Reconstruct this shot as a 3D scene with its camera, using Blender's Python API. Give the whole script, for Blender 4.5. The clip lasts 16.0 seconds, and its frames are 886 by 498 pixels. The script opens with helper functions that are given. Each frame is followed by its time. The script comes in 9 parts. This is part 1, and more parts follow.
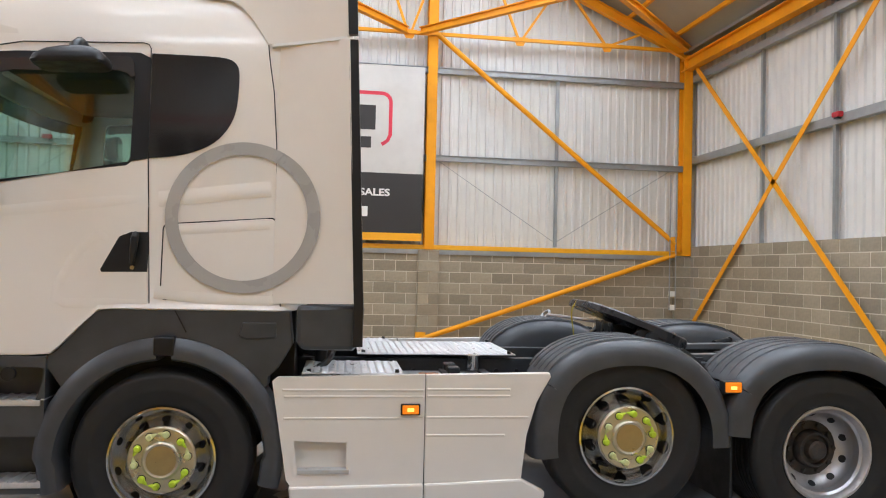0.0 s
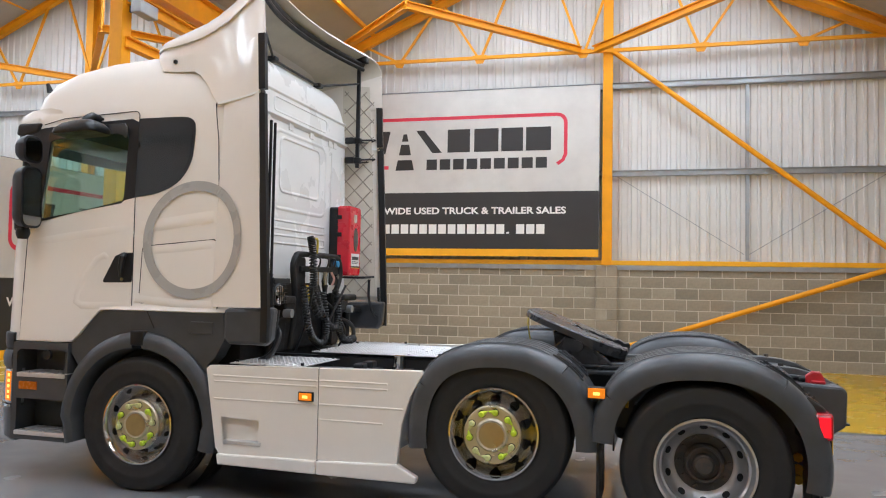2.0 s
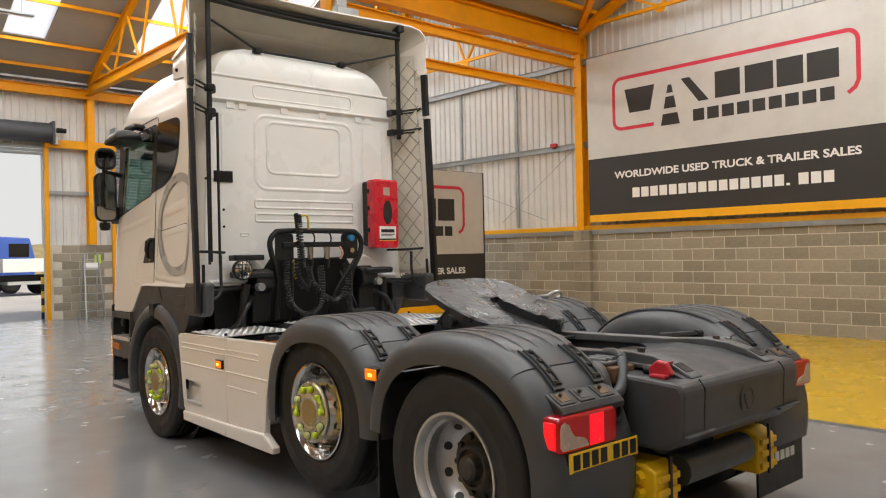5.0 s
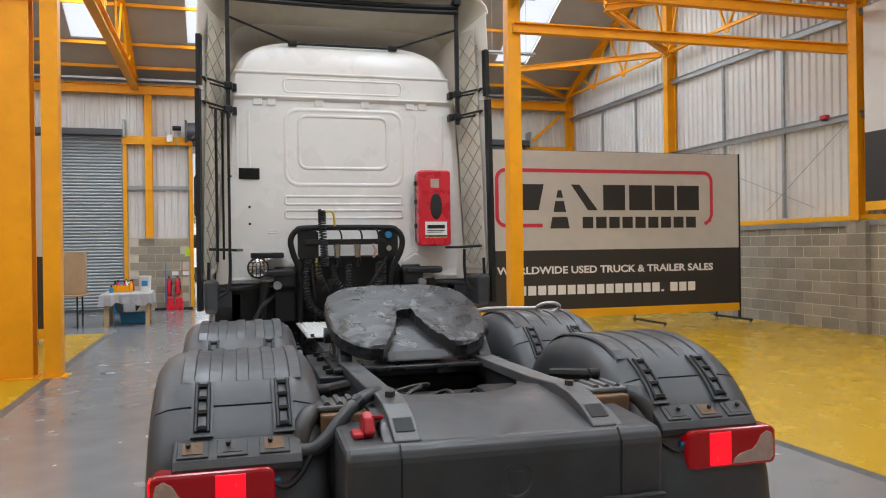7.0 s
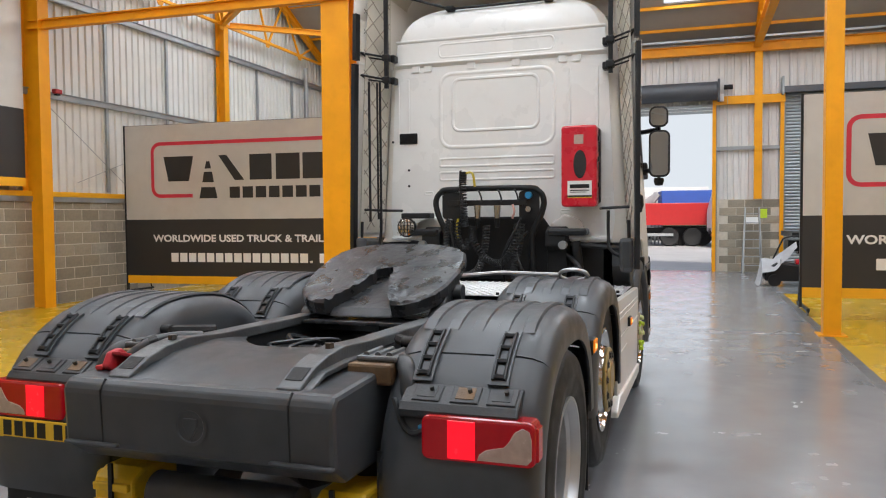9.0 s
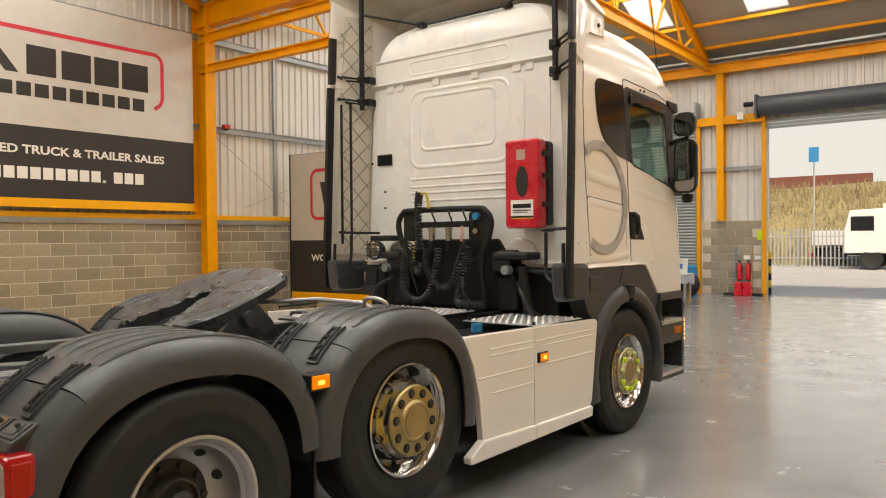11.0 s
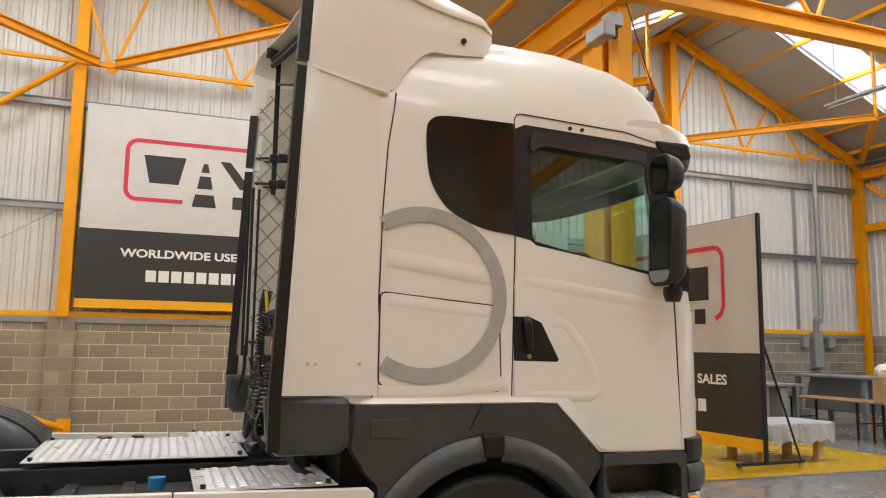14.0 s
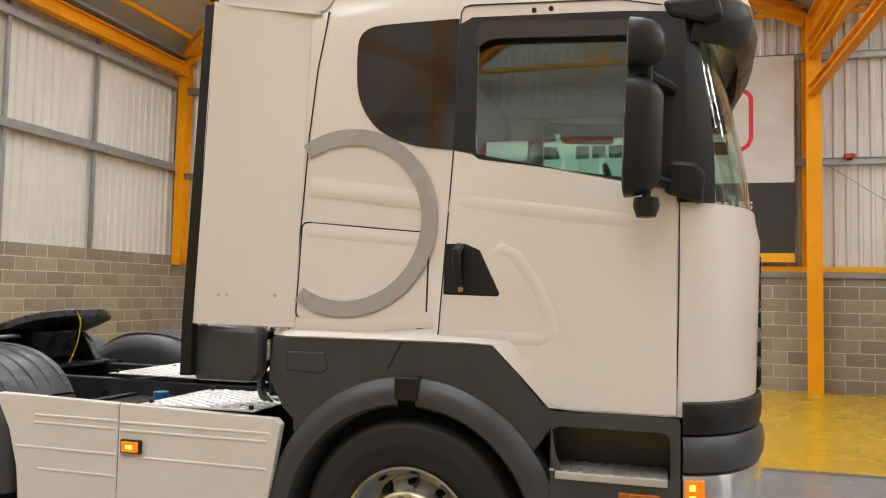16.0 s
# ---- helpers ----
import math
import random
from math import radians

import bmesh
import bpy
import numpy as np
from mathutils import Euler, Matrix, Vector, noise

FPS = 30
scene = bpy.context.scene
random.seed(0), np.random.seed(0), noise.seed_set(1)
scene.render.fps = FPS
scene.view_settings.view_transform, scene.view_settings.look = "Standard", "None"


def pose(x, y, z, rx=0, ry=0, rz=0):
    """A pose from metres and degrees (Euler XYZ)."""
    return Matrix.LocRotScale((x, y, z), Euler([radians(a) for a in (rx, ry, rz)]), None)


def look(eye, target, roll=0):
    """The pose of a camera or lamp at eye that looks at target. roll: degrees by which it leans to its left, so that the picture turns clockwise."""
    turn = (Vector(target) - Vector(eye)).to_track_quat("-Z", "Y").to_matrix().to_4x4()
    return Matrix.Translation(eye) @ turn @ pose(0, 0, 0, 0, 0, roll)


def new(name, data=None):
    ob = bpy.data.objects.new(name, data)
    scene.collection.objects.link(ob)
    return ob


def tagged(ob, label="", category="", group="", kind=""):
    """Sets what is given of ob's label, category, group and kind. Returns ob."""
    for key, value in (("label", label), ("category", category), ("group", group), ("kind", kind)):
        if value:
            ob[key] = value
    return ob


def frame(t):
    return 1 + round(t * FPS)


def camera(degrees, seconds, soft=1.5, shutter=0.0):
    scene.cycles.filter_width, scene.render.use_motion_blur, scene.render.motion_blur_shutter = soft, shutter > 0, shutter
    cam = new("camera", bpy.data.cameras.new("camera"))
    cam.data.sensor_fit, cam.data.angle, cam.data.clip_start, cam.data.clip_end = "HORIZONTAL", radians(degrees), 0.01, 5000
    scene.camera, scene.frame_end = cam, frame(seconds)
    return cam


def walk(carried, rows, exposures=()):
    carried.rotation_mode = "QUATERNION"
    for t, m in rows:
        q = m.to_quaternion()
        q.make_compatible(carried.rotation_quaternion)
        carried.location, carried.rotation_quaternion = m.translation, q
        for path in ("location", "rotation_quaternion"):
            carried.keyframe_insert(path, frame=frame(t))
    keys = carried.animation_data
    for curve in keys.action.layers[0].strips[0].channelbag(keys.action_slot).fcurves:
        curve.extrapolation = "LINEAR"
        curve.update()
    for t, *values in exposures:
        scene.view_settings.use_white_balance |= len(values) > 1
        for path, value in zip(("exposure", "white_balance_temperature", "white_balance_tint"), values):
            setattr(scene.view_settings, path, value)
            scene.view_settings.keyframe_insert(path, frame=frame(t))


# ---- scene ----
cam = camera(60.0, 16.0, soft=1.1)
PATH = [
    (0, (0.884, -5.922, 1.674), (1.191, -3.947, 1.728), 1.3),
    (0.5, (1.6, -6.214, 1.695), (1.669, -4.216, 1.769), 1.4),
    (1, (2.313, -6.346, 1.686), (2.176, -4.352, 1.772), 1.4),
    (1.5, (3.059, -6.475, 1.693), (2.737, -4.503, 1.786), 1.3),
    (2, (3.764, -6.439, 1.661), (3.268, -4.503, 1.749), 1.0),
    (2.5, (4.494, -6.419, 1.663), (3.829, -4.534, 1.742), 0.5),
    (3, (5.136, -6.136, 1.641), (4.298, -4.321, 1.705), -0.1),
    (3.2, (5.393, -6.012, 1.628), (4.493, -4.227, 1.683), -0.3),
    (5.3, (7.267, -3.605, 1.68), (5.707, -2.354, 1.687), -1.0),
    (5.5, (7.382, -3.337, 1.712), (5.77, -2.152, 1.718), -0.8),
    (6, (7.565, -2.607, 1.701), (5.836, -1.602, 1.702), -0.7),
    (6.5, (7.748, -1.863, 1.712), (5.914, -1.064, 1.711), -0.9),
    (7, (7.739, -1.114, 1.695), (5.819, -0.556, 1.692), -0.8),
    (7.5, (7.752, -0.369, 1.7), (5.77, -0.098, 1.693), -0.6),
    (8, (7.684, 0.317, 1.673), (5.684, 0.285, 1.646), -0.3),
    (8.5, (7.652, 1.018, 1.649), (5.682, 0.679, 1.598), -0.2),
    (8.7, (7.625, 1.285, 1.63), (5.679, 0.825, 1.566), -0.3),
    (10.8, (6.357, 3.774, 1.643), (4.737, 2.602, 1.595), -0.6),
    (11, (6.097, 3.891, 1.635), (4.507, 2.678, 1.61), -0.5),
    (11.5, (5.439, 4.224, 1.651), (3.927, 2.915, 1.672), -0.4),
    (12, (4.711, 4.416, 1.643), (3.297, 3.004, 1.717), -0.3),
    (12.5, (3.957, 4.62, 1.694), (2.677, 3.088, 1.815), -0.2),
    (13, (3.228, 4.74, 1.678), (2.107, 3.095, 1.87), 0.2),
    (13.5, (2.485, 4.847, 1.697), (1.548, 3.096, 1.932), 0.7),
    (14, (1.738, 4.912, 1.7), (1.024, 3.06, 1.948), 0.8),
    (14.5, (0.985, 4.945, 1.706), (0.539, 3.01, 1.94), 0.9),
    (15, (0.268, 4.858, 1.669), (0.13, 2.873, 1.869), 1.0),
    (15.5, (-0.424, 4.798, 1.665), (-0.23, 2.813, 1.819), 1.3),
    (16, (-1.043, 4.631, 1.634), (-0.524, 2.702, 1.745), 1.1),
]
EXPOSE = [(0, 0.44, 5900, 10), (3, 0.41, 5850, 10), (5.5, 0.24, 7000, 10), (6.5, 0.15, 7000, 10), (7.0, 0.21, 6250, 10), (8.5, 0.32, 6200, 10), (11, 0.36, 7700, 10), (11.5, 0.24, 8400, 10), (12.5, 0.2, 8500, 10), (13, 0.24, 6700, 10), (14.5, 0.3, 6700, 10), (16, 0.45, 6600, 10)]
walk(cam, [(t, look(eye, target, roll)) for t, eye, target, roll in PATH], EXPOSE)

# ---- light ----
world = bpy.data.worlds.new("world")
scene.world = world
world.use_nodes = True
wn = world.node_tree
sky = wn.nodes.new("ShaderNodeTexSky")
sky.sky_type, sky.sun_disc = "NISHITA", False
sky.sun_elevation, sky.sun_rotation = radians(50), radians(68)
sky.air_density, sky.dust_density = 1.0, 6.0
wn.links.new(sky.outputs[0], wn.nodes["Background"].inputs[0])
wn.nodes["Background"].inputs[1].default_value = 0.14

sun_data = bpy.data.lights.new("sun", "SUN")
sun_data.energy, sun_data.angle, sun_data.color = 2.0, radians(2), (1.0, 0.95, 0.87)
sun = new("sun", sun_data)
sun.matrix_world = look((10, 12, 40), (-20, 0, 0))


def area_lamp(name, m, sx, sy, watts, colour):
    d = bpy.data.lights.new(name, "AREA")
    d.shape, d.size, d.size_y, d.energy, d.color = "RECTANGLE", sx, sy, watts, colour
    o = new(name, d)
    o.matrix_world = m
    return o


SKY_WHITE = (0.90, 0.96, 1.0)
ROOF_WATTS, DOOR_WATTS = 112, 18

# ---- materials ----
def mat(name, col, rough=0.6, metal=0.0, var=0.12, scale=6.0, bump=0.0, bscale=60.0, stain=None, stain_amt=0.0, stain_scale=2.0,
        coat=0.0, per_obj=0.0, emit=None, emit_s=0.0, rvar=0.1, spec=0.5):
    m = bpy.data.materials.new(name)
    m.use_nodes = True
    t = m.node_tree
    b = t.nodes["Principled BSDF"]
    b.inputs["Roughness"].default_value, b.inputs["Metallic"].default_value = rough, metal
    b.inputs["Coat Weight"].default_value = coat
    b.inputs["Specular IOR Level"].default_value = spec
    b.inputs["Coat Roughness"].default_value = 0.08
    tc = t.nodes.new("ShaderNodeTexCoord")
    n1 = t.nodes.new("ShaderNodeTexNoise")
    n1.inputs["Scale"].default_value, n1.inputs["Detail"].default_value = scale, 5
    t.links.new(tc.outputs["Object"], n1.inputs["Vector"])
    n2 = t.nodes.new("ShaderNodeTexNoise")
    n2.inputs["Scale"].default_value, n2.inputs["Detail"].default_value = scale * 0.17, 4
    t.links.new(tc.outputs["Object"], n2.inputs["Vector"])
    add = t.nodes.new("ShaderNodeMath")
    add.operation = "ADD"
    t.links.new(n1.outputs["Fac"], add.inputs[0])
    t.links.new(n2.outputs["Fac"], add.inputs[1])
    mr = t.nodes.new("ShaderNodeMapRange")
    mr.inputs["From Min"].default_value, mr.inputs["From Max"].default_value = 0.7, 1.3
    mr.inputs["To Min"].default_value, mr.inputs["To Max"].default_value = 1 - var, 1 + var
    t.links.new(add.outputs[0], mr.inputs["Value"])
    last = mr.outputs["Result"]
    if per_obj:
        oi = t.nodes.new("ShaderNodeObjectInfo")
        r = t.nodes.new("ShaderNodeMapRange")
        r.inputs["To Min"].default_value, r.inputs["To Max"].default_value = 1 - per_obj, 1 + per_obj
        t.links.new(oi.outputs["Random"], r.inputs["Value"])
        mu = t.nodes.new("ShaderNodeMath")
        mu.operation = "MULTIPLY"
        t.links.new(last, mu.inputs[0])
        t.links.new(r.outputs["Result"], mu.inputs[1])
        last = mu.outputs[0]
    mix = t.nodes.new("ShaderNodeMix")
    mix.data_type, mix.blend_type = "RGBA", "MULTIPLY"
    mix.inputs[0].default_value = 1.0
    mix.inputs[6].default_value = (*col, 1)
    t.links.new(last, mix.inputs[7])
    out = mix.outputs[2]
    if stain:
        n3 = t.nodes.new("ShaderNodeTexNoise")
        n3.inputs["Scale"].default_value, n3.inputs["Detail"].default_value, n3.inputs["Roughness"].default_value = stain_scale, 8, 0.65
        t.links.new(tc.outputs["Object"], n3.inputs["Vector"])
        rp = t.nodes.new("ShaderNodeMapRange")
        rp.inputs["From Min"].default_value, rp.inputs["From Max"].default_value = 0.52, 0.72
        rp.inputs["To Min"].default_value, rp.inputs["To Max"].default_value = 0, stain_amt
        t.links.new(n3.outputs["Fac"], rp.inputs["Value"])
        mx = t.nodes.new("ShaderNodeMix")
        mx.data_type = "RGBA"
        t.links.new(rp.outputs["Result"], mx.inputs[0])
        t.links.new(out, mx.inputs[6])
        mx.inputs[7].default_value = (*stain, 1)
        out = mx.outputs[2]
    t.links.new(out, b.inputs["Base Color"])
    rr = t.nodes.new("ShaderNodeMapRange")
    rr.inputs["From Min"].default_value, rr.inputs["From Max"].default_value = 0.3, 0.7
    rr.inputs["To Min"].default_value, rr.inputs["To Max"].default_value = max(0.02, rough - rvar), min(1, rough + rvar)
    t.links.new(n1.outputs["Fac"], rr.inputs["Value"])
    t.links.new(rr.outputs["Result"], b.inputs["Roughness"])
    if bump:
        n4 = t.nodes.new("ShaderNodeTexNoise")
        n4.inputs["Scale"].default_value, n4.inputs["Detail"].default_value = bscale, 4
        t.links.new(tc.outputs["Object"], n4.inputs["Vector"])
        bp = t.nodes.new("ShaderNodeBump")
        bp.inputs["Strength"].default_value, bp.inputs["Distance"].default_value = bump, 0.01
        t.links.new(n4.outputs["Fac"], bp.inputs["Height"])
        t.links.new(bp.outputs["Normal"], b.inputs["Normal"])
    if emit:
        b.inputs["Emission Color"].default_value, b.inputs["Emission Strength"].default_value = (*emit, 1), emit_s
    return m


def glass(name, col, rough=0.02, ior=1.5):
    """Thin clear sheet: tinted see-through, with gloss that grows at a slant on both sides."""
    m = bpy.data.materials.new(name)
    m.use_nodes = True
    t = m.node_tree
    t.nodes.remove(t.nodes["Principled BSDF"])
    tr, gl, mx = t.nodes.new("ShaderNodeBsdfTransparent"), t.nodes.new("ShaderNodeBsdfGlossy"), t.nodes.new("ShaderNodeMixShader")
    tr.inputs[0].default_value = (*col, 1)
    gl.inputs["Roughness"].default_value = rough
    lw = t.nodes.new("ShaderNodeLayerWeight")
    lw.inputs["Blend"].default_value = 0.5
    pw = t.nodes.new("ShaderNodeMath")
    pw.operation = "POWER"
    pw.inputs[1].default_value = 4.0
    t.links.new(lw.outputs["Facing"], pw.inputs[0])
    mr = t.nodes.new("ShaderNodeMapRange")
    f0 = ((ior - 1) / (ior + 1)) ** 2
    mr.inputs["To Min"].default_value, mr.inputs["To Max"].default_value = f0, 0.9
    t.links.new(pw.outputs[0], mr.inputs["Value"])
    t.links.new(mr.outputs["Result"], mx.inputs[0])
    t.links.new(tr.outputs[0], mx.inputs[1])
    t.links.new(gl.outputs[0], mx.inputs[2])
    t.links.new(mx.outputs[0], t.nodes["Material Output"].inputs[0])
    return m


M_CAB = mat("cab_paint", (0.80, 0.76, 0.70), 0.33, 0, 0.025, 1.5, coat=0.45, stain=(0.45, 0.41, 0.35), stain_amt=0.10, stain_scale=1.2, rvar=0.05)
M_CABREAR = mat("cab_rear_paint", (0.83, 0.83, 0.81), 0.28, 0, 0.02, 2.0, coat=0.3, stain=(0.6, 0.57, 0.52), stain_amt=0.10, stain_scale=7, rvar=0.06)
M_GREY = mat("grey_plastic", (0.052, 0.056, 0.062), 0.38, 0, 0.18, 9, bump=0.04, bscale=260, stain=(0.10, 0.098, 0.095), stain_amt=0.25, stain_scale=3)
M_BLACK = mat("black_plastic", (0.010, 0.0105, 0.012), 0.42, 0, 0.2, 12, bump=0.05, bscale=300, spec=0.4)
M_MATT = mat("matt_black_steel", (0.010, 0.010, 0.0105), 0.55, 0, 0.3, 14, spec=0.35, bump=0.15, bscale=90, stain=(0.04, 0.032, 0.026), stain_amt=0.35, stain_scale=5)
M_CHASSIS = mat("chassis_paint", (0.028, 0.030, 0.033), 0.4, 0, 0.25, 10, bump=0.1, bscale=80, stain=(0.12, 0.09, 0.07), stain_amt=0.3, stain_scale=4)
M_TYRE = mat("tyre_rubber", (0.011, 0.0106, 0.0104), 0.62, 0, 0.25, 10, bump=0.1, bscale=160, stain=(0.035, 0.032, 0.03), stain_amt=0.35, stain_scale=3.5)
M_CHROME = mat("chrome_trim", (0.60, 0.60, 0.59), 0.12, 1.0, 0.08, 8, stain=(0.3, 0.26, 0.2), stain_amt=0.35, stain_scale=6)
M_STEEL = mat("silver_rim", (0.52, 0.52, 0.53), 0.38, 0.75, 0.12, 8, stain=(0.2, 0.17, 0.14), stain_amt=0.4, stain_scale=5)
M_GOLD = mat("hub_cover", (0.46, 0.36, 0.17), 0.36, 0.8, 0.12, 10, stain=(0.3, 0.24, 0.13), stain_amt=0.3, stain_scale=8)
M_HUBDISC = mat("hub_disc", (0.60, 0.55, 0.42), 0.33, 0.85, 0.1, 10, stain=(0.35, 0.29, 0.18), stain_amt=0.4, stain_scale=9)
M_LIME = mat("lime_plastic", (0.55, 0.72, 0.03), 0.4, 0, 0.1, 20)
M_LIMEPALE = mat("faded_lime_plastic", (0.62, 0.66, 0.3), 0.45, 0, 0.1, 20)
M_RUST = mat("rusty_hub", (0.05, 0.045, 0.04), 0.65, 0.2, 0.3, 10, bump=0.3, bscale=70, stain=(0.16, 0.09, 0.05), stain_amt=0.6, stain_scale=7)
M_ALU = mat("chequer_plate", (0.66, 0.66, 0.66), 0.36, 0.6, 0.10, 14, stain=(0.4, 0.37, 0.33), stain_amt=0.3, stain_scale=6)
M_AMBER = mat("amber_lens", (0.75, 0.22, 0.01), 0.2, 0, 0.1, 40, emit=(1.0, 0.25, 0.01), emit_s=0.35)
M_AMBERGLOW = mat("amber_bulb", (0.9, 0.5, 0.1), 0.2, 0, 0.05, 40, emit=(1.0, 0.5, 0.08), emit_s=1.6)
M_AMBERDULL = mat("amber_reflector", (0.5, 0.13, 0.01), 0.25, 0, 0.1, 40)
M_REDLENS = mat("red_lens", (0.20, 0.003, 0.004), 0.14, 0, 0.15, 30, coat=0.1, emit=(0.8, 0.002, 0.014), emit_s=0.11)
M_REDGLOW = mat("red_lamp_lit", (0.45, 0.008, 0.008), 0.2, 0, 0.05, 30, emit=(1.0, 0.004, 0.022), emit_s=0.75)
M_CLEARLENS = mat("clear_lens", (0.48, 0.35, 0.29), 0.2, 0, 0.12, 40, coat=0.4)
M_RED = mat("red_plastic", (0.62, 0.012, 0.03), 0.3, 0, 0.08, 6, coat=0.2)
M_REDDK = mat("red_metal", (0.45, 0.02, 0.03), 0.4, 0, 0.2, 20)
M_WHITE = mat("white_sticker", (0.8, 0.8, 0.78), 0.5, 0, 0.03, 30)
M_YELLOW = mat("yellow_paint", (0.75, 0.47, 0.01), 0.45, 0, 0.12, 10, stain=(0.2, 0.13, 0.05), stain_amt=0.4, stain_scale=6)
M_PLATE = mat("yellow_plate", (0.80, 0.50, 0.02), 0.4, 0, 0.05, 20)
M_QUILT = mat("quilted_lining", (0.62, 0.585, 0.50), 0.75, 0, 0.08, 12, bump=0.1, bscale=200, stain=(0.3, 0.26, 0.2), stain_amt=0.3, stain_scale=3)
M_SEAM = mat("grey_ring_vinyl", (0.40, 0.39, 0.37), 0.3, 0, 0.03, 4, coat=0.3)
M_GLASS = glass("tinted_glass", (0.74, 0.90, 0.85), ior=1.85)
M_DARKGLASS = mat("privacy_glass", (0.012, 0.012, 0.013), 0.08, 0, 0.05, 3, coat=0.3, rvar=0.02)
M_CLEAR = glass("clear_glass", (0.92, 0.95, 0.95))
M_MIRROR = mat("mirror_glass", (0.28, 0.29, 0.30), 0.02, 1.0, 0.0, 1, rvar=0.0)
M_SEAT = mat("cab_trim", (0.10, 0.095, 0.085), 0.8, 0, 0.1, 12)
M_BEIGE = mat("cab_lining", (0.33, 0.30, 0.25), 0.8, 0, 0.1, 12)
M_SMOKE = mat("smoked_plastic", (0.035, 0.035, 0.037), 0.16, 0, 0.05, 6, coat=0.4)
M_HEADLENS = mat("headlamp_lens", (0.60, 0.61, 0.62), 0.10, 0.55, 0.1, 30, coat=0.5)
# dark grey that holds the shade inside the closed cab
M_CABSHADE = mat("cab_shade_grey", (0.06, 0.06, 0.058), 0.85, 0, 0.1, 12)
M_ORANGE = mat("orange_steel_paint", (0.80, 0.335, 0.003), 0.5, 0, 0.10, 5, stain=(0.52, 0.20, 0.01), stain_amt=0.35, stain_scale=2.5, spec=0.3)
M_ORSTRIPE = mat("orange_rail_paint", (0.82, 0.40, 0.006), 0.45, 0, 0.06, 5)
M_GALV = mat("galvanised_steel", (0.34, 0.36, 0.37), 0.42, 0.6, 0.15, 6)
M_SHEET = mat("white_cladding", (0.63, 0.62, 0.595), 0.45, 0, 0.05, 3, stain=(0.5, 0.48, 0.43), stain_amt=0.22, stain_scale=0.9)
M_ROOF = mat("roof_lining", (0.36, 0.335, 0.30), 0.8, 0, 0.08, 2, stain=(0.26, 0.23, 0.2), stain_amt=0.3, stain_scale=0.6)
M_BLOCK = mat("concrete_block", (0.285, 0.248, 0.188), 0.88, 0, 0.16, 18, bump=0.5, bscale=70, per_obj=0.20)
M_BLOCKFAR = mat("concrete_block_rest", (0.285, 0.248, 0.188), 0.88, 0, 0.24, 6, bump=0.5, bscale=70)
M_MORTAR = mat("mortar", (0.56, 0.51, 0.42), 0.92, 0, 0.1, 15, bump=0.3, bscale=90)
M_CONC = mat("floor_concrete", (0.20, 0.20, 0.205), 0.21, 0, 0.09, 2.2, bump=0.008, bscale=7, stain=(0.15, 0.149, 0.147), stain_amt=0.5, stain_scale=0.55, rvar=0.08, spec=0.8)
M_YFLOOR = mat("yellow_floor_paint", (0.52, 0.31, 0.011), 0.26, 0, 0.03, 2.0, bump=0.006, bscale=12, stain=(0.45, 0.27, 0.02), stain_amt=0.2, stain_scale=0.8, rvar=0.04)
M_EDGE = mat("dark_line_paint", (0.10, 0.10, 0.10), 0.4, 0, 0.12, 6)
M_SHUT = mat("shutter_steel", (0.27, 0.30, 0.31), 0.42, 0.35, 0.08, 4, stain=(0.25, 0.26, 0.26), stain_amt=0.3, stain_scale=1.2)
M_COIL = mat("shutter_coil", (0.07, 0.075, 0.085), 0.5, 0.2, 0.1, 4)
M_BANGREY = mat("banner_silver", (0.58, 0.565, 0.535), 0.4, 0.2, 0.06, 3, bump=0.3, bscale=2.2, stain=(0.44, 0.43, 0.41), stain_amt=0.4, stain_scale=1.0)
M_BANBLK = mat("banner_black", (0.028, 0.026, 0.025), 0.5, 0, 0.12, 3)
M_BANINK = mat("banner_ink", (0.024, 0.022, 0.021), 0.5, 0, 0.1, 3)
M_BANRED = mat("banner_red", (0.62, 0.03, 0.06), 0.5, 0, 0.08, 3)
M_BANWHITE = mat("banner_white", (0.78, 0.77, 0.75), 0.5, 0, 0.04, 3)
M_WOOD = mat("table_wood", (0.33, 0.19, 0.09), 0.55, 0, 0.2, 8, bump=0.1, bscale=60)
M_PINE = mat("pine_wood", (0.52, 0.36, 0.18), 0.6, 0, 0.15, 8)
M_CARD = mat("cardboard", (0.42, 0.28, 0.16), 0.8, 0, 0.1, 6)
M_CLOTH = mat("grey_dust_sheet", (0.36, 0.36, 0.37), 0.85, 0, 0.12, 12, bump=0.2, bscale=60)
M_POLY = mat("clear_polythene", (0.72, 0.66, 0.58), 0.3, 0, 0.15, 15, bump=0.6, bscale=25)
M_BLUE = mat("blue_plastic", (0.02, 0.20, 0.42), 0.4, 0, 0.1, 10)
M_TEAL = mat("teal_card", (0.03, 0.16, 0.15), 0.6, 0, 0.1, 10)
M_YARD = mat("yard_concrete", (0.40, 0.395, 0.385), 0.85, 0, 0.12, 1.2, bump=0.1, bscale=12)
M_GRASS = mat("dry_grass", (0.24, 0.20, 0.10), 0.9, 0, 0.35, 4, bump=0.6, bscale=14)
M_BRICKWALL = mat("far_brick_wall", (0.17, 0.065, 0.05), 0.9, 0, 0.25, 3)
M_FENCE = mat("palisade_steel", (0.42, 0.44, 0.45), 0.45, 0.5, 0.1, 5)
M_TRUCKRED = mat("lorry_red", (0.45, 0.02, 0.02), 0.4, 0, 0.08, 4)
M_TRUCKBLUE = mat("lorry_blue", (0.03, 0.09, 0.38), 0.6, 0, 0.1, 4)
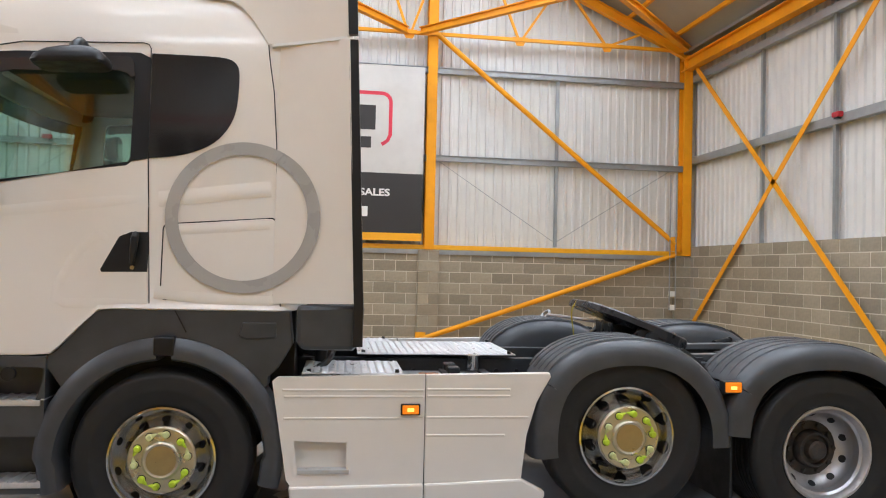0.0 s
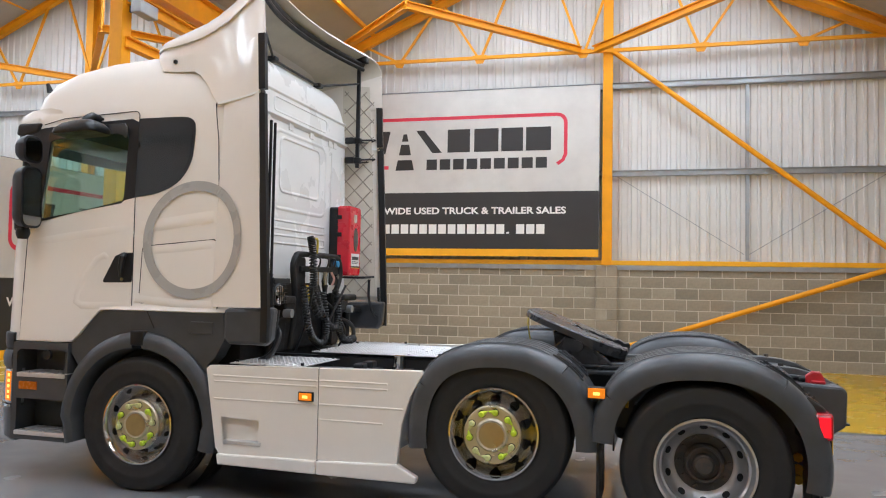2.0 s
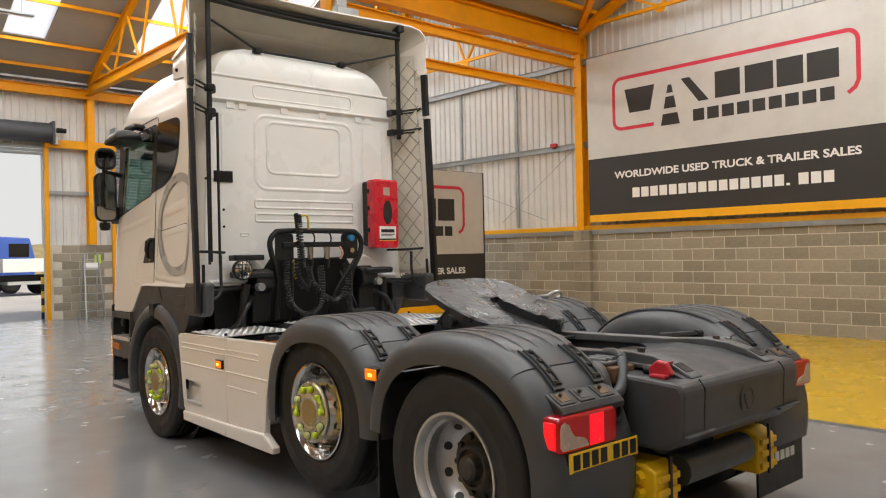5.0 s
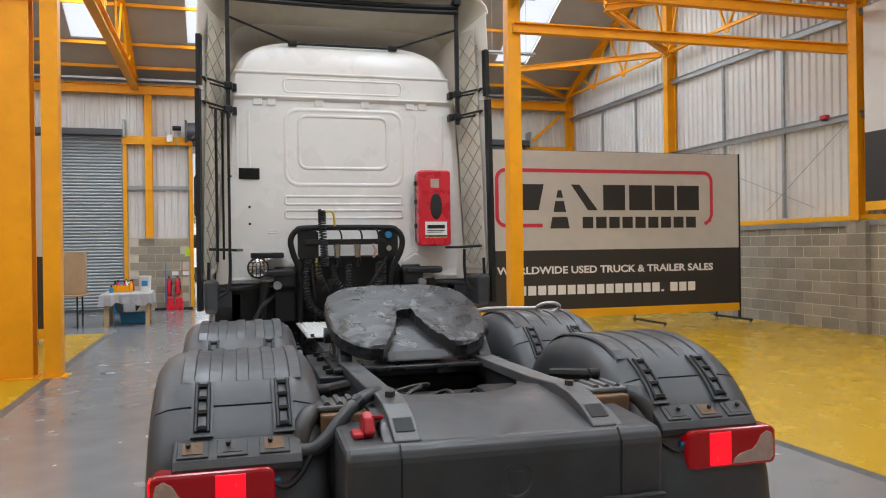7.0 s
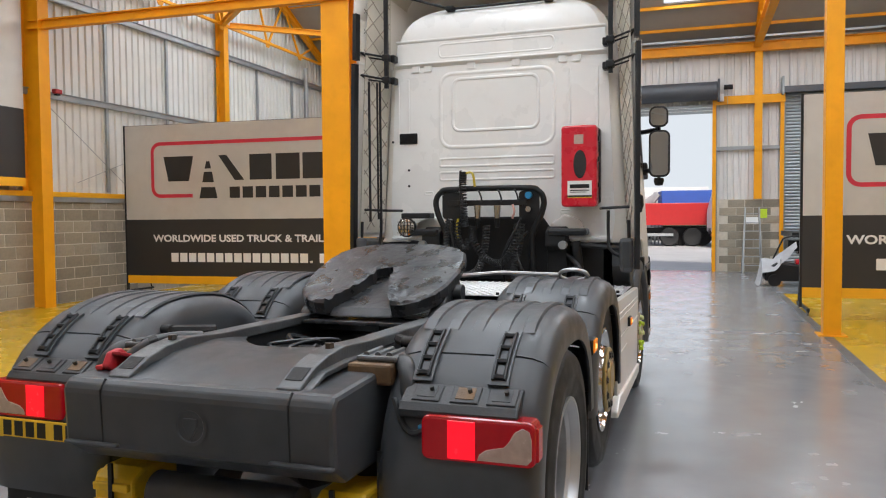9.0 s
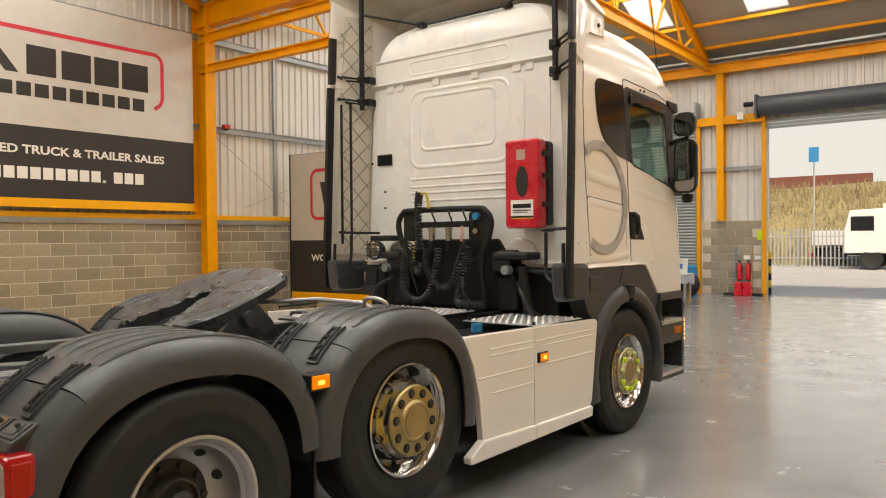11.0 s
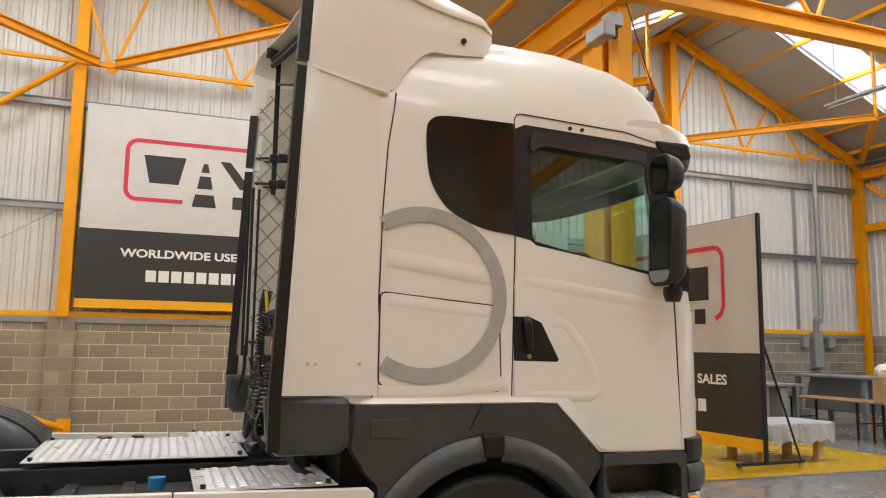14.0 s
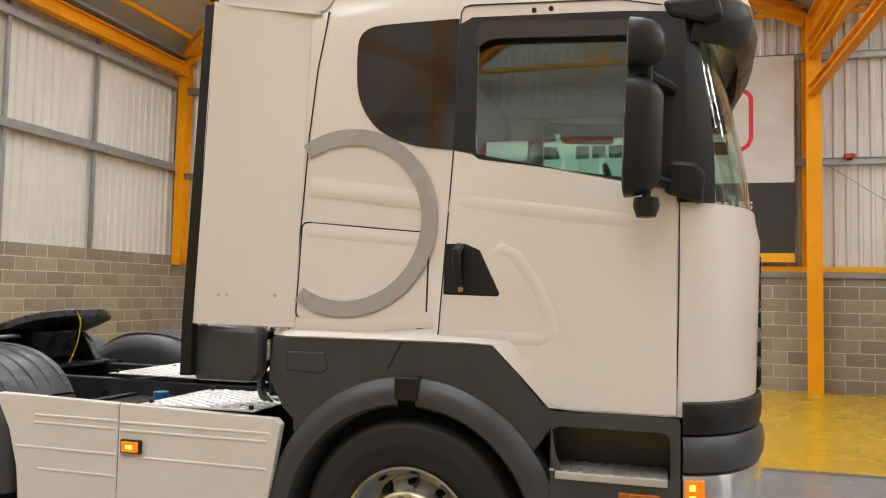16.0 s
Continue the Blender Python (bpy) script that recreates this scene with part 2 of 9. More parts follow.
M_TRUCKWHITE = mat("lorry_white", (0.66, 0.66, 0.65), 0.4, 0, 0.06, 4)
M_CABLE = mat("coil_cable", (0.015, 0.015, 0.016), 0.4, 0, 0.1, 30)
M_CABLEY = mat("yellow_cable", (0.55, 0.42, 0.03), 0.4, 0, 0.1, 30)
M_CABLEP = mat("pink_cable", (0.55, 0.30, 0.25), 0.4, 0, 0.1, 30)
M_RIVET = mat("rivet", (0.6, 0.58, 0.54), 0.35, 0.5, 0.05, 30)


# ---- mesh helpers ----
def part(name, bm, material, parent=None, label="", smooth=False, bevel=0.0):
    me = bpy.data.meshes.new(name)
    bmesh.ops.recalc_face_normals(bm, faces=bm.faces)
    bm.to_mesh(me)
    bm.free()
    if smooth:
        for p in me.polygons:
            p.use_smooth = True
        me.set_sharp_from_angle(angle=radians(38))
    me.materials.append(material)
    o = new(name, me)
    if parent:
        o.parent = parent
    if label:
        o["label"] = label
    if bevel:
        md = o.modifiers.new("bevel", "BEVEL")
        md.width, md.segments, md.limit_method, md.angle_limit = bevel, 2, "ANGLE", radians(40)
    return o


def thing(name, label, category, group="", kind="", at=(0, 0, 0)):
    o = new(name)
    o.empty_display_size = 0.1
    o.location = at
    return tagged(o, label, category, group, kind)


def box(bm, x0, x1, y0, y1, z0, z1):
    v = [bm.verts.new(p) for p in ((x0, y0, z0), (x1, y0, z0), (x1, y1, z0), (x0, y1, z0), (x0, y0, z1), (x1, y0, z1), (x1, y1, z1), (x0, y1, z1))]
    for f in ((3, 2, 1, 0), (4, 5, 6, 7), (0, 1, 5, 4), (1, 2, 6, 5), (2, 3, 7, 6), (3, 0, 4, 7)):
        bm.faces.new([v[i] for i in f])
    return bm


def boxm(x0, x1, y0, y1, z0, z1):
    return box(bmesh.new(), x0, x1, y0, y1, z0, z1)


def prism(bm, prof, a, b, axis="y", shear=None):
    """A closed outline of pairs pushed from a to b along an axis; pairs are (x, z) for y, (y, z) for x, (x, y) for z."""
    def P(u, w, s):
        return (u, s, w) if axis == "y" else (s, u, w) if axis == "x" else (u, w, s)
    lo = [bm.verts.new(P(u, w, a)) for u, w in prof]
    hi = [bm.verts.new(P(u, w, b)) for u, w in prof]
    bm.faces.new(lo)
    bm.faces.new(hi[::-1])
    for i in range(len(prof)):
        j = (i + 1) % len(prof)
        bm.faces.new((lo[i], lo[j], hi[j], hi[i]))
    return bm


def beam(bm, p, q, w, h):
    """A bar of section w by h from p to q, its h upright."""
    p, q = Vector(p), Vector(q)
    d = (q - p).normalized()
    s = d.cross(Vector((0, 0, 1)))
    s = Vector((1, 0, 0)) if s.length < 0.01 else s.normalized()
    u = s.cross(d).normalized()
    v = []
    for e in (p, q):
        for a, b in ((-1, -1), (1, -1), (1, 1), (-1, 1)):
            v.append(bm.verts.new(e + s * a * w / 2 + u * b * h / 2))
    for f in ((3, 2, 1, 0), (4, 5, 6, 7), (0, 1, 5, 4), (1, 2, 6, 5), (2, 3, 7, 6), (3, 0, 4, 7)):
        bm.faces.new([v[i] for i in f])
    return bm


def ibeam(bm, p, q, w, h, tf=0.02, tw=0.014):
    """A rolled I section from p to q: flanges of width w, depth h."""
    p, q = Vector(p), Vector(q)
    d = (q - p).normalized()
    s = d.cross(Vector((0, 0, 1)))
    s = Vector((0, 1, 0)) if s.length < 0.01 else s.normalized()
    u = s.cross(d).normalized()
    for off, ww, hh in ((h / 2 - tf / 2, w, tf), (-h / 2 + tf / 2, w, tf), (0, tw, h - 2 * tf)):
        v = []
        for e in (p, q):
            for a, b in ((-1, -1), (1, -1), (1, 1), (-1, 1)):
                v.append(bm.verts.new(e + s * a * ww / 2 + u * (off + b * hh / 2)))
        for f in ((3, 2, 1, 0), (4, 5, 6, 7), (0, 1, 5, 4), (1, 2, 6, 5), (2, 3, 7, 6), (3, 0, 4, 7)):
            bm.faces.new([v[i] for i in f])
    return bm


def tube(bm, pts, r, n=8, closed=False):
    """A round bar along a line of points."""
    pts = [Vector(p) for p in pts]
    rings = []
    ref = Vector((0, 0, 1))
    k = len(pts)
    for i, p in enumerate(pts):
        a = pts[(i - 1) % k] if closed or i else p
        b = pts[(i + 1) % k] if closed or i < k - 1 else p
        d = (b - a).normalized()
        s = d.cross(ref)
        if s.length < 0.05:
            s = d.cross(Vector((1, 0, 0)))
        s.normalize()
        u = s.cross(d)
        ref = u
        rr = r[i] if isinstance(r, (list, tuple)) else r
        rings.append([bm.verts.new(p + (s * math.cos(2 * math.pi * j / n) + u * math.sin(2 * math.pi * j / n)) * rr) for j in range(n)])
    m = k if closed else k - 1
    for i in range(m):
        A, B = rings[i], rings[(i + 1) % k]
        for j in range(n):
            bm.faces.new((A[j], A[(j + 1) % n], B[(j + 1) % n], B[j]))
    if not closed:
        bm.faces.new(rings[0][::-1])
        bm.faces.new(rings[-1])
    return bm


def lathe(bm, prof, n=48, centre=(0, 0, 0), sign=1.0, closed=False):
    """Pairs (radius, y) turned about the y axis; sign -1 mirrors along y."""
    cx, cy, cz = centre
    rings = []
    for r, y in prof:
        if r < 1e-5:
            rings.append([bm.verts.new((cx, cy + sign * y, cz))])
        else:
            rings.append([bm.verts.new((cx + r * math.cos(2 * math.pi * j / n), cy + sign * y, cz + r * math.sin(2 * math.pi * j / n))) for j in range(n)])
    pairs = list(zip(rings, rings[1:]))
    if closed:
        pairs.append((rings[-1], rings[0]))
    for A, B in pairs:
        for j in range(n):
            k = (j + 1) % n
            if len(A) == 1 and len(B) == 1:
                continue
            if len(A) == 1:
                bm.faces.new((A[0], B[k], B[j]))
            elif len(B) == 1:
                bm.faces.new((A[j], A[k], B[0]))
            else:
                bm.faces.new((A[j], A[k], B[k], B[j]))
    return bm


def arc(cx, cy, r, a0, a1, n):
    return [(cx + r * math.cos(radians(a0 + (a1 - a0) * i / n)), cy + r * math.sin(radians(a0 + (a1 - a0) * i / n))) for i in range(n + 1)]


def rrect(x0, x1, y0, y1, r, n=5):
    return arc(x1 - r, y1 - r, r, 0, 90, n) + arc(x0 + r, y1 - r, r, 90, 180, n) + arc(x0 + r, y0 + r, r, 180, 270, n) + arc(x1 - r, y0 + r, r, 270, 360, n)


def smooth_path(pts, k=6):
    """A rounded line through the points."""
    P = [Vector(p) for p in pts]
    P = [2 * P[0] - P[1]] + P + [2 * P[-1] - P[-2]]
    out = []
    for i in range(1, len(P) - 2):
        for j in range(k):
            t = j / k
            a, b, c, d = P[i - 1:i + 3]
            out.append(0.5 * ((2 * b) + (c - a) * t + (2 * a - 5 * b + 4 * c - d) * t * t + (3 * b - a - 3 * c + d) * t ** 3))
    out.append(P[-2])
    return out


def coil(path, r, turns):
    """Points of a helix of radius r wound about a smooth line."""
    n = turns * 10
    out = []
    L = len(path) - 1
    ref = Vector((0.3, 0.9, 0.2))
    for i in range(n + 1):
        s = i / n * L
        k = min(int(s), L - 1)
        p = path[k].lerp(path[k + 1], s - k)
        d = (path[k + 1] - path[k]).normalized()
        a = d.cross(ref).normalized()
        b = d.cross(a)
        w = 2 * math.pi * i / 10
        out.append(p + (a * math.cos(w) + b * math.sin(w)) * r)
    return out

# ---- the hall ----
XE, XF, YP, YM = -16.2, 9.02, 10.34, -10.14
XV, ZE, PITCH = -3.8, 6.75, 0.45
SILL = 2.1
R1, R2 = (XE + XV) / 2, (XV + XF) / 2


def roof_z(x):
    a, b = (XE, XV) if x < XV else (XV, XF)
    return ZE + PITCH * min(x - a, b - x)


def structure(name, bm, material, label, category="structure", smooth=False, bevel=0.0):
    return tagged(part(name, bm, material, None, "", smooth, bevel), label, category, kind="structure")


# floor: grey aisle between two yellow bays, with dark border lines
structure("floor", boxm(XE - 0.25, XF + 0.2, -3.3, 3.36, -0.3, 0), M_CONC, "grey polished concrete workshop floor with scuffs", "floor")
structure("floor_yellow_north", boxm(-9.7, XF + 0.2, 3.48, YP + 0.2, -0.3, 0), M_YFLOOR, "glossy yellow painted concrete floor bay", "floor")
structure("floor_yellow_south", boxm(-9.7, XF + 0.2, YM - 0.2, -3.42, -0.3, 0), M_YFLOOR, "glossy yellow painted concrete floor bay", "floor")
structure("floor_grey_north", boxm(XE - 0.25, -9.7, 3.36, YP + 0.2, -0.3, 0), M_CONC, "grey polished concrete workshop floor", "floor")
structure("floor_grey_south", boxm(XE - 0.25, -9.7, YM - 0.2, -3.3, -0.3, 0), M_CONC, "grey polished concrete workshop floor", "floor")
structure("trim_floor_north", boxm(-9.7, XF + 0.2, 3.36, 3.48, -0.3, 0.001), M_EDGE, "dark grey painted line along the yellow floor", "floor line")
structure("trim_floor_south", boxm(-9.7, XF + 0.2, -3.42, -3.3, -0.3, 0.001), M_EDGE, "dark grey painted line along the yellow floor", "floor line")


def corrugated(bm, along, at, a0, a1, z0, top, depth=0.035, pitch=0.2, out=1):
    """A ribbed steel sheet standing along x or y; top(u) gives its upper edge."""
    u, pts = a0, []
    shape = ((0, 0), (0.11, 0), (0.13, 1), (0.18, 1))
    while u < a1:
        for du, dd in shape:
            if u + du < a1:
                pts.append((u + du, dd))
        u += pitch
    pts.append((a1, 0))
    prev = None
    for w, dd in pts:
        p = at + out * depth * dd
        lo, hi = ((w, p, z0), (w, p, top(w))) if along == "x" else ((p, w, z0), (p, w, top(w)))
        cur = (bm.verts.new(lo), bm.verts.new(hi))
        if prev:
            bm.faces.new((prev[0], cur[0], cur[1], prev[1]))
        prev = cur
    return bm


def gable_top(x):
    return roof_z(x) - 0.02


# gable walls along x
wall_north = structure("wall_north", boxm(XE - 0.25, XF + 0.25, YP + 0.005, YP + 0.2, 0, SILL - 0.006), M_MORTAR, "blockwork dado wall of buff concrete blocks", "wall")
wall_south = structure("wall_south", boxm(XE - 0.25, XF + 0.25, YM - 0.2, YM - 0.005, 0, SILL - 0.006), M_MORTAR, "blockwork dado wall of buff concrete blocks", "wall")
structure("cladding_north", corrugated(bmesh.new(), "x", YP + 0.16, XE - 0.2, XF + 0.2, SILL, gable_top, out=-1), M_SHEET, "white ribbed steel wall cladding", "wall cladding")
structure("cladding_south", corrugated(bmesh.new(), "x", YM - 0.16, XE - 0.2, XF + 0.2, SILL, gable_top, out=1), M_SHEET, "white ribbed steel wall cladding", "wall cladding")
structure("wall_shell_north", prism(bmesh.new(), [(XE - 0.25, SILL), (XF + 0.25, SILL), (XF + 0.25, ZE - 0.05), (R2, roof_z(R2) - 0.05), (XV, ZE - 0.05), (R1, roof_z(R1) - 0.05), (XE - 0.25, ZE - 0.05)], YP + 0.17, YP + 0.3), M_SHEET, "outer sheeting behind the wall cladding", "wall")
structure("wall_shell_south", prism(bmesh.new(), [(XE - 0.25, SILL), (XF + 0.25, SILL), (XF + 0.25, ZE - 0.05), (R2, roof_z(R2) - 0.05), (XV, ZE - 0.05), (R1, roof_z(R1) - 0.05), (XE - 0.25, ZE - 0.05)], YM - 0.3, YM - 0.17), M_SHEET, "outer sheeting behind the wall cladding", "wall")
# east end wall behind the camera
wall_east = structure("wall_east", boxm(XF + 0.005, XF + 0.2, YM - 0.01, YP + 0.01, 0, 2.3), M_MORTAR, "blockwork dado wall of buff concrete blocks", "wall")
structure("cladding_east", corrugated(bmesh.new(), "y", XF + 0.16, YM - 0.15, YP + 0.15, 2.3, lambda w: ZE - 0.02, out=-1), M_SHEET, "white ribbed steel wall cladding", "wall cladding")
structure("wall_shell_east", boxm(XF + 0.17, XF + 0.3, YM - 0.2, YP + 0.2, 2.3, ZE - 0.04), M_SHEET, "outer sheeting behind the wall cladding", "wall")
# west end wall: an open doorway between two closed shutters
DH, DW = 4.85, 2.22
SH0, SH1, SHT = 4.15, 8.75, 5.25


def west_y(s, v):
    """A place v along the west wall from the middle, on the side s; the southern half lies nearer."""
    return v if s > 0 else 0.36 - v


west = bmesh.new()
for y0, y1 in ((DW, SH0), (SH1, YP + 0.15), (west_y(-1, SH0), west_y(-1, DW)), (YM - 0.15, west_y(-1, SH1))):
    box(west, XE - 0.2, XE - 0.012, y0 + 0.01, y1 - 0.01, 0, SILL - 0.006)
wall_west = structure("wall_west", west, M_MORTAR, "blockwork dado piers of grey concrete blocks beside the doors", "wall")
clad = bmesh.new()
for y0, y1, z0 in ((DW, SH0, SILL), (SH1, YP + 0.1, SILL), (west_y(-1, SH0), west_y(-1, DW), SILL), (YM - 0.1, west_y(-1, SH1), SILL), (west_y(-1, DW), DW, DH), (SH0, SH1, SHT), (west_y(-1, SH1), west_y(-1, SH0), SHT)):
    corrugated(clad, "y", XE - 0.12, y0, y1, z0, lambda w: ZE - 0.02, out=1)
    box(clad, XE - 0.3, XE - 0.13, y0, y1, z0, ZE - 0.04)
structure("cladding_west", clad, M_SHEET, "white ribbed steel wall cladding above the doors", "wall cladding")

# roof: lining with long rooflight openings
LIGHTS = (-7.5, -4.35, -1.4, 1.4, 4.65, 7.65)
roof = bmesh.new()
panes = []
for a, b, s in ((XE, R1, 1), (R1, XV, -1), (XV, R2, 1), (R2, XF, -1)):
    lo, hi = (a, b) if s > 0 else (b, a)
    L = abs(b - a)
    x0 = lo + s * 1.55
    x1 = lo + s * (L - 0.9)
    ys = [YM - 0.3] + [y + d for y in LIGHTS for d in (-0.5, 0.5)] + [YP + 0.3]

    def q(xa, xb, ya, yb, lift=0.0):
        roof_v = [roof.verts.new((x, y, roof_z(x) + lift)) for x, y in ((xa, ya), (xb, ya), (xb, yb), (xa, yb))]
        roof.faces.new(roof_v)

    for i in range(0, len(ys), 2):
        q(x0, x1, ys[i], ys[i + 1])
    q(lo, x0, ys[0], ys[-1])
    q(x1, hi, ys[0], ys[-1])
    for y in LIGHTS:
        panes.append((min(x0, x1), max(x0, x1), y - 0.5, y + 0.5, s))
ceiling = tagged(part("ceiling", roof, M_ROOF), "grey-brown insulated roof lining on two pitched roofs", "ceiling", kind="structure")
sol = ceiling.modifiers.new("thick", "SOLIDIFY")
sol.thickness, sol.offset = 0.08, 1
M_PANE = bpy.data.materials.new("rooflight_sheet")
M_PANE.use_nodes = True
_t = M_PANE.node_tree
_t.nodes.remove(_t.nodes["Principled BSDF"])
_a, _b, _m = _t.nodes.new("ShaderNodeBsdfTransparent"), _t.nodes.new("ShaderNodeBsdfTranslucent"), _t.nodes.new("ShaderNodeMixShader")
_a.inputs[0].default_value, _b.inputs[0].default_value = (0.95, 0.97, 1, 1), (0.95, 0.97, 1, 1)
_m.inputs[0].default_value = 0.92
_t.links.new(_a.outputs[0], _m.inputs[1])
_t.links.new(_b.outputs[0], _m.inputs[2])
_t.links.new(_m.outputs[0], _t.nodes["Material Output"].inputs[0])
for x0, x1, y0, y1, s in panes:
    w = thing("window_rooflight", "long translucent white rooflight strip in the roof slope", "rooflight", "rooflights", "structure")
    bm = bmesh.new()
    za, zb = roof_z(x0) + 0.03, roof_z(x1) + 0.03
    v = [bm.verts.new(p) for p in ((x0, y0, za), (x1, y0, zb), (x1, y1, zb), (x0, y1, za), (x0, y0, za + 0.02), (x1, y0, zb + 0.02), (x1, y1, zb + 0.02), (x0, y1, za + 0.02))]
    for f in ((3, 2, 1, 0), (4, 5, 6, 7), (0, 1, 5, 4), (1, 2, 6, 5), (2, 3, 7, 6), (3, 0, 4, 7)):
        bm.faces.new([v[i] for i in f])
    p = part("pane", bm, M_PANE, w)
    cx, cz = (x0 + x1) / 2, (za + zb) / 2
    tilt = math.degrees(math.atan(PITCH)) * s
    area_lamp("rooflight_daylight", pose(cx, (y0 + y1) / 2, cz - 0.045, 0, -tilt, 0), (x1 - x0) * 1.05, 0.95, ROOF_WATTS * (0.92 if cx < XV else 1.0), SKY_WHITE)
area_lamp("doorway_daylight", pose(XE - 0.15, 0.18, DH / 2, 0, -90, 0), DH - 0.1, 2 * DW - 0.46, DOOR_WATTS, SKY_WHITE)


# ---- orange steel frame ----
def steel(name, label, category, group=""):
    return thing(name, label, category, group, "structure")


def column(x, y, z0, z1, w=0.2, d=0.26, turn=False):
    o = steel("column", "orange painted steel column against the cladding", "steel column", "wall columns")
    bm = bmesh.new()
    for a, b, c, e in ((-w / 2, w / 2, -d / 2, -d / 2 + 0.02), (-w / 2, w / 2, d / 2 - 0.02, d / 2), (-0.008, 0.008, -d / 2 + 0.02, d / 2 - 0.02)):
        if turn:
            box(bm, x + c, x + e, y + a, y + b, z0, z1)
        else:
            box(bm, x + a, x + b, y + c, y + e, z0, z1)
    part("shaft", bm, M_ORANGE, o)
    return o


for x in (XE + 0.15, R1, XV, 3.09, XF - 0.12):
    column(x, YP - 0.02, SILL, roof_z(x) - 0.15)
    if x == XV:
        column(x, YM + 0.15, 0, roof_z(x) - 0.15, w=0.25, d=0.47)
    else:
        column(x, YM + 0.05, 0 if x < 0 else SILL, roof_z(x) - 0.15)
for y in (-3.07, 3.45):
    column(XE + 0.05, y, SILL, ZE - 0.2, turn=True)
for x, y in ((XV, YP), (3.09, YP), (XF - 0.15, YP), (3.09, YM), (XF - 0.15, YM)):
    s = -1 if y > 0 else 1
    o = steel("wall_pier", "blockwork pier under a steel column", "wall pier")
    part("mortar_core", boxm(x - 0.212, x + 0.212, min(y, y + s * 0.105), max(y, y + s * 0.105), 0, SILL - 0.012), M_MORTAR, o)
    for c in range(9):
        for a, b in (((-0.22, 0.22),) if c % 2 else ((-0.22, -0.006), (0.006, 0.22))):
            part("block", boxm(x + a, x + b, min(y - s * 0.0, y + s * 0.115), max(y - s * 0.0, y + s * 0.115), c * 0.232 + 0.008, min(c * 0.232 + 0.224, SILL - 0.014)), M_BLOCK, o)

# posts under the valley
for y in (-3.32, 3.48):
    o = steel("post", "slim square orange steel post standing on the floor", "steel post", "valley posts")
    part("shaft", boxm(XV - 0.21, XV + 0.01, y - 0.11, y + 0.11, 0, 6.32), M_ORANGE, o, bevel=0.006)
    part("base_plate", boxm(XV - 0.28, XV + 0.08, y - 0.18, y + 0.18, 0, 0.015), M_ORANGE, o)
    if y < 0:
        o = steel("main_column", "heavy orange steel I-section column with bolted plates", "steel column")
        bm = bmesh.new()
        for a, b, c, e in ((-0.245, 0.245, -0.16, -0.13), (-0.245, 0.245, 0.13, 0.16), (-0.01, 0.01, -0.13, 0.13)):
            box(bm, XV - 0.14 + c, XV - 0.14 + e, -3.81 + a, -3.81 + b, 0.016, 6.62)
        box(bm, XV - 0.36, XV + 0.08, -4.09, -3.53, 0, 0.016)
        part("shaft", bm, M_ORANGE, o)

# sill rails, girts and mullions
for nm, y, s in (("north", YP, -1), ("south", YM, 1)):
    o = steel("rail_" + nm, "orange steel sill rail on top of the blockwork", "sill rail")
    part("rail", boxm(XE, XF, min(y - s * 0.15, y + s * 0.02), max(y - s * 0.15, y + s * 0.02), SILL, SILL + 0.1), M_ORSTRIPE, o, bevel=0.006)
    part("flashing", boxm(XE, XF, min(y - s * 0.15, y + s * 0.035), max(y - s * 0.15, y + s * 0.035), SILL - 0.1, SILL - 0.002), M_GALV, o)
    for z in (4.08, 5.98):
        g = steel("girt_" + nm, "grey galvanised steel cladding rail", "cladding rail", "cladding rails")
        bm = bmesh.new()
        yy = y - s * 0.03
        box(bm, XE, XF, min(yy, yy + s * 0.012), max(yy, yy + s * 0.012), z - 0.06, z + 0.04)
        box(bm, XE, XF, min(yy, yy + s * 0.05), max(yy, yy + s * 0.05), z + 0.04, z + 0.052)
        box(bm, XE, XF, min(yy, yy - s * 0.09), max(yy, yy - s * 0.09), z - 0.072, z - 0.06)
        part("rail", bm, M_GALV, g)
    for x in (-13.9, -11.9, -7.9, -5.9, -1.6, 0.8, 5.92):
        g = steel("mullion_" + nm, "grey galvanised steel upright behind the rails", "cladding upright", "cladding uprights")
        yy = y - s * 0.06
        part("upright", boxm(x - 0.035, x + 0.035, min(yy, yy - s * 0.05), max(yy, yy - s * 0.05), SILL + 0.13, 5.95), M_GALV, g)
    # wall bracing
    for (xa, za), (xb, zb) in (((3.19, 6.68), (XF - 0.4, 2.36)), ((XF - 0.4, 2.12), (2.93, 0.19))):
        g = steel("brace_" + nm, "slanting round orange steel wall brace", "steel brace", "wall braces")
        part("bar", tube(bmesh.new(), [(xa, y + s * 0.16, za), (xb, y + s * 0.16, zb)], 0.055, 10), M_ORANGE, g, smooth=True)
        part("end_plate", boxm(xb - 0.1, xb + 0.12, min(y + s * 0.14, y + s * 0.18), max(y + s * 0.14, y + s * 0.18), max(zb - 0.16, 0.0), zb + 0.16), M_ORANGE, g)
    # thin tie rods behind
    for (xa, za), (xb, zb) in (((3.3, 4.0), (5.85, 2.35)), ((8.55, 4.0), (5.95, 2.35)), ((-9.6, 4.0), (-5.0, 2.4)), ((-4.1, 4.0), (-6.4, 2.4))):
        g = steel("tie_rod_" + nm, "thin galvanised tie rod across the cladding", "tie rod", "tie rods")
        part("rod", tube(bmesh.new(), [(xa, y - s * 0.05, za), (xb, y - s * 0.05, zb)], 0.008, 5), M_GALV, g)

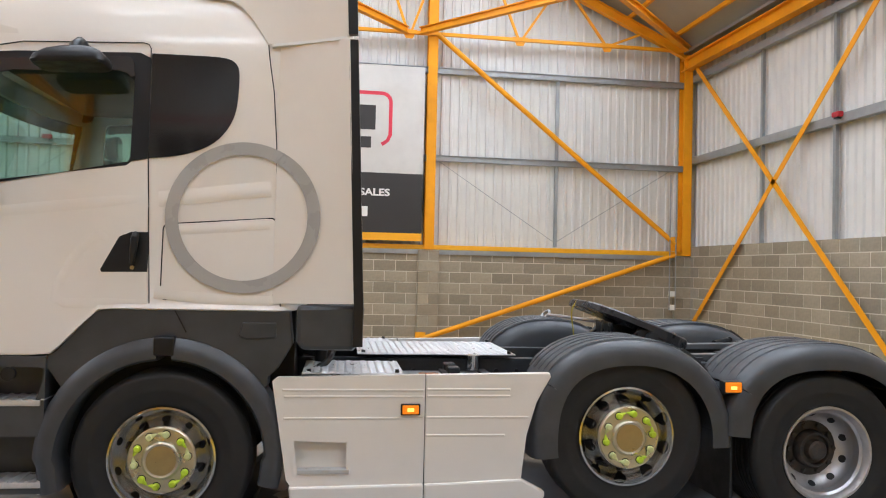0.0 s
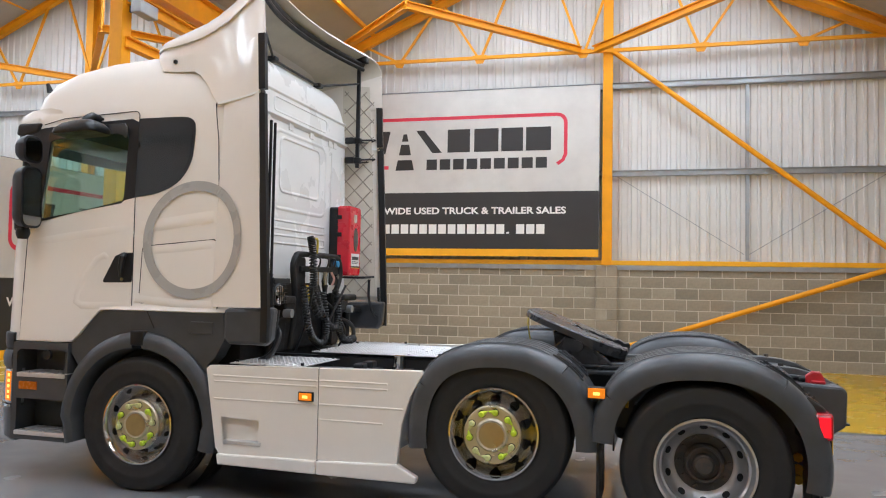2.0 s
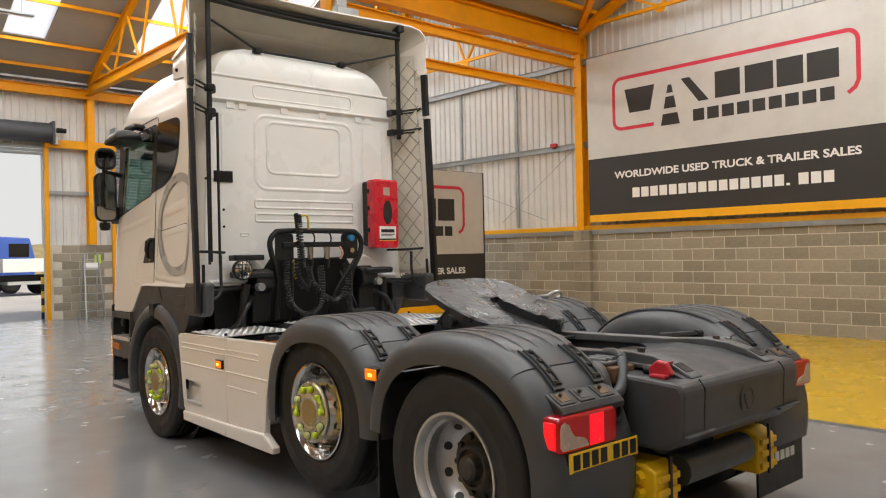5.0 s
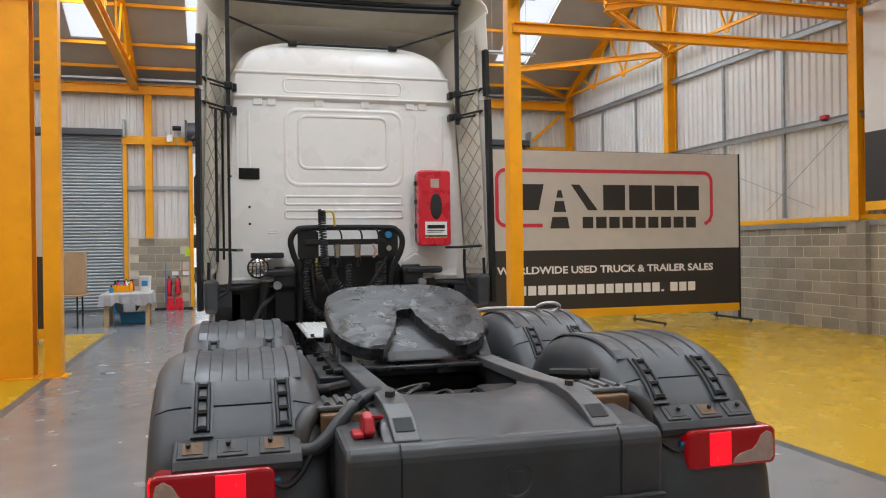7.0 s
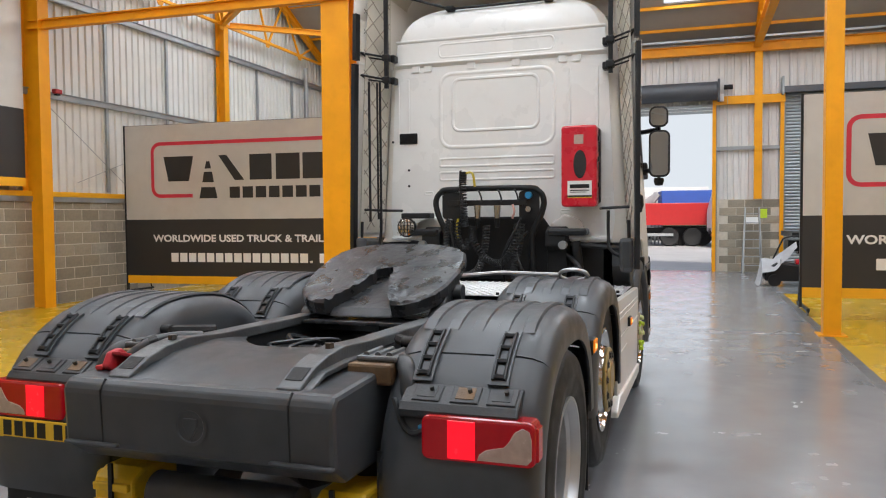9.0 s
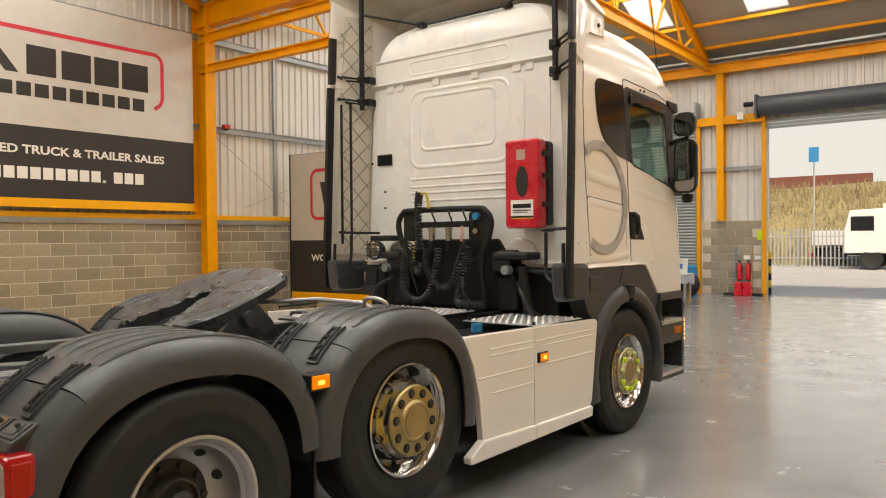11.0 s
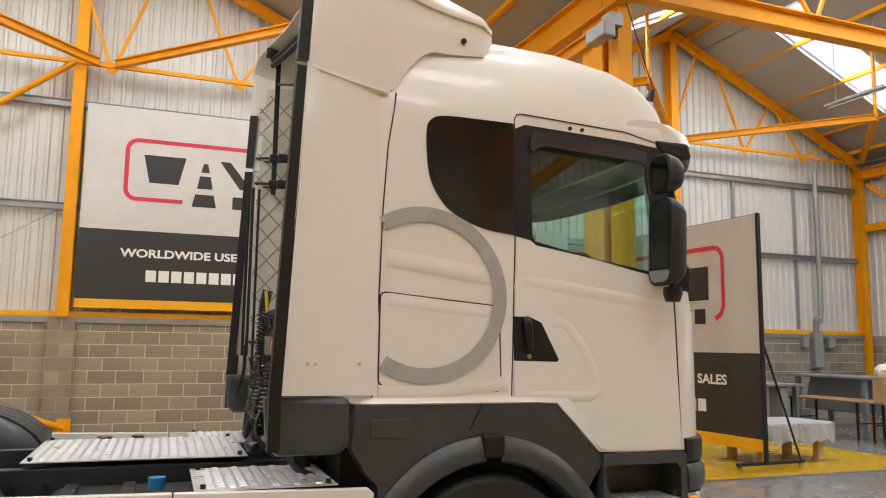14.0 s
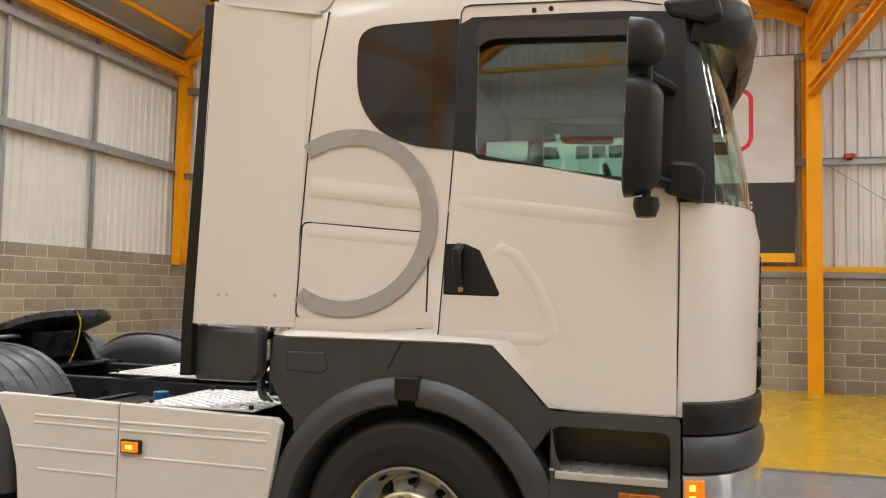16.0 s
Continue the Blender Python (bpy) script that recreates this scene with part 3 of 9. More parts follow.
for z in (4.26, 6.1):
    g = steel("girt_east", "grey galvanised steel cladding rail", "cladding rail", "cladding rails")
    part("rail", boxm(XF - 0.02, XF + 0.1, YM, YP, z - 0.09, z + 0.06), M_GALV, g)
for y in (-7.5, -5.4, -1.0, 1.0, 5.38, 7.5):
    g = steel("mullion_east", "grey galvanised steel upright behind the rails", "cladding upright", "cladding uprights")
    part("upright", boxm(XF + 0.02, XF + 0.08, y - 0.035, y + 0.035, 2.3, 6.63), M_GALV, g)
for s in (1,):
    for (ya, za), (yb, zb) in (((10.18, 6.53), (3.45, 0.05)), ((3.45, 6.63), (10.18, 0.4))):
        g = steel("brace_east", "slanting flat orange steel cross brace", "steel brace", "wall braces")
        part("bar", beam(bmesh.new(), (XF - 0.08, ya * s - (0.1 if s < 0 else 0), za), (XF - 0.08, yb * s, zb), 0.012, 0.11), M_ORANGE, g)
for y in (-3.4, 3.4):
    column(XF - 0.12, y, 0, ZE - 0.2, turn=True)

# eaves beams on the end walls, valley girder
for x in (XE + 0.14, XF - 0.14):
    g = steel("eaves_beam", "deep orange steel beam under the roof edge", "steel beam", "eaves beams")
    part("beam", ibeam(bmesh.new(), (x, YM, 6.4), (x, YP, 6.4), 0.2, 0.27), M_ORANGE, g)
    part("gutter", boxm(x - 0.12, x + 0.2, YM, YP, 6.63, 6.69), M_GALV, g)
g = steel("valley_girder", "deep orange steel valley girder across the hall", "steel beam")
part("beam", ibeam(bmesh.new(), (XV, YM, 6.37), (XV, YP, 6.37), 0.22, 0.46), M_ORANGE, g)
for s in (-1, 1):
    g = steel("tie_beam", "orange steel tie beam between post and wall column", "steel beam", "tie beams")
    part("beam", ibeam(bmesh.new(), (XV + 0.02, s * 3.45, 5.22), (XV + 0.02, s * 10.05, 5.26), 0.14, 0.17), M_ORANGE, g)
    g = steel("tie_beam", "orange steel tie beam between post and wall column", "steel beam", "tie beams")
    part("beam", ibeam(bmesh.new(), (XV + 0.02, s * 3.45, 5.9), (XV + 0.02, s * 10.05, 5.9), 0.14, 0.2), M_ORANGE, g)


# roof trusses over the posts and along the gables
def truss(y, heavy):
    for a, b in ((XE, XV), (XV, XF)):
        g = steel("roof_truss", "orange steel roof truss with angle webs", "roof truss", "roof trusses")
        m = (a + b) / 2
        top = roof_z(m) - 0.18
        za = roof_z(a) - 0.18
        for nm, p, q in (("rafter", (a + 0.1, y, za), (m, y, top)), ("rafter", (m, y, top), (b - 0.1, y, za))):
            part(nm, ibeam(bmesh.new(), p, q, 0.14, 0.2), M_ORANGE, g)
        if heavy:
            part("bottom_chord", ibeam(bmesh.new(), (a + 0.1, y, 6.53), (b - 0.1, y, 6.53), 0.2, 0.3), M_ORANGE, g)
        else:
            part("bottom_chord", beam(bmesh.new(), (a + 0.1, y, 6.7), (b - 0.1, y, 6.7), 0.07, 0.07), M_ORANGE, g)
        zb = 6.63 if heavy else 6.7
        for x0 in (a + 0.35, a + 2.2, a + 4.08, a + 6.36, a + 8.78, a + 10.76, b - 0.35):
            for dx in (-0.85, 0.85):
                x1 = min(max(x0 + dx, a + 0.3), b - 0.3)
                zt = roof_z(x1) - 0.25
                if zt - zb > 0.25:
                    part("web", beam(bmesh.new(), (x0 + 0.04 * dx, y, zb), (x1, y, zt), 0.05, 0.05), M_ORANGE, g)
            if not heavy:
                part("gusset", prism(bmesh.new(), [(x0 - 0.17, zb + 0.06), (x0 + 0.17, zb + 0.06), (x0 + 0.07, zb - 0.13), (x0 - 0.07, zb - 0.13)], y - 0.01, y + 0.01), M_ORANGE, g)


for y in (-3.4, 3.4):
    truss(y, True)
for y in (YM + 0.16, YP - 0.16):
    truss(y, False)
# purlins
for a, b in ((XE, XV), (XV, XF)):
    L = b - a
    for f in (0.045, 0.12, 0.235, 0.35, 0.47, 0.53, 0.65, 0.765, 0.88, 0.955):
        x = a + L * f
        g = steel("purlin", "orange steel purlin under the roof lining", "purlin", "purlins")
        part("bar", boxm(x - 0.035, x + 0.035, YM, YP, roof_z(x) - 0.1, roof_z(x) - 0.015), M_ORANGE, g)
# flat bracing girders beside the gables
for s, yw in ((1, YP - 0.2), (-1, YM + 0.2)):
    for a, b, c in ((XE, -12.8, R1), (R1, -6.9, XV), (XV, -0.4, 2.65), (2.65, 5.7, XF)):
        for p, q in (((a + 0.15, yw), (b, s * 6.8)), ((b, s * 6.8), (c - 0.15, yw))):
            g = steel("wind_brace", "flat orange steel channel bracing the gable", "steel brace", "wind braces")
            part("bar", ibeam(bmesh.new(), (*p, 6.73), (*q, 6.73), 0.12, 0.15), M_ORANGE, g)
        g = steel("strut", "slim orange hanger from roof to bracing", "steel strut", "struts")
        part("bar", beam(bmesh.new(), (b, s * 6.8, 6.73), (b, s * 6.8, roof_z(b) - 0.05), 0.05, 0.05), M_ORANGE, g)
    # west corner: trimmer and short brace
    g = steel("trimmer", "orange steel trimmer rail over the shutter", "steel rail", "door trimmers")
    part("rail", boxm(XE + 0.0, XE + 0.14, min(west_y(s, SH1), yw), max(west_y(s, SH1), yw), 4.85, 5.05), M_ORANGE, g)
    g = steel("brace_west", "short slanting orange corner brace", "steel brace")
    part("bar", beam(bmesh.new(), (XE + 0.1, west_y(s, SH1 + 0.05), 5.08), (XE + 0.1, yw - s * 0.1, 6.12), 0.07, 0.09), M_ORANGE, g)
    g = steel("trimmer", "orange steel trimmer rail beside the doorway", "steel rail", "door trimmers")
    part("rail", boxm(XE + 0.0, XE + 0.15, min(west_y(s, DW), west_y(s, SH0)), max(west_y(s, DW), west_y(s, SH0)), 4.82, 5.05), M_ORANGE, g)
    for yj in (west_y(s, DW + 0.05), west_y(s, SH0 - 0.07)):
        g = steel("door_jamb", "orange steel door jamb", "door jamb", "door jambs")
        part("jamb", boxm(XE + 0.0, XE + 0.1, yj - 0.05, yj + 0.05, 0, 4.82), M_ORANGE, g)
    g = steel("girt_west", "grey galvanised steel cladding rail", "cladding rail", "cladding rails")
    part("rail", boxm(XE - 0.03, XE + 0.02, min(west_y(s, DW + 0.1), west_y(s, SH0 - 0.12)), max(west_y(s, DW + 0.1), west_y(s, SH0 - 0.12)), 3.52, 3.62), M_GALV, g)

# roller shutters
for s in (-1, 1):
    d = thing("door_shutter", "closed grey steel roller shutter with ribbed slats", "roller shutter", "closed shutters", "structure")
    y0, y1 = sorted((west_y(s, SH0), west_y(s, SH1)))
    z = 0.0
    slat_mesh = None
    while z < 5.05:
        if slat_mesh is None:
            o = part("slat", prism(bmesh.new(), [(-0.03, 0.0), (0.0, 0.004), (0.018, 0.035), (0.018, 0.055), (0.0, 0.086), (-0.03, 0.09)], y0 + 0.03, y1 - 0.03, "y"), M_SHUT, d)
            slat_mesh = o.data
        else:
            o = new("slat", slat_mesh)
            o.parent = d
        o.location = (XE - 0.03, 0, z)
        z += 0.0925
    part("bottom_rail", boxm(XE - 0.06, XE + 0.0, y0 + 0.03, y1 - 0.03, 0, 0.07), M_COIL, d)
    part("guide", boxm(XE - 0.08, XE + 0.03, y0 - 0.06, y0 + 0.03, 0, 5.1), M_SHUT, d)
    part("guide", boxm(XE - 0.08, XE + 0.03, y1 - 0.03, y1 + 0.06, 0, 5.1), M_SHUT, d)
    part("coil_box", boxm(XE - 0.05, XE + 0.32, y0 - 0.05, y1 + 0.05, 5.05, 5.22), M_COIL, d)
    part("end_plate", boxm(XE - 0.05, XE + 0.36, y0 - 0.1, y0 - 0.05, 5.0, 5.5), M_SHUT, d)
    part("end_plate", boxm(XE - 0.05, XE + 0.36, y1 + 0.05, y1 + 0.1, 5.0, 5.5), M_SHUT, d)
d = thing("door_rolled_up", "open doorway with its dark roller shutter wound up above", "roller shutter", "", "structure")
part("coil", tube(bmesh.new(), [(XE + 0.2, west_y(-1, DW + 0.12), DH + 0.36), (XE + 0.2, DW + 0.12, DH + 0.36)], 0.27, 24), M_COIL, d, smooth=True)
for y in (west_y(-1, DW + 0.16), DW + 0.16):
    part("end_plate", boxm(XE - 0.05, XE + 0.48, y - 0.03, y + 0.03, DH + 0.05, DH + 0.66), M_COIL, d)
    part("guide", boxm(XE - 0.1, XE + 0.0, y - 0.05 + (0.08 if y < 0 else -0.08), y + 0.05 + (0.08 if y < 0 else -0.08), 0, DH), M_SHUT, d)
for k in range(3):
    part("curtain", boxm(XE - 0.03, XE + 0.0, west_y(-1, DW), DW, DH - 0.25 + 0.09 * k, DH - 0.17 + 0.09 * k), M_SHUT, d)


# ---- banners ----
def plane_poly(bm, pts, to):
    """A flat sheet with a little thickness from an outline; to(u, v, d) lays it in the world."""
    a = [bm.verts.new(to(u, v, 0)) for u, v in pts]
    b = [bm.verts.new(to(u, v, 0.002)) for u, v in pts]
    bm.faces.new(a[::-1])
    bm.faces.new(b)
    for i in range(len(pts)):
        j = (i + 1) % len(pts)
        bm.faces.new((a[i], a[j], b[j], b[i]))


def text_mesh(body, height, to, width=None, heavy=0.0):
    """Letters in the built-in font as a flat mesh, laid out by to(u, v, d), centred on u, standing on v = 0."""
    c = bpy.data.curves.new("text", "FONT")
    c.body, c.size, c.align_x, c.resolution_u = body, 1.0, "CENTER", 3
    c.offset = heavy
    o = bpy.data.objects.new("text", c)
    scene.collection.objects.link(o)
    dg = bpy.context.evaluated_depsgraph_get()
    me = bpy.data.meshes.new_from_object(o.evaluated_get(dg))
    bpy.data.objects.remove(o)
    xs = [v.co.x for v in me.vertices]
    ys = [v.co.y for v in me.vertices]
    k = height / max(ys)
    kx = k if width is None else width / (max(xs) - min(xs))
    mid = (max(xs) + min(xs)) / 2
    bm = bmesh.new()
    bm.from_mesh(me)
    for v in bm.verts:
        v.co = Vector(to((v.co.x - mid) * kx, v.co.y * k, 0.0))
    bpy.data.meshes.remove(me)
    return bm


def banner_face(o, W, H, to, sheet_depth, v_or, v_bk, f0, f1, h0, h1, m0, m1, t0, t1, w0, w1):
    """Silver field with a broken red frame and dark blocks, black field with white lines, orange strip."""
    def field(name, u0, u1, v0, v1, m, d0=0.0, label=""):
        bm = bmesh.new()
        pts = [(u0, v0), (u1, v0), (u1, v1), (u0, v1)]
        a = [bm.verts.new(to(u, v, d0 - sheet_depth)) for u, v in pts]
        b = [bm.verts.new(to(u, v, d0)) for u, v in pts]
        bm.faces.new(a[::-1])
        bm.faces.new(b)
        for i in range(4):
            bm.faces.new((a[i], a[(i + 1) % 4], b[(i + 1) % 4], b[i]))
        return part(name, bm, m, o, label)

    v_or, v_bk = v_or * H, v_bk * H
    field("silver_field", -W / 2, W / 2, v_bk, H, M_BANGREY)
    field("black_field", -W / 2, W / 2, v_or, v_bk, M_BANBLK)
    field("orange_strip", -W / 2, W / 2, 0, v_or, M_ORSTRIPE)

    def at(u, v):
        return lambda a, b, d: to(u + a, v + b, d + 0.004)

    # broken red frame
    fx, f0, f1, t, r = 0.395 * W, f0 * H, f1 * H, 0.012 * W, 0.035 * W
    outer = [(-fx + 0.16 * W, f0)] + [p for p in arc(-fx + r, f0 + r, r, 270, 180, 6)] + arc(-fx + r, f1 - r, r, 180, 90, 6) + arc(fx - r, f1 - r, r, 90, 0, 6) + [(fx, f0 + 0.07 * H), (fx - 0.01 * W, f0 + 0.03 * H), (fx - 0.03 * W, f0 + 0.005 * H)]
    bm = bmesh.new()
    prev = None
    for i, (u, v) in enumerate(outer):
        a = Vector(outer[max(i - 1, 0)])
        b = Vector(outer[min(i + 1, len(outer) - 1)])
        n = (b - a).normalized()
        n = Vector((n.y, -n.x)) * t
        cur = (bm.verts.new(to(u, v, 0.004)), bm.verts.new(to(u + n.x, v + n.y, 0.004)))
        if prev:
            bm.faces.new((prev[0], cur[0], cur[1], prev[1]))
        prev = cur
    part("red_frame", bm, M_BANRED, o)
    # the trader's mark as plain dark blocks: five letter-sized blocks, a small cone, and a row of short ones
    h0, h1 = h0 * H, h1 * H

    def block(pts, m, name="letter_block"):
        bm = bmesh.new()
        plane_poly(bm, pts, at(0, 0))
        part(name, bm, m, o)

    for u, w in ((-0.345, 0.115), (-0.02, 0.08), (0.075, 0.085), (0.17, 0.075), (0.255, 0.085)):
        a, b = u * W, (u + w) * W
        c = 0.018 * W if u < -0.3 else 0.0
        block([(a + c, h0), (b - c, h0), (b, h1), (a, h1)], M_BANINK)
    block([(-0.135 * W, h1), (-0.105 * W, h1), (-0.04 * W, h0), (-0.075 * W, h0)], M_BANINK)
    for v0, v1, wa, wb in ((m0, m1, 0.034, 0.026), (m1 + 0.03, m1 + 0.095, 0.022, 0.015), (m1 + 0.115, m1 + 0.16, 0.012, 0.006)):
        block([(-0.175 * W - wa * W, v0 * H), (-0.175 * W + wa * W, v0 * H), (-0.175 * W + wb * W, v1 * H), (-0.175 * W - wb * W, v1 * H)], M_BANINK, "cone_block")
    for i in range(9):
        a = (-0.095 + i * 0.048) * W
        block([(a, m0 * H), (a + 0.038 * W, m0 * H), (a + 0.038 * W, m1 * H), (a, m1 * H)], M_BANINK)
    # readable line, and a bar line below it
    part("lettering", text_mesh("WORLDWIDE USED TRUCK & TRAILER SALES", (t1 - t0) * H, at(0, t0 * H), 0.785 * W, 0.03), M_BANWHITE, o, "white capital lettering")
    for i in range(19):
        a = (-0.322 + i * 0.0342) * W
        w, h = (0.010, 0.012) if i == 15 else (0.0275, w1 - w0)
        block([(a, w0 * H), (a + w * W, w0 * H), (a + w * W, (w0 + h) * H), (a, (w0 + h) * H)], M_BANWHITE, "white_block")


ON_WALL = (0.01, 0.0435, 0.3835, 0.531, 0.848, 0.627, 0.767, 0.523, 0.587, 0.2536, 0.2935, 0.1334, 0.19)
ON_BOARD = (0.04, 0.0497, 0.4056, 0.542, 0.892, 0.644, 0.799, 0.535, 0.604, 0.2663, 0.3096, 0.139, 0.195)
for nm, x0, x1, y, s in (("north", -3.52, 2.92, YP - 0.16, -1), ("south", -3.52, 2.92, YM + 0.16, 1)):
    o = thing("wall_banner", "large printed banner in silver and black stretched on the cladding", "banner", "wall banners")
    cx = (x0 + x1) / 2
    for bx in (-2.9, -0.9, 1.1, 2.9):
        part("fixing_batten", boxm(cx + bx - 0.03, cx + bx + 0.03, min(y - s * 0.012, y - s * 0.19), max(y - s * 0.012, y - s * 0.19), 4.0, 4.14), M_GALV, o)
    if s < 0:
        banner_face(o, x1 - x0, 3.70, lambda u, v, d, cx=cx, y=y: (cx + u, y - d, 2.265 + v), *ON_WALL)
    else:
        banner_face(o, x1 - x0, 3.70, lambda u, v, d, cx=cx, y=y: (cx - u, y + d, 2.265 + v), *ON_WALL)
for xb, cy, turn, W, H in ((-6.36, 6.52, 0.0, 6.24, 3.343), (-6.36, -6.91, 2.4, 6.32, 3.40)):
    o = thing("display_board", "tall freestanding silver and black banner board on castors", "banner board", "display boards")
    banner_face(o, W, H, lambda u, v, d: (d, u, 0.262 + v), *ON_BOARD)
    for y in (-W / 2, W / 2):
        part("edge_tube", boxm(-0.05, 0.005, y - 0.02, y + 0.02, 0.1, H + 0.277), M_BLACK, o)
    part("top_tube", boxm(-0.05, -0.01, -W / 2 + 0.02, W / 2 - 0.02, H + 0.235, H + 0.27), M_BLACK, o)
    for y in (-W / 2 + 0.06, -1.0, 1.0, W / 2 - 0.06):
        part("strut", tube(bmesh.new(), [(-0.06, y, 1.9), (-0.75, y, 0.12)], 0.016, 6), M_BLACK, o)
        part("foot", boxm(-0.8, 0.45, y - 0.025, y + 0.025, 0.08, 0.12), M_BLACK, o)
        for xx in (-0.75, 0.4):
            bm = lathe(bmesh.new(), [(0.0, -0.015), (0.04, -0.015), (0.04, 0.015), (0.0, 0.015)], 12, (xx, y, 0.04))
            castor = part("castor", bm, M_CHROME, o)
            part("castor_fork", boxm(xx - 0.012, xx + 0.012, y - 0.022, y + 0.022, 0.045, 0.082), M_GALV, castor)
    o.matrix_basis = pose(xb, cy, 0, 0, 0, turn)


# ---- the tractor unit ----
# built about its front axle: x runs back, the near side is -y
TRUCK_POSE = pose(0, 0.02, 0, 0, 0, -1.3)
truck = thing("tractor_unit", "cream white six-wheel articulated lorry tractor unit with sleeper cab", "lorry")


def lerp_table(tab, v):
    for (a, p), (b, q) in zip(tab, tab[1:]):
        if v <= b:
            return p + (q - p) * max(0.0, (v - a)) / (b - a)
    return tab[-1][1]


def sw(z):
    """Half width of the cab side at height z."""
    return 1.165 - (z - 1.4) * 0.062


FRONT = ((1.1, -1.56), (1.9, -1.585), (2.0, -1.565), (2.3, -1.53), (2.95, -1.37), (3.08, -1.355), (3.18, -1.32), (3.3, -1.23), (3.4, -1.05), (3.48, -0.76), (3.54, -0.42), (3.59, -0.08), (3.62, 0.15))
WIDE = ((3.0, 0.0), (3.1, 0.012), (3.2, 0.03), (3.3, 0.055), (3.4, 0.10), (3.48, 0.165), (3.54, 0.26), (3.59, 0.42), (3.62, 0.62))
BACK = ((3.25, 0.76), (3.35, 0.755), (3.45, 0.735), (3.52, 0.70), (3.58, 0.62), (3.62, 0.5))


def cab_low(x):
    if x > -0.36:
        return 1.405
    if x < -0.68:
        return 1.125
    t = (x + 0.36) / -0.32
    return 1.405 - 0.28 * (t * t * (3 - 2 * t))


def cab_ring(z):
    xf, w, xr = lerp_table(FRONT, z), sw(z) - lerp_table(WIDE, z), lerp_table(BACK, z)
    a = 0.40 if z < 2 else max(0.2, 0.40 - 0.2 * (z - 2))
    b = 0.6 * w
    half = [(xr, 0.0), (xr, 0.5 * w), (xr, w - 0.12)]
    half += [(xr - 0.12 + 0.12 * math.cos(t), w - 0.12 + 0.12 * math.sin(t)) for t in (0.4, 0.8, 1.2)]
    half += [(xr - 0.12 + (xf + a - xr + 0.12) * i / 14, w) for i in range(15)]
    half += [(xf + a - a * math.sin(t), w - b + b * math.cos(t)) for t in (0.2, 0.45, 0.7, 0.95, 1.2, 1.4)]
    half += [(xf, w - b), (xf - 0.02, (w - b) * 0.5), (xf - 0.025, 0.0)]
    return half + [(x, -y) for x, y in half[-2:0:-1]]


def solid(ob_bm, thick, cutters):
    """A skin given a thickness, with holes cut through it, as a plain mesh."""
    me = bpy.data.meshes.new("skin")
    bmesh.ops.recalc_face_normals(ob_bm, faces=ob_bm.faces)
    ob_bm.to_mesh(me)
    ob_bm.free()
    o = bpy.data.objects.new("skin", me)
    scene.collection.objects.link(o)
    md = o.modifiers.new("s", "SOLIDIFY")
    md.thickness, md.offset = thick, -1
    extra = []
    for c in cutters:
        cm = bpy.data.meshes.new("cut")
        bmesh.ops.recalc_face_normals(c, faces=c.faces)
        c.to_mesh(cm)
        c.free()
        co = bpy.data.objects.new("cut", cm)
        scene.collection.objects.link(co)
        b = o.modifiers.new("b", "BOOLEAN")
        b.object, b.operation, b.solver = co, "DIFFERENCE", "EXACT"
        extra.append(co)
    dg = bpy.context.evaluated_depsgraph_get()
    dg.update()
    out = bpy.data.meshes.new_from_object(o.evaluated_get(dg))
    for e in [o] + extra:
        d = e.data
        bpy.data.objects.remove(e)
        bpy.data.meshes.remove(d)
    bm = bmesh.new()
    bm.from_mesh(out)
    bpy.data.meshes.remove(out)
    return bm


levels = (1.1, 1.44, 1.9, 2.0, 2.3, 2.62, 2.95, 3.02, 3.08, 3.13, 3.18, 3.24, 3.3, 3.35, 3.4, 3.44, 3.48, 3.51, 3.54, 3.57, 3.59, 3.605, 3.62)
bm = bmesh.new()
rings = []
for k, z in enumerate(levels):
    rings.append([bm.verts.new((x, y, cab_low(x) if k == 0 else z)) for x, y in cab_ring(z)])
for A, B in zip(rings, rings[1:]):
    for i in range(len(A)):
        j = (i + 1) % len(A)
        bm.faces.new((A[i], A[j], B[j], B[i]))
bm.faces.new(rings[-1])
WIN = [(-1.07, 2.135), (-0.255, 2.26), (-0.25, 2.865), (-0.265, 2.89), (-0.30, 2.90), (-0.96, 2.865), (-1.0, 2.855), (-1.02, 2.82)]
cut1 = prism(bmesh.new(), WIN, -1.5, 0.0)
cut3 = prism(bmesh.new(), [(x - 0.02, z) for x, z in WIN], 0.01, 1.5)
cut2 = boxm(-2.0, -1.2, -1.045, 1.045, 2.04, 2.84)
cab = part("cab_body", solid(bm, 0.035, [cut1, cut2, cut3]), M_CAB, truck, "cream white painted steel sleeper cab", smooth=True)


def on_side(s, lift):
    """Lays (x, z, d) on the cab side s, d out from it."""
    return lambda x, z, d=0.0: (x - (0.02 if s > 0 else 0.0), s * (sw(z) + lift + d), z)


def side_panel(name, pts, s, lift, thick, m, parent, label="", bevel=0.0, flat=True):
    bm = bmesh.new()
    f = on_side(s, lift)
    a = [bm.verts.new(f(x, z, -thick)) for x, z in pts]
    b = [bm.verts.new(f(x, z, 0)) for x, z in pts]
    bm.faces.new(a)
    bm.faces.new(b[::-1])
    for i in range(len(pts)):
        j = (i + 1) % len(pts)
        bm.faces.new((a[i], a[j], b[j], b[i]))
    return part(name, bm, m, parent, label, bevel=bevel)


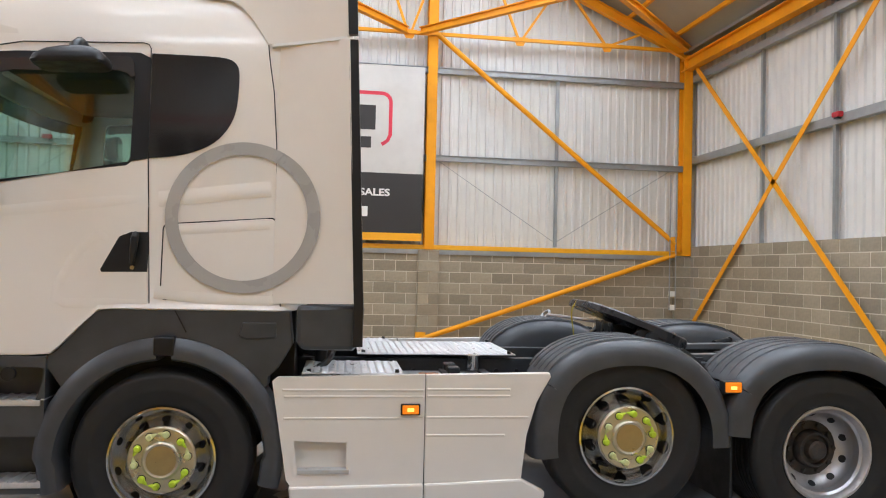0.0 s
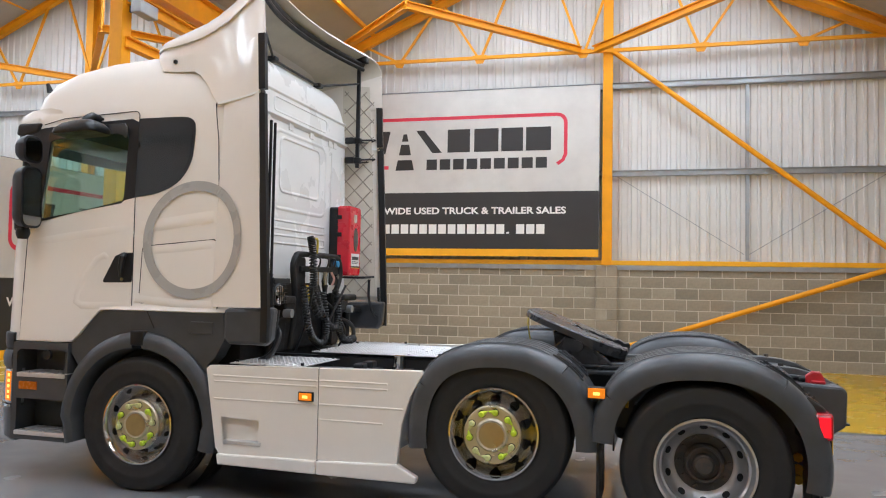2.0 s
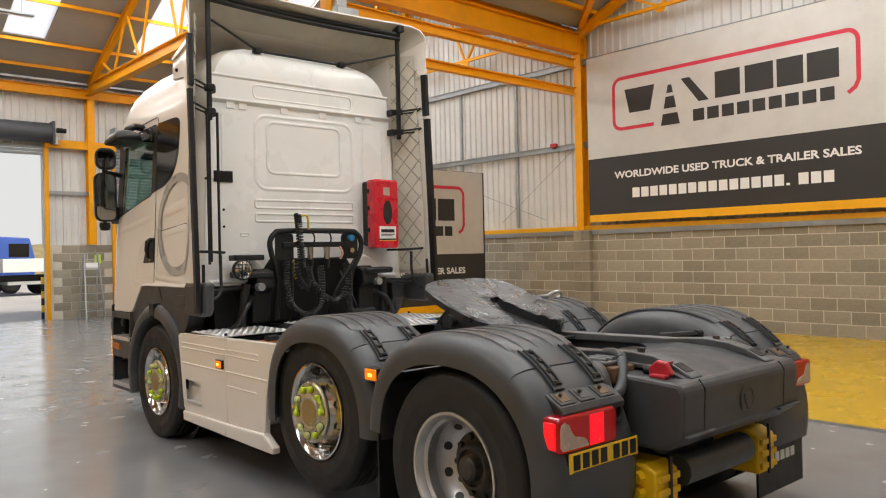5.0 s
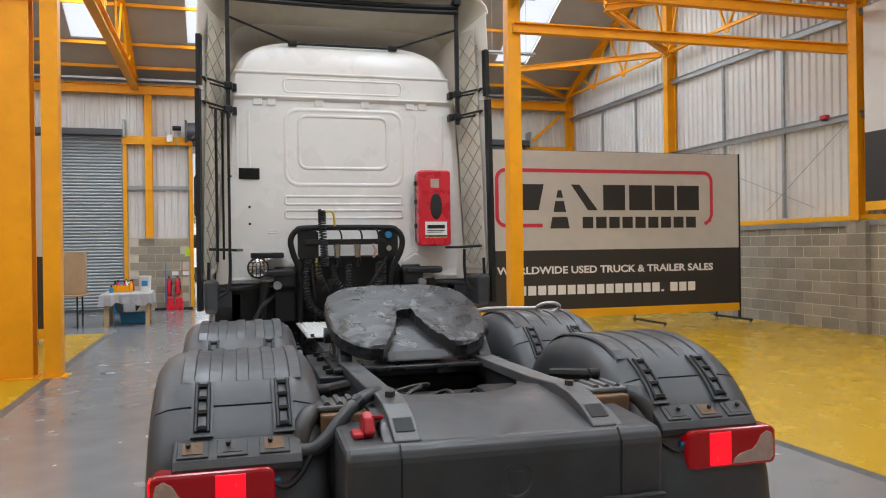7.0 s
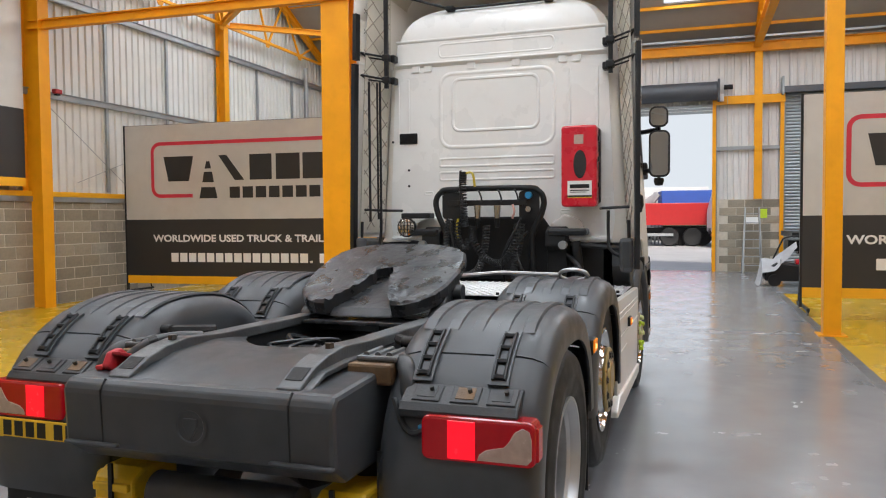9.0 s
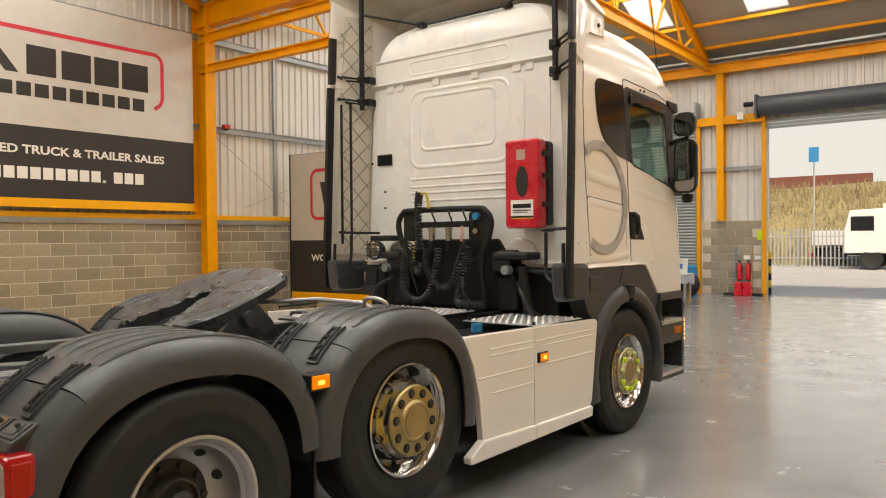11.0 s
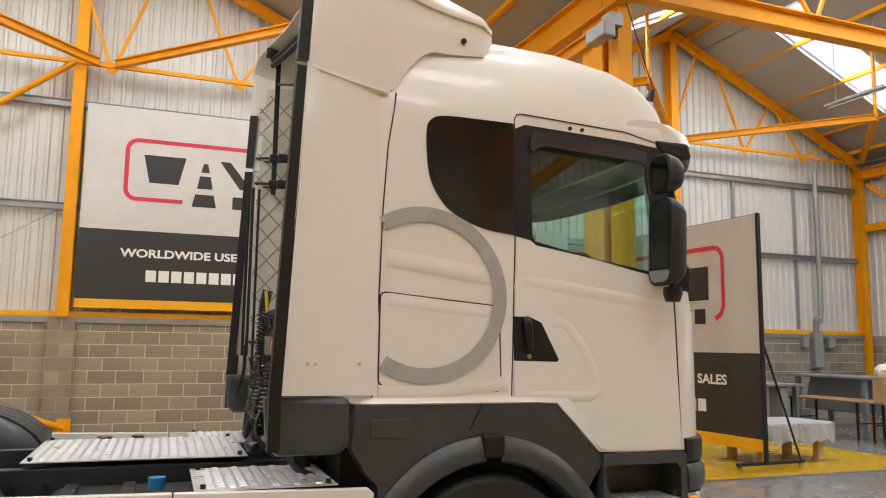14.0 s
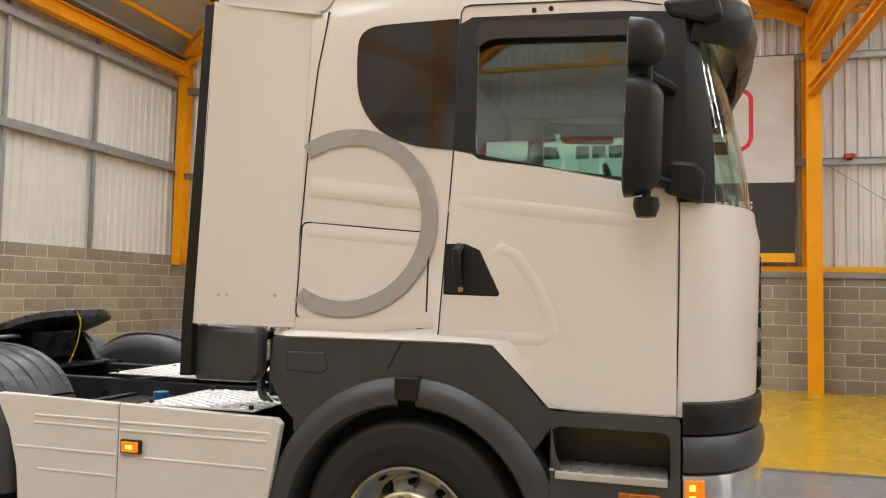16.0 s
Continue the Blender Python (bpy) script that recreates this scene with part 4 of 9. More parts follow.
def side_ring(name, outer, inner, s, lift, thick, m, parent, label=""):
    """A flat frame between two outlines with equally many points."""
    bm = bmesh.new()
    f = on_side(s, lift)
    L = [[bm.verts.new(f(x, z, d)) for x, z in pts] for pts, d in ((outer, -thick), (outer, 0), (inner, 0), (inner, -thick))]
    n = len(outer)
    for A, B in ((L[0], L[1]), (L[1], L[2]), (L[2], L[3]), (L[3], L[0])):
        for i in range(n):
            j = (i + 1) % n
            bm.faces.new((A[i], A[j], B[j], B[i]))
    return part(name, bm, m, parent, label)


def resample(pts, n):
    P = [Vector(p) for p in pts] + [Vector(pts[0])]
    D = [0.0]
    for a, b in zip(P, P[1:]):
        D.append(D[-1] + (b - a).length)
    out = []
    for i in range(n):
        d = D[-1] * i / n
        k = max(j for j in range(len(D)) if D[j] <= d + 1e-9)
        k = min(k, len(P) - 2)
        t = (d - D[k]) / max(1e-9, D[k + 1] - D[k])
        p = P[k].lerp(P[k + 1], t)
        out.append((p.x, p.y))
    return out


def groove(name, pts, s, lift, w, m, parent, closed=False):
    """A thin strip that follows a line on the cab side."""
    f = on_side(s, lift)
    P = [Vector(p) for p in pts]
    bm = bmesh.new()
    prev = first = None
    n = len(P)
    for i in range(n):
        a, b = (P[i - 1], P[(i + 1) % n]) if closed else (P[max(i - 1, 0)], P[min(i + 1, n - 1)])
        d = (b - a).normalized()
        nx = Vector((-d.y, d.x)) * w / 2
        p, q = P[i] + nx, P[i] - nx
        cur = [bm.verts.new(f(p.x, p.y, 0)), bm.verts.new(f(q.x, q.y, 0)), bm.verts.new(f(q.x, q.y, -0.01)), bm.verts.new(f(p.x, p.y, -0.01))]
        if prev:
            for k in range(4):
                bm.faces.new((prev[k], cur[k], cur[(k + 1) % 4], prev[(k + 1) % 4]))
        else:
            first = cur
        prev = cur
    if closed:
        for k in range(4):
            bm.faces.new((prev[k], first[k], first[(k + 1) % 4], prev[(k + 1) % 4]))
    return part(name, bm, m, parent)


def crease(pts, s, parent, w=0.05, h=0.012):
    """A soft pressed fold along the cab side: a low wedge of the same paint."""
    w, h = w * 1.6, h * 0.4
    f = on_side(s, 0.005)
    P = [Vector(p) for p in pts]
    bm = bmesh.new()
    prev = None
    for i in range(len(P)):
        d = (P[min(i + 1, len(P) - 1)] - P[max(i - 1, 0)]).normalized()
        nx = Vector((-d.y, d.x))
        e = 0.15 if i in (0, len(P) - 1) else 1.0
        row = []
        for k, (o, u) in enumerate(((-0.5, -0.003), (-0.3, 0.55 * h * e), (-0.08, h * e), (0.12, 0.62 * h * e), (0.5, -0.003))):
            p = P[i] + nx * o * w
            row.append(bm.verts.new(f(p.x, p.y, u)))
        if prev:
            for k in range(4):
                bm.faces.new((prev[k], row[k], row[k + 1], prev[k + 1]))
        prev = row
    return part("pressed_fold", bm, M_CAB, parent, smooth=True)


def rounded(pts, n=2):
    """Cuts the corners of an outline."""
    for _ in range(n):
        out = []
        for i in range(len(pts)):
            (ax, az), (bx, bz) = pts[i], pts[(i + 1) % len(pts)]
            L = math.hypot(bx - ax, bz - az)
            k = min(0.25, 0.05 / max(L, 1e-6))
            out += [(ax + (bx - ax) * k, az + (bz - az) * k), (bx - (bx - ax) * k, bz - (bz - az) * k)]
        pts = out
    return pts


# sides
for s in (-1, 1):
    # door: lower skin, its dark shut line, and the black window surround
    low = [(-0.115, 1.412), (-0.155, 2.30), (-1.165, 2.085), (-1.165, 1.13), (-0.74, 1.13)] + [(-0.36 - 0.32 * t, cab_low(-0.36 - 0.32 * t) + 0.008) for t in (1.0, 0.85, 0.7, 0.5, 0.3, 0.12, 0.0)]
    door = side_panel("door", low, s, 0.006, 0.012, M_CAB, truck, "cream white cab door, shut", bevel=0.004)
    groove("shut_line", [(-0.105, 1.405), (-0.125, 1.8), (-0.15, 2.3), (-0.165, 2.985), (-0.18, 3.01), (-0.21, 3.018), (-0.9, 2.985), (-1.10, 2.94)], s, 0.003, 0.006, M_BLACK, door)
    groove("shut_line", [(-1.163, 1.13), (-1.172, 1.6), (-1.176, 2.08)], s, 0.003, 0.006, M_BLACK, door)
    outer = [(-1.20, 2.085), (-0.150, 2.305), (-0.159, 2.935), (-0.165, 2.95), (-0.2, 2.955), (-0.93, 2.925), (-1.13, 2.905), (-1.20, 2.885)]
    side_ring("window_surround", resample(outer, 40), resample(WIN, 40), s, 0.007, 0.02, M_BLACK, door, "black window surround")
    g = prism(bmesh.new(), WIN, 0, 0.004)
    for v in g.verts:
        v.co.y = s * (sw(v.co.z) - 0.012 + v.co.y)
        v.co.x -= 0.02 if s > 0 else 0.0
    pane = part("window_pane", g, M_GLASS, door, "tinted door window")
    pane.visible_shadow = False
    dv = [(-0.245, 2.80), (-0.25, 2.88), (-0.275, 2.915), (-0.32, 2.92), (-0.97, 2.875), (-1.015, 2.86), (-1.02, 2.80), (-1.0, 2.785), (-0.94, 2.80), (-0.34, 2.83), (-0.29, 2.815), (-0.27, 2.795)]
    side_panel("wind_deflector", dv, s, 0.034, 0.012, M_SMOKE, door, "smoked plastic wind deflector", bevel=0.004)
    # handle in its black dish
    hx = -0.125
    dish = side_panel("handle_dish", [(hx, 1.62), (hx, 1.86), (hx - 0.10, 1.86), (hx - 0.17, 1.83), (hx - 0.27, 1.63), (hx - 0.26, 1.615)], s, 0.009, 0.014, M_BLACK, door, "black plastic handle recess", bevel=0.006)
    bm = bmesh.new()
    f = on_side(s, 0.0)
    tube(bm, [f(hx - 0.075, 1.845, 0.012), f(hx - 0.07, 1.82, 0.045), f(hx - 0.075, 1.74, 0.05), f(hx - 0.085, 1.67, 0.03)], [0.02, 0.024, 0.02, 0.014], 10)
    part("door_handle", bm, M_BLACK, dish, smooth=True)
    part("lock_barrel", tube(bmesh.new(), [f(hx - 0.085, 1.645, 0.0), f(hx - 0.085, 1.645, 0.02)], 0.012, 12), M_GOLD, dish)
    crease([(-0.36, 1.80), (-0.40, 1.83), (-0.46, 1.80), (-0.55, 1.68), (-0.62, 1.53), (-0.63, 1.46), (-0.58, 1.435), (-0.45, 1.435), (-0.15, 1.45)], s, door, 0.06, 0.012)
    crease([(-0.14, 2.055), (-0.4, 2.025), (-0.8, 1.975), (-1.16, 1.93)], s, door, 0.07, 0.012)
    # rear quarter: fixed dark window, locker flap, folds and the ring
    q = [(-0.148, 2.306), (-0.1485, 2.307), (-0.157, 2.953), (-0.1565, 2.954), (0.27, 2.955), (0.34, 2.93), (0.37, 2.87), (0.36, 2.62), (0.31, 2.5), (0.22, 2.40), (0.05, 2.33)]
    side_panel("quarter_window", rounded(q), s, 0.006, 0.012, M_DARKGLASS, truck, "black privacy glass quarter window", bevel=0.003)
    q2 = [(-0.045, 2.345), (-0.05, 2.92), (0.27, 2.925), (0.325, 2.90), (0.345, 2.85), (0.335, 2.62), (0.29, 2.51), (0.20, 2.42), (0.06, 2.36)]
    side_panel("quarter_glass", rounded(q2), s, 0.0085, 0.006, M_DARKGLASS, truck, "gloss black fixed pane")
    flap = rrect(-0.045, 0.625, 1.46, 1.91, 0.03)
    flap = [(x - (0.012 * x if z > 1.7 else 0.0), z + (0.056 if z > 1.7 else 0.032) * (x + 0.045) / 0.67) for x, z in flap]
    groove("locker_gap", flap, s, 0.0025, 0.009, M_BLACK, truck, closed=True)
    side_panel("locker_door", [(0.29 + (x - 0.29) * 0.992, 1.69 + (z - 1.69) * 0.988) for x, z in flap], s, 0.004, 0.01, M_CAB, truck, "cream white locker flap", bevel=0.003)
    crease([(-0.02, 1.875), (0.3, 1.90), (0.58, 1.925)], s, truck, 0.05, 0.008)
    crease([(-0.08, 2.06), (0.2, 2.095), (0.45, 2.13), (0.58, 2.145)], s, truck, 0.06, 0.010)
    crease([(-0.08, 1.505), (0.3, 1.47), (0.62, 1.46)], s, truck, 0.05, 0.008)
    # vinyl ring
    a0, a1 = (0, 360) if s < 0 else (57, 303)
    n = 96
    bm = bmesh.new()
    prev = None
    f = on_side(s, 0.0)
    for i in range(n + 1):
        t = radians(a0 + (a1 - a0) * i / n)
        row = []
        for r in (0.462, 0.385):
            rx, rz = (0.425 if s < 0 else 0.377) + r * math.cos(t), 1.965 + r * math.sin(t)
            k = max(0.0, (rx - 0.62) / 0.45)
            row.append(bm.verts.new((rx - (0.02 if s > 0 else 0.0), s * (sw(rz) + 0.0155 + (1.275 - sw(rz)) * k), rz)))
        if prev:
            bm.faces.new((prev[0], prev[1], row[1], row[0]))
        prev = row
    ring = part("vinyl_ring", bm, M_SEAM, truck, "grey vinyl ring graphic")
    sl = ring.modifiers.new("t", "SOLIDIFY")
    sl.thickness = 0.001
    # body-coloured strip at the front corner and lower trim
    f = on_side(s, 0.0)
    for x in (-0.52, -0.60):
        part("screw", tube(bmesh.new(), [f(x, 2.965, 0.0), f(x, 2.965, 0.008)], 0.012, 10), M_BLACK, truck)

# windscreen and front
bm = bmesh.new()
prev = None
for z in (2.03, 2.2, 2.4, 2.6, 2.75, 2.86):
    pts = [(x + 0.012, y) for x, y in cab_ring(z) if x < -1.16]
    pts.sort(key=lambda p: p[1])
    row = [bm.verts.new((x, y, z)) for x, y in pts]
    if prev and len(prev) == len(row):
        for i in range(len(row) - 1):
            bm.faces.new((prev[i], prev[i + 1], row[i + 1], row[i]))
    prev = row
ws = part("windscreen", bm, M_GLASS, truck, "curved tinted windscreen", smooth=True)
ws.visible_shadow = False
def visor_sweep(sec, ys):
    """A section in (x, z) carried across the cab front, set back towards the corners."""
    bm = bmesh.new()
    prev = None
    for y in ys:
        dx = lerp_table(((0.0, 0.0), (0.58, 0.03), (0.88, 0.085), (0.98, 0.14), (1.04, 0.22), (1.06, 0.28)), abs(y))
        row = [bm.verts.new((x + dx, y, z)) for x, z in sec]
        if prev:
            for i in range(len(row)):
                j = (i + 1) % len(row)
                bm.faces.new((prev[i], prev[j], row[j], row[i]))
        else:
            bm.faces.new(row)
        prev = row
    bm.faces.new(prev[::-1])
    return bm


VY = (-1.06, -1.04, -0.98, -0.88, -0.58, 0.0, 0.58, 0.88, 0.98, 1.04, 1.06)
visor = part("sun_visor", visor_sweep([(-1.22, 3.06), (-1.34, 3.085), (-1.48, 3.07), (-1.57, 3.03), (-1.595, 2.965), (-1.57, 2.955), (-1.28, 2.965), (-1.2, 2.99)], VY), M_CAB, truck, "cream sun visor above the windscreen", smooth=True)
part("visor_underside", visor_sweep([(-1.585, 2.957), (-1.60, 2.91), (-1.575, 2.83), (-1.53, 2.77), (-1.51, 2.765), (-1.53, 2.83), (-1.54, 2.88), (-1.53, 2.957)], VY), M_BLACK, visor, "black drop edge of the visor", smooth=True)
for s in (-1, 1):
    part("visor_end", prism(bmesh.new(), [(-1.12, 2.955), (-1.36, 2.955), (-1.38, 2.86), (-1.30, 2.84), (-1.15, 2.88)], min(s * 1.0, s * 1.095), max(s * 1.0, s * 1.095)), M_BLACK, visor, "black visor end cap", bevel=0.02)
    # black pillar between door and windscreen
    bm = bmesh.new()
    prev = None
    for z in (2.04, 2.2, 2.4, 2.6, 2.8, 2.93):
        pts = sorted([q for q in cab_ring(z) if q[0] < -1.10 and q[1] > sw(z) - 0.075], key=lambda q: -q[0])[-4:]
        row = [bm.verts.new((x - 0.006, s * (y + 0.004), z)) for x, y in pts]
        if prev and len(prev) == len(row):
            for k in range(len(row) - 1):
                bm.faces.new((prev[k], prev[k + 1], row[k + 1], row[k]))
        prev = row
    part("windscreen_pillar", bm, M_BLACK, truck, "black windscreen pillar", smooth=True)


def front_band(zs, off, ymax, thick=0.08):
    """A band that follows the curve of the cab front at some heights, each pushed out by its own amount."""
    bm = bmesh.new()
    prev = None
    base = sorted([q for q in cab_ring(1.6) if q[0] < -1.12 and abs(q[1]) <= ymax], key=lambda q: q[1])
    for z, o in zip(zs, off):
        row = [bm.verts.new((x - o, y, z)) for x, y in base] + [bm.verts.new((x - o + thick, y, z)) for x, y in base[::-1]]
        if prev:
            for a in range(len(row)):
                b = (a + 1) % len(row)
                bm.faces.new((prev[a], prev[b], row[b], row[a]))
        else:
            bm.faces.new(row)
        prev = row
    bm.faces.new(prev[::-1])
    return bm


part("grille", front_band((1.2, 1.22, 1.83, 1.85), (0.0, 0.012, 0.012, 0.0), 0.6), M_BLACK, truck, "black radiator grille")
for k in range(4):
    part("grille_bar", front_band((1.28 + k * 0.14, 1.30 + k * 0.14, 1.33 + k * 0.14, 1.35 + k * 0.14), (0.006, 0.012, 0.012, 0.006), 0.6, 0.03), M_CAB, truck)
part("bumper", front_band((0.33, 0.42, 0.8, 1.0, 1.1), (-0.09, -0.02, -0.01, -0.02, -0.03), 0.7, 0.2), M_GREY, truck, "dark grey plastic front bumper")

def corner_band(s, zs, off, t0=0.06, t1=1.5, thick=0.10):
    """A moulding round the front corner on side s: heights, how far each stands out, and the stretch of the bend."""
    xf, w = -1.565, 1.178
    a, b = 0.38, 0.6 * w
    line = []
    for i in range(13):
        t = t0 + (t1 - t0) * i / 12
        n = Vector((-math.sin(t) / a, math.cos(t) / b)).normalized()
        line.append((xf + a - a * math.sin(t), w - b + b * math.cos(t), n.x, n.y))
    bm = bmesh.new()
    prev = None
    for z, o in zip(zs, off):
        row = [bm.verts.new((x + nx * o, s * (y + ny * o), z)) for x, y, nx, ny in line]
        row += [bm.verts.new((x - nx * thick, s * (y - ny * thick), z)) for x, y, nx, ny in line[::-1]]
        if prev:
            for i in range(len(row)):
                j = (i + 1) % len(row)
                bm.faces.new((prev[i], prev[j], row[j], row[i]))
        else:
            bm.faces.new(row)
        prev = row
    bm.faces.new(prev[::-1])
    bmesh.ops.recalc_face_normals(bm, faces=bm.faces)
    return bm


# steps, corner units, front wheel arches
for s in (-1, 1):
    def sy(a, b):
        return (min(s * a, s * b), max(s * a, s * b))
    y0, y1 = sy(0.95, 1.205)
    well = [(-1.20, 0.33), (-0.62, 0.33), (-0.62, 0.42), (-0.66, 0.62), (-0.66, 1.12), (-1.19, 1.12), (-1.20, 1.10)]
    bm = solid(prism(bmesh.new(), well, y0, y1), 0.0001, [prism(bmesh.new(), [(-1.16, 0.87), (-0.71, 0.87), (-0.68, 0.95), (-0.665, 1.045), (-0.70, 1.06), (-1.13, 1.06), (-1.16, 1.03)], *sy(1.05, 1.4)), boxm(-1.15, -0.67, *sy(1.0, 1.4), 0.40, 0.66)])
    st = part("step_well", bm, M_GREY, truck, "dark grey plastic entry step well")
    for z0, x0, x1 in ((0.835, -1.15, -0.68), (0.365, -1.16, -0.66)):
        tr = part("step_tread", boxm(x0, x1, *sy(0.98, 1.215), z0, z0 + 0.035), M_ALU, st, "ribbed aluminium step tread", bevel=0.006)
        for k in range(8):
            x = x0 + 0.04 + k * 0.062
            part("tread_rib", boxm(x, x + 0.02, *sy(1.0, 1.215), z0 + 0.035, z0 + 0.042), M_ALU, tr)
    part("side_reflector", boxm(-1.12, -0.95, *sy(1.2, 1.22), 0.735, 0.80), M_AMBERDULL, st, "amber side reflector", bevel=0.004)
    if s < 0:
        part("filler_cap", tube(bmesh.new(), [(-0.86, s * 1.19, 1.02), (-0.86, s * 1.215, 1.02)], 0.04, 16), M_BLACK, st)
    part("corner_trim", corner_band(s, (1.052, 1.058, 1.09, 1.165, 1.185, 1.19), (0.0, 0.012, 0.02, 0.022, 0.016, 0.0)), M_BLACK, truck, "black corner trim", smooth=True)
    part("bumper_corner", corner_band(s, (0.895, 0.90, 0.925, 0.975, 1.02, 1.045, 1.05), (0.0, 0.018, 0.03, 0.034, 0.026, 0.008, -0.01)), M_GREY, truck, "dark grey plastic bumper corner", smooth=True)
    lamp = part("head_lamp", corner_band(s, (0.60, 0.61, 0.64, 0.86, 0.885, 0.89), (0.0, 0.016, 0.022, 0.02, 0.012, 0.0)), M_HEADLENS, truck, "clear headlamp unit with lit amber indicator", smooth=True)
    part("lamp_surround", corner_band(s, (0.58, 0.60), (0.026, 0.026)), M_CHROME, lamp)
    part("indicator_lens", corner_band(s, (0.63, 0.635, 0.865, 0.87), (0.02, 0.0235, 0.0225, 0.018), 0.08, 0.27, 0.02), M_AMBER, lamp, "amber indicator lens")
    for k in range(5):
        part("indicator_bulb", corner_band(s, (0.648 + k * 0.045, 0.672 + k * 0.045), (0.026, 0.026), 0.12, 0.18, 0.01), M_AMBERGLOW, lamp)
    part("bumper_foot", corner_band(s, (0.30, 0.33, 0.55, 0.578), (-0.03, 0.005, 0.015, 0.0)), M_GREY, truck, "dark grey plastic lower bumper", smooth=True)
    # grey valance over the wheel
    outline = [(-0.70, 1.10), (-0.66, 1.135)] + [(x, cab_low(x) - 0.004) for x in (-0.62, -0.55, -0.48, -0.42, -0.36)] + [(0.72, 1.401), (0.74, 1.20), (0.66, 1.06), (0.60, 1.0), (0.60, 0.95)]
    inner = arc(0, 0.50, 0.66, 40, 145, 16)
    bm = bmesh.new()
    pts = outline + [(0.54, 0.90)] + inner
    prism(bm, pts, *sy(1.02, 1.172))
    part("wheel_arch_valance", bm, M_GREY, truck, "dark grey plastic valance above the wheel", bevel=0.008)
    # flared arch lip in two halves with a clip on top
    for a0, a1 in ((-14, 86), (94, 196)):
        bm = bmesh.new()
        prev = None
        for i in range(23):
            t = radians(a0 + (a1 - a0) * i / 22)
            c, sn = math.cos(t), math.sin(t)
            row = []
            for r, y in ((0.60, 1.0), (0.60, 1.20), (0.615, 1.225), (0.655, 1.232), (0.70, 1.222), (0.735, 1.19), (0.735, 1.0)):
                rx = r * (0.985 if sn > 0 else 0.95)
                row.append(bm.verts.new((rx * c, s * y, 0.50 + r * sn * (1.0 if sn > 0 else 0.9))))
            if prev:
                for k in range(len(row) - 1):
                    bm.faces.new((prev[k], prev[k + 1], row[k + 1], row[k]))
            else:
                bm.faces.new(row)
            prev = row
        bm.faces.new(prev[::-1])
        part("wheel_arch", bm, M_GREY, truck, "flared dark grey wheel arch", smooth=True)
    part("arch_clip", boxm(-0.06, 0.06, *sy(1.1, 1.237), 1.13, 1.245), M_BLACK, truck, bevel=0.012)
    part("inner_arch", lathe(bmesh.new(), [(0.6, 0.7), (0.6, 1.0)], 40, (0, 0, 0.5), s), M_MATT, truck)
    part("panel_gap", beam(bmesh.new(), (0.045, s * 1.168, 1.398), (0.115, s * 1.168, 1.265), 0.014, 0.008), M_MATT, truck)
    # box behind the cab side, mud flap
    part("rear_quarter_box", prism(bmesh.new(), [(0.76, 1.40), (0.76, 1.22), (0.80, 1.17), (1.10, 1.17), (1.15, 1.21), (1.17, 1.455), (0.76, 1.44)], *sy(1.13, 1.24)), M_GREY, truck, "dark grey plastic box under the side fairing", bevel=0.03)
    part("quarter_trim", prism(bmesh.new(), [(0.42, 1.25), (0.44, 1.33), (0.64, 1.33), (0.64, 1.24), (0.46, 1.23)], *sy(1.16, 1.18)), M_GREY, truck, bevel=0.006)

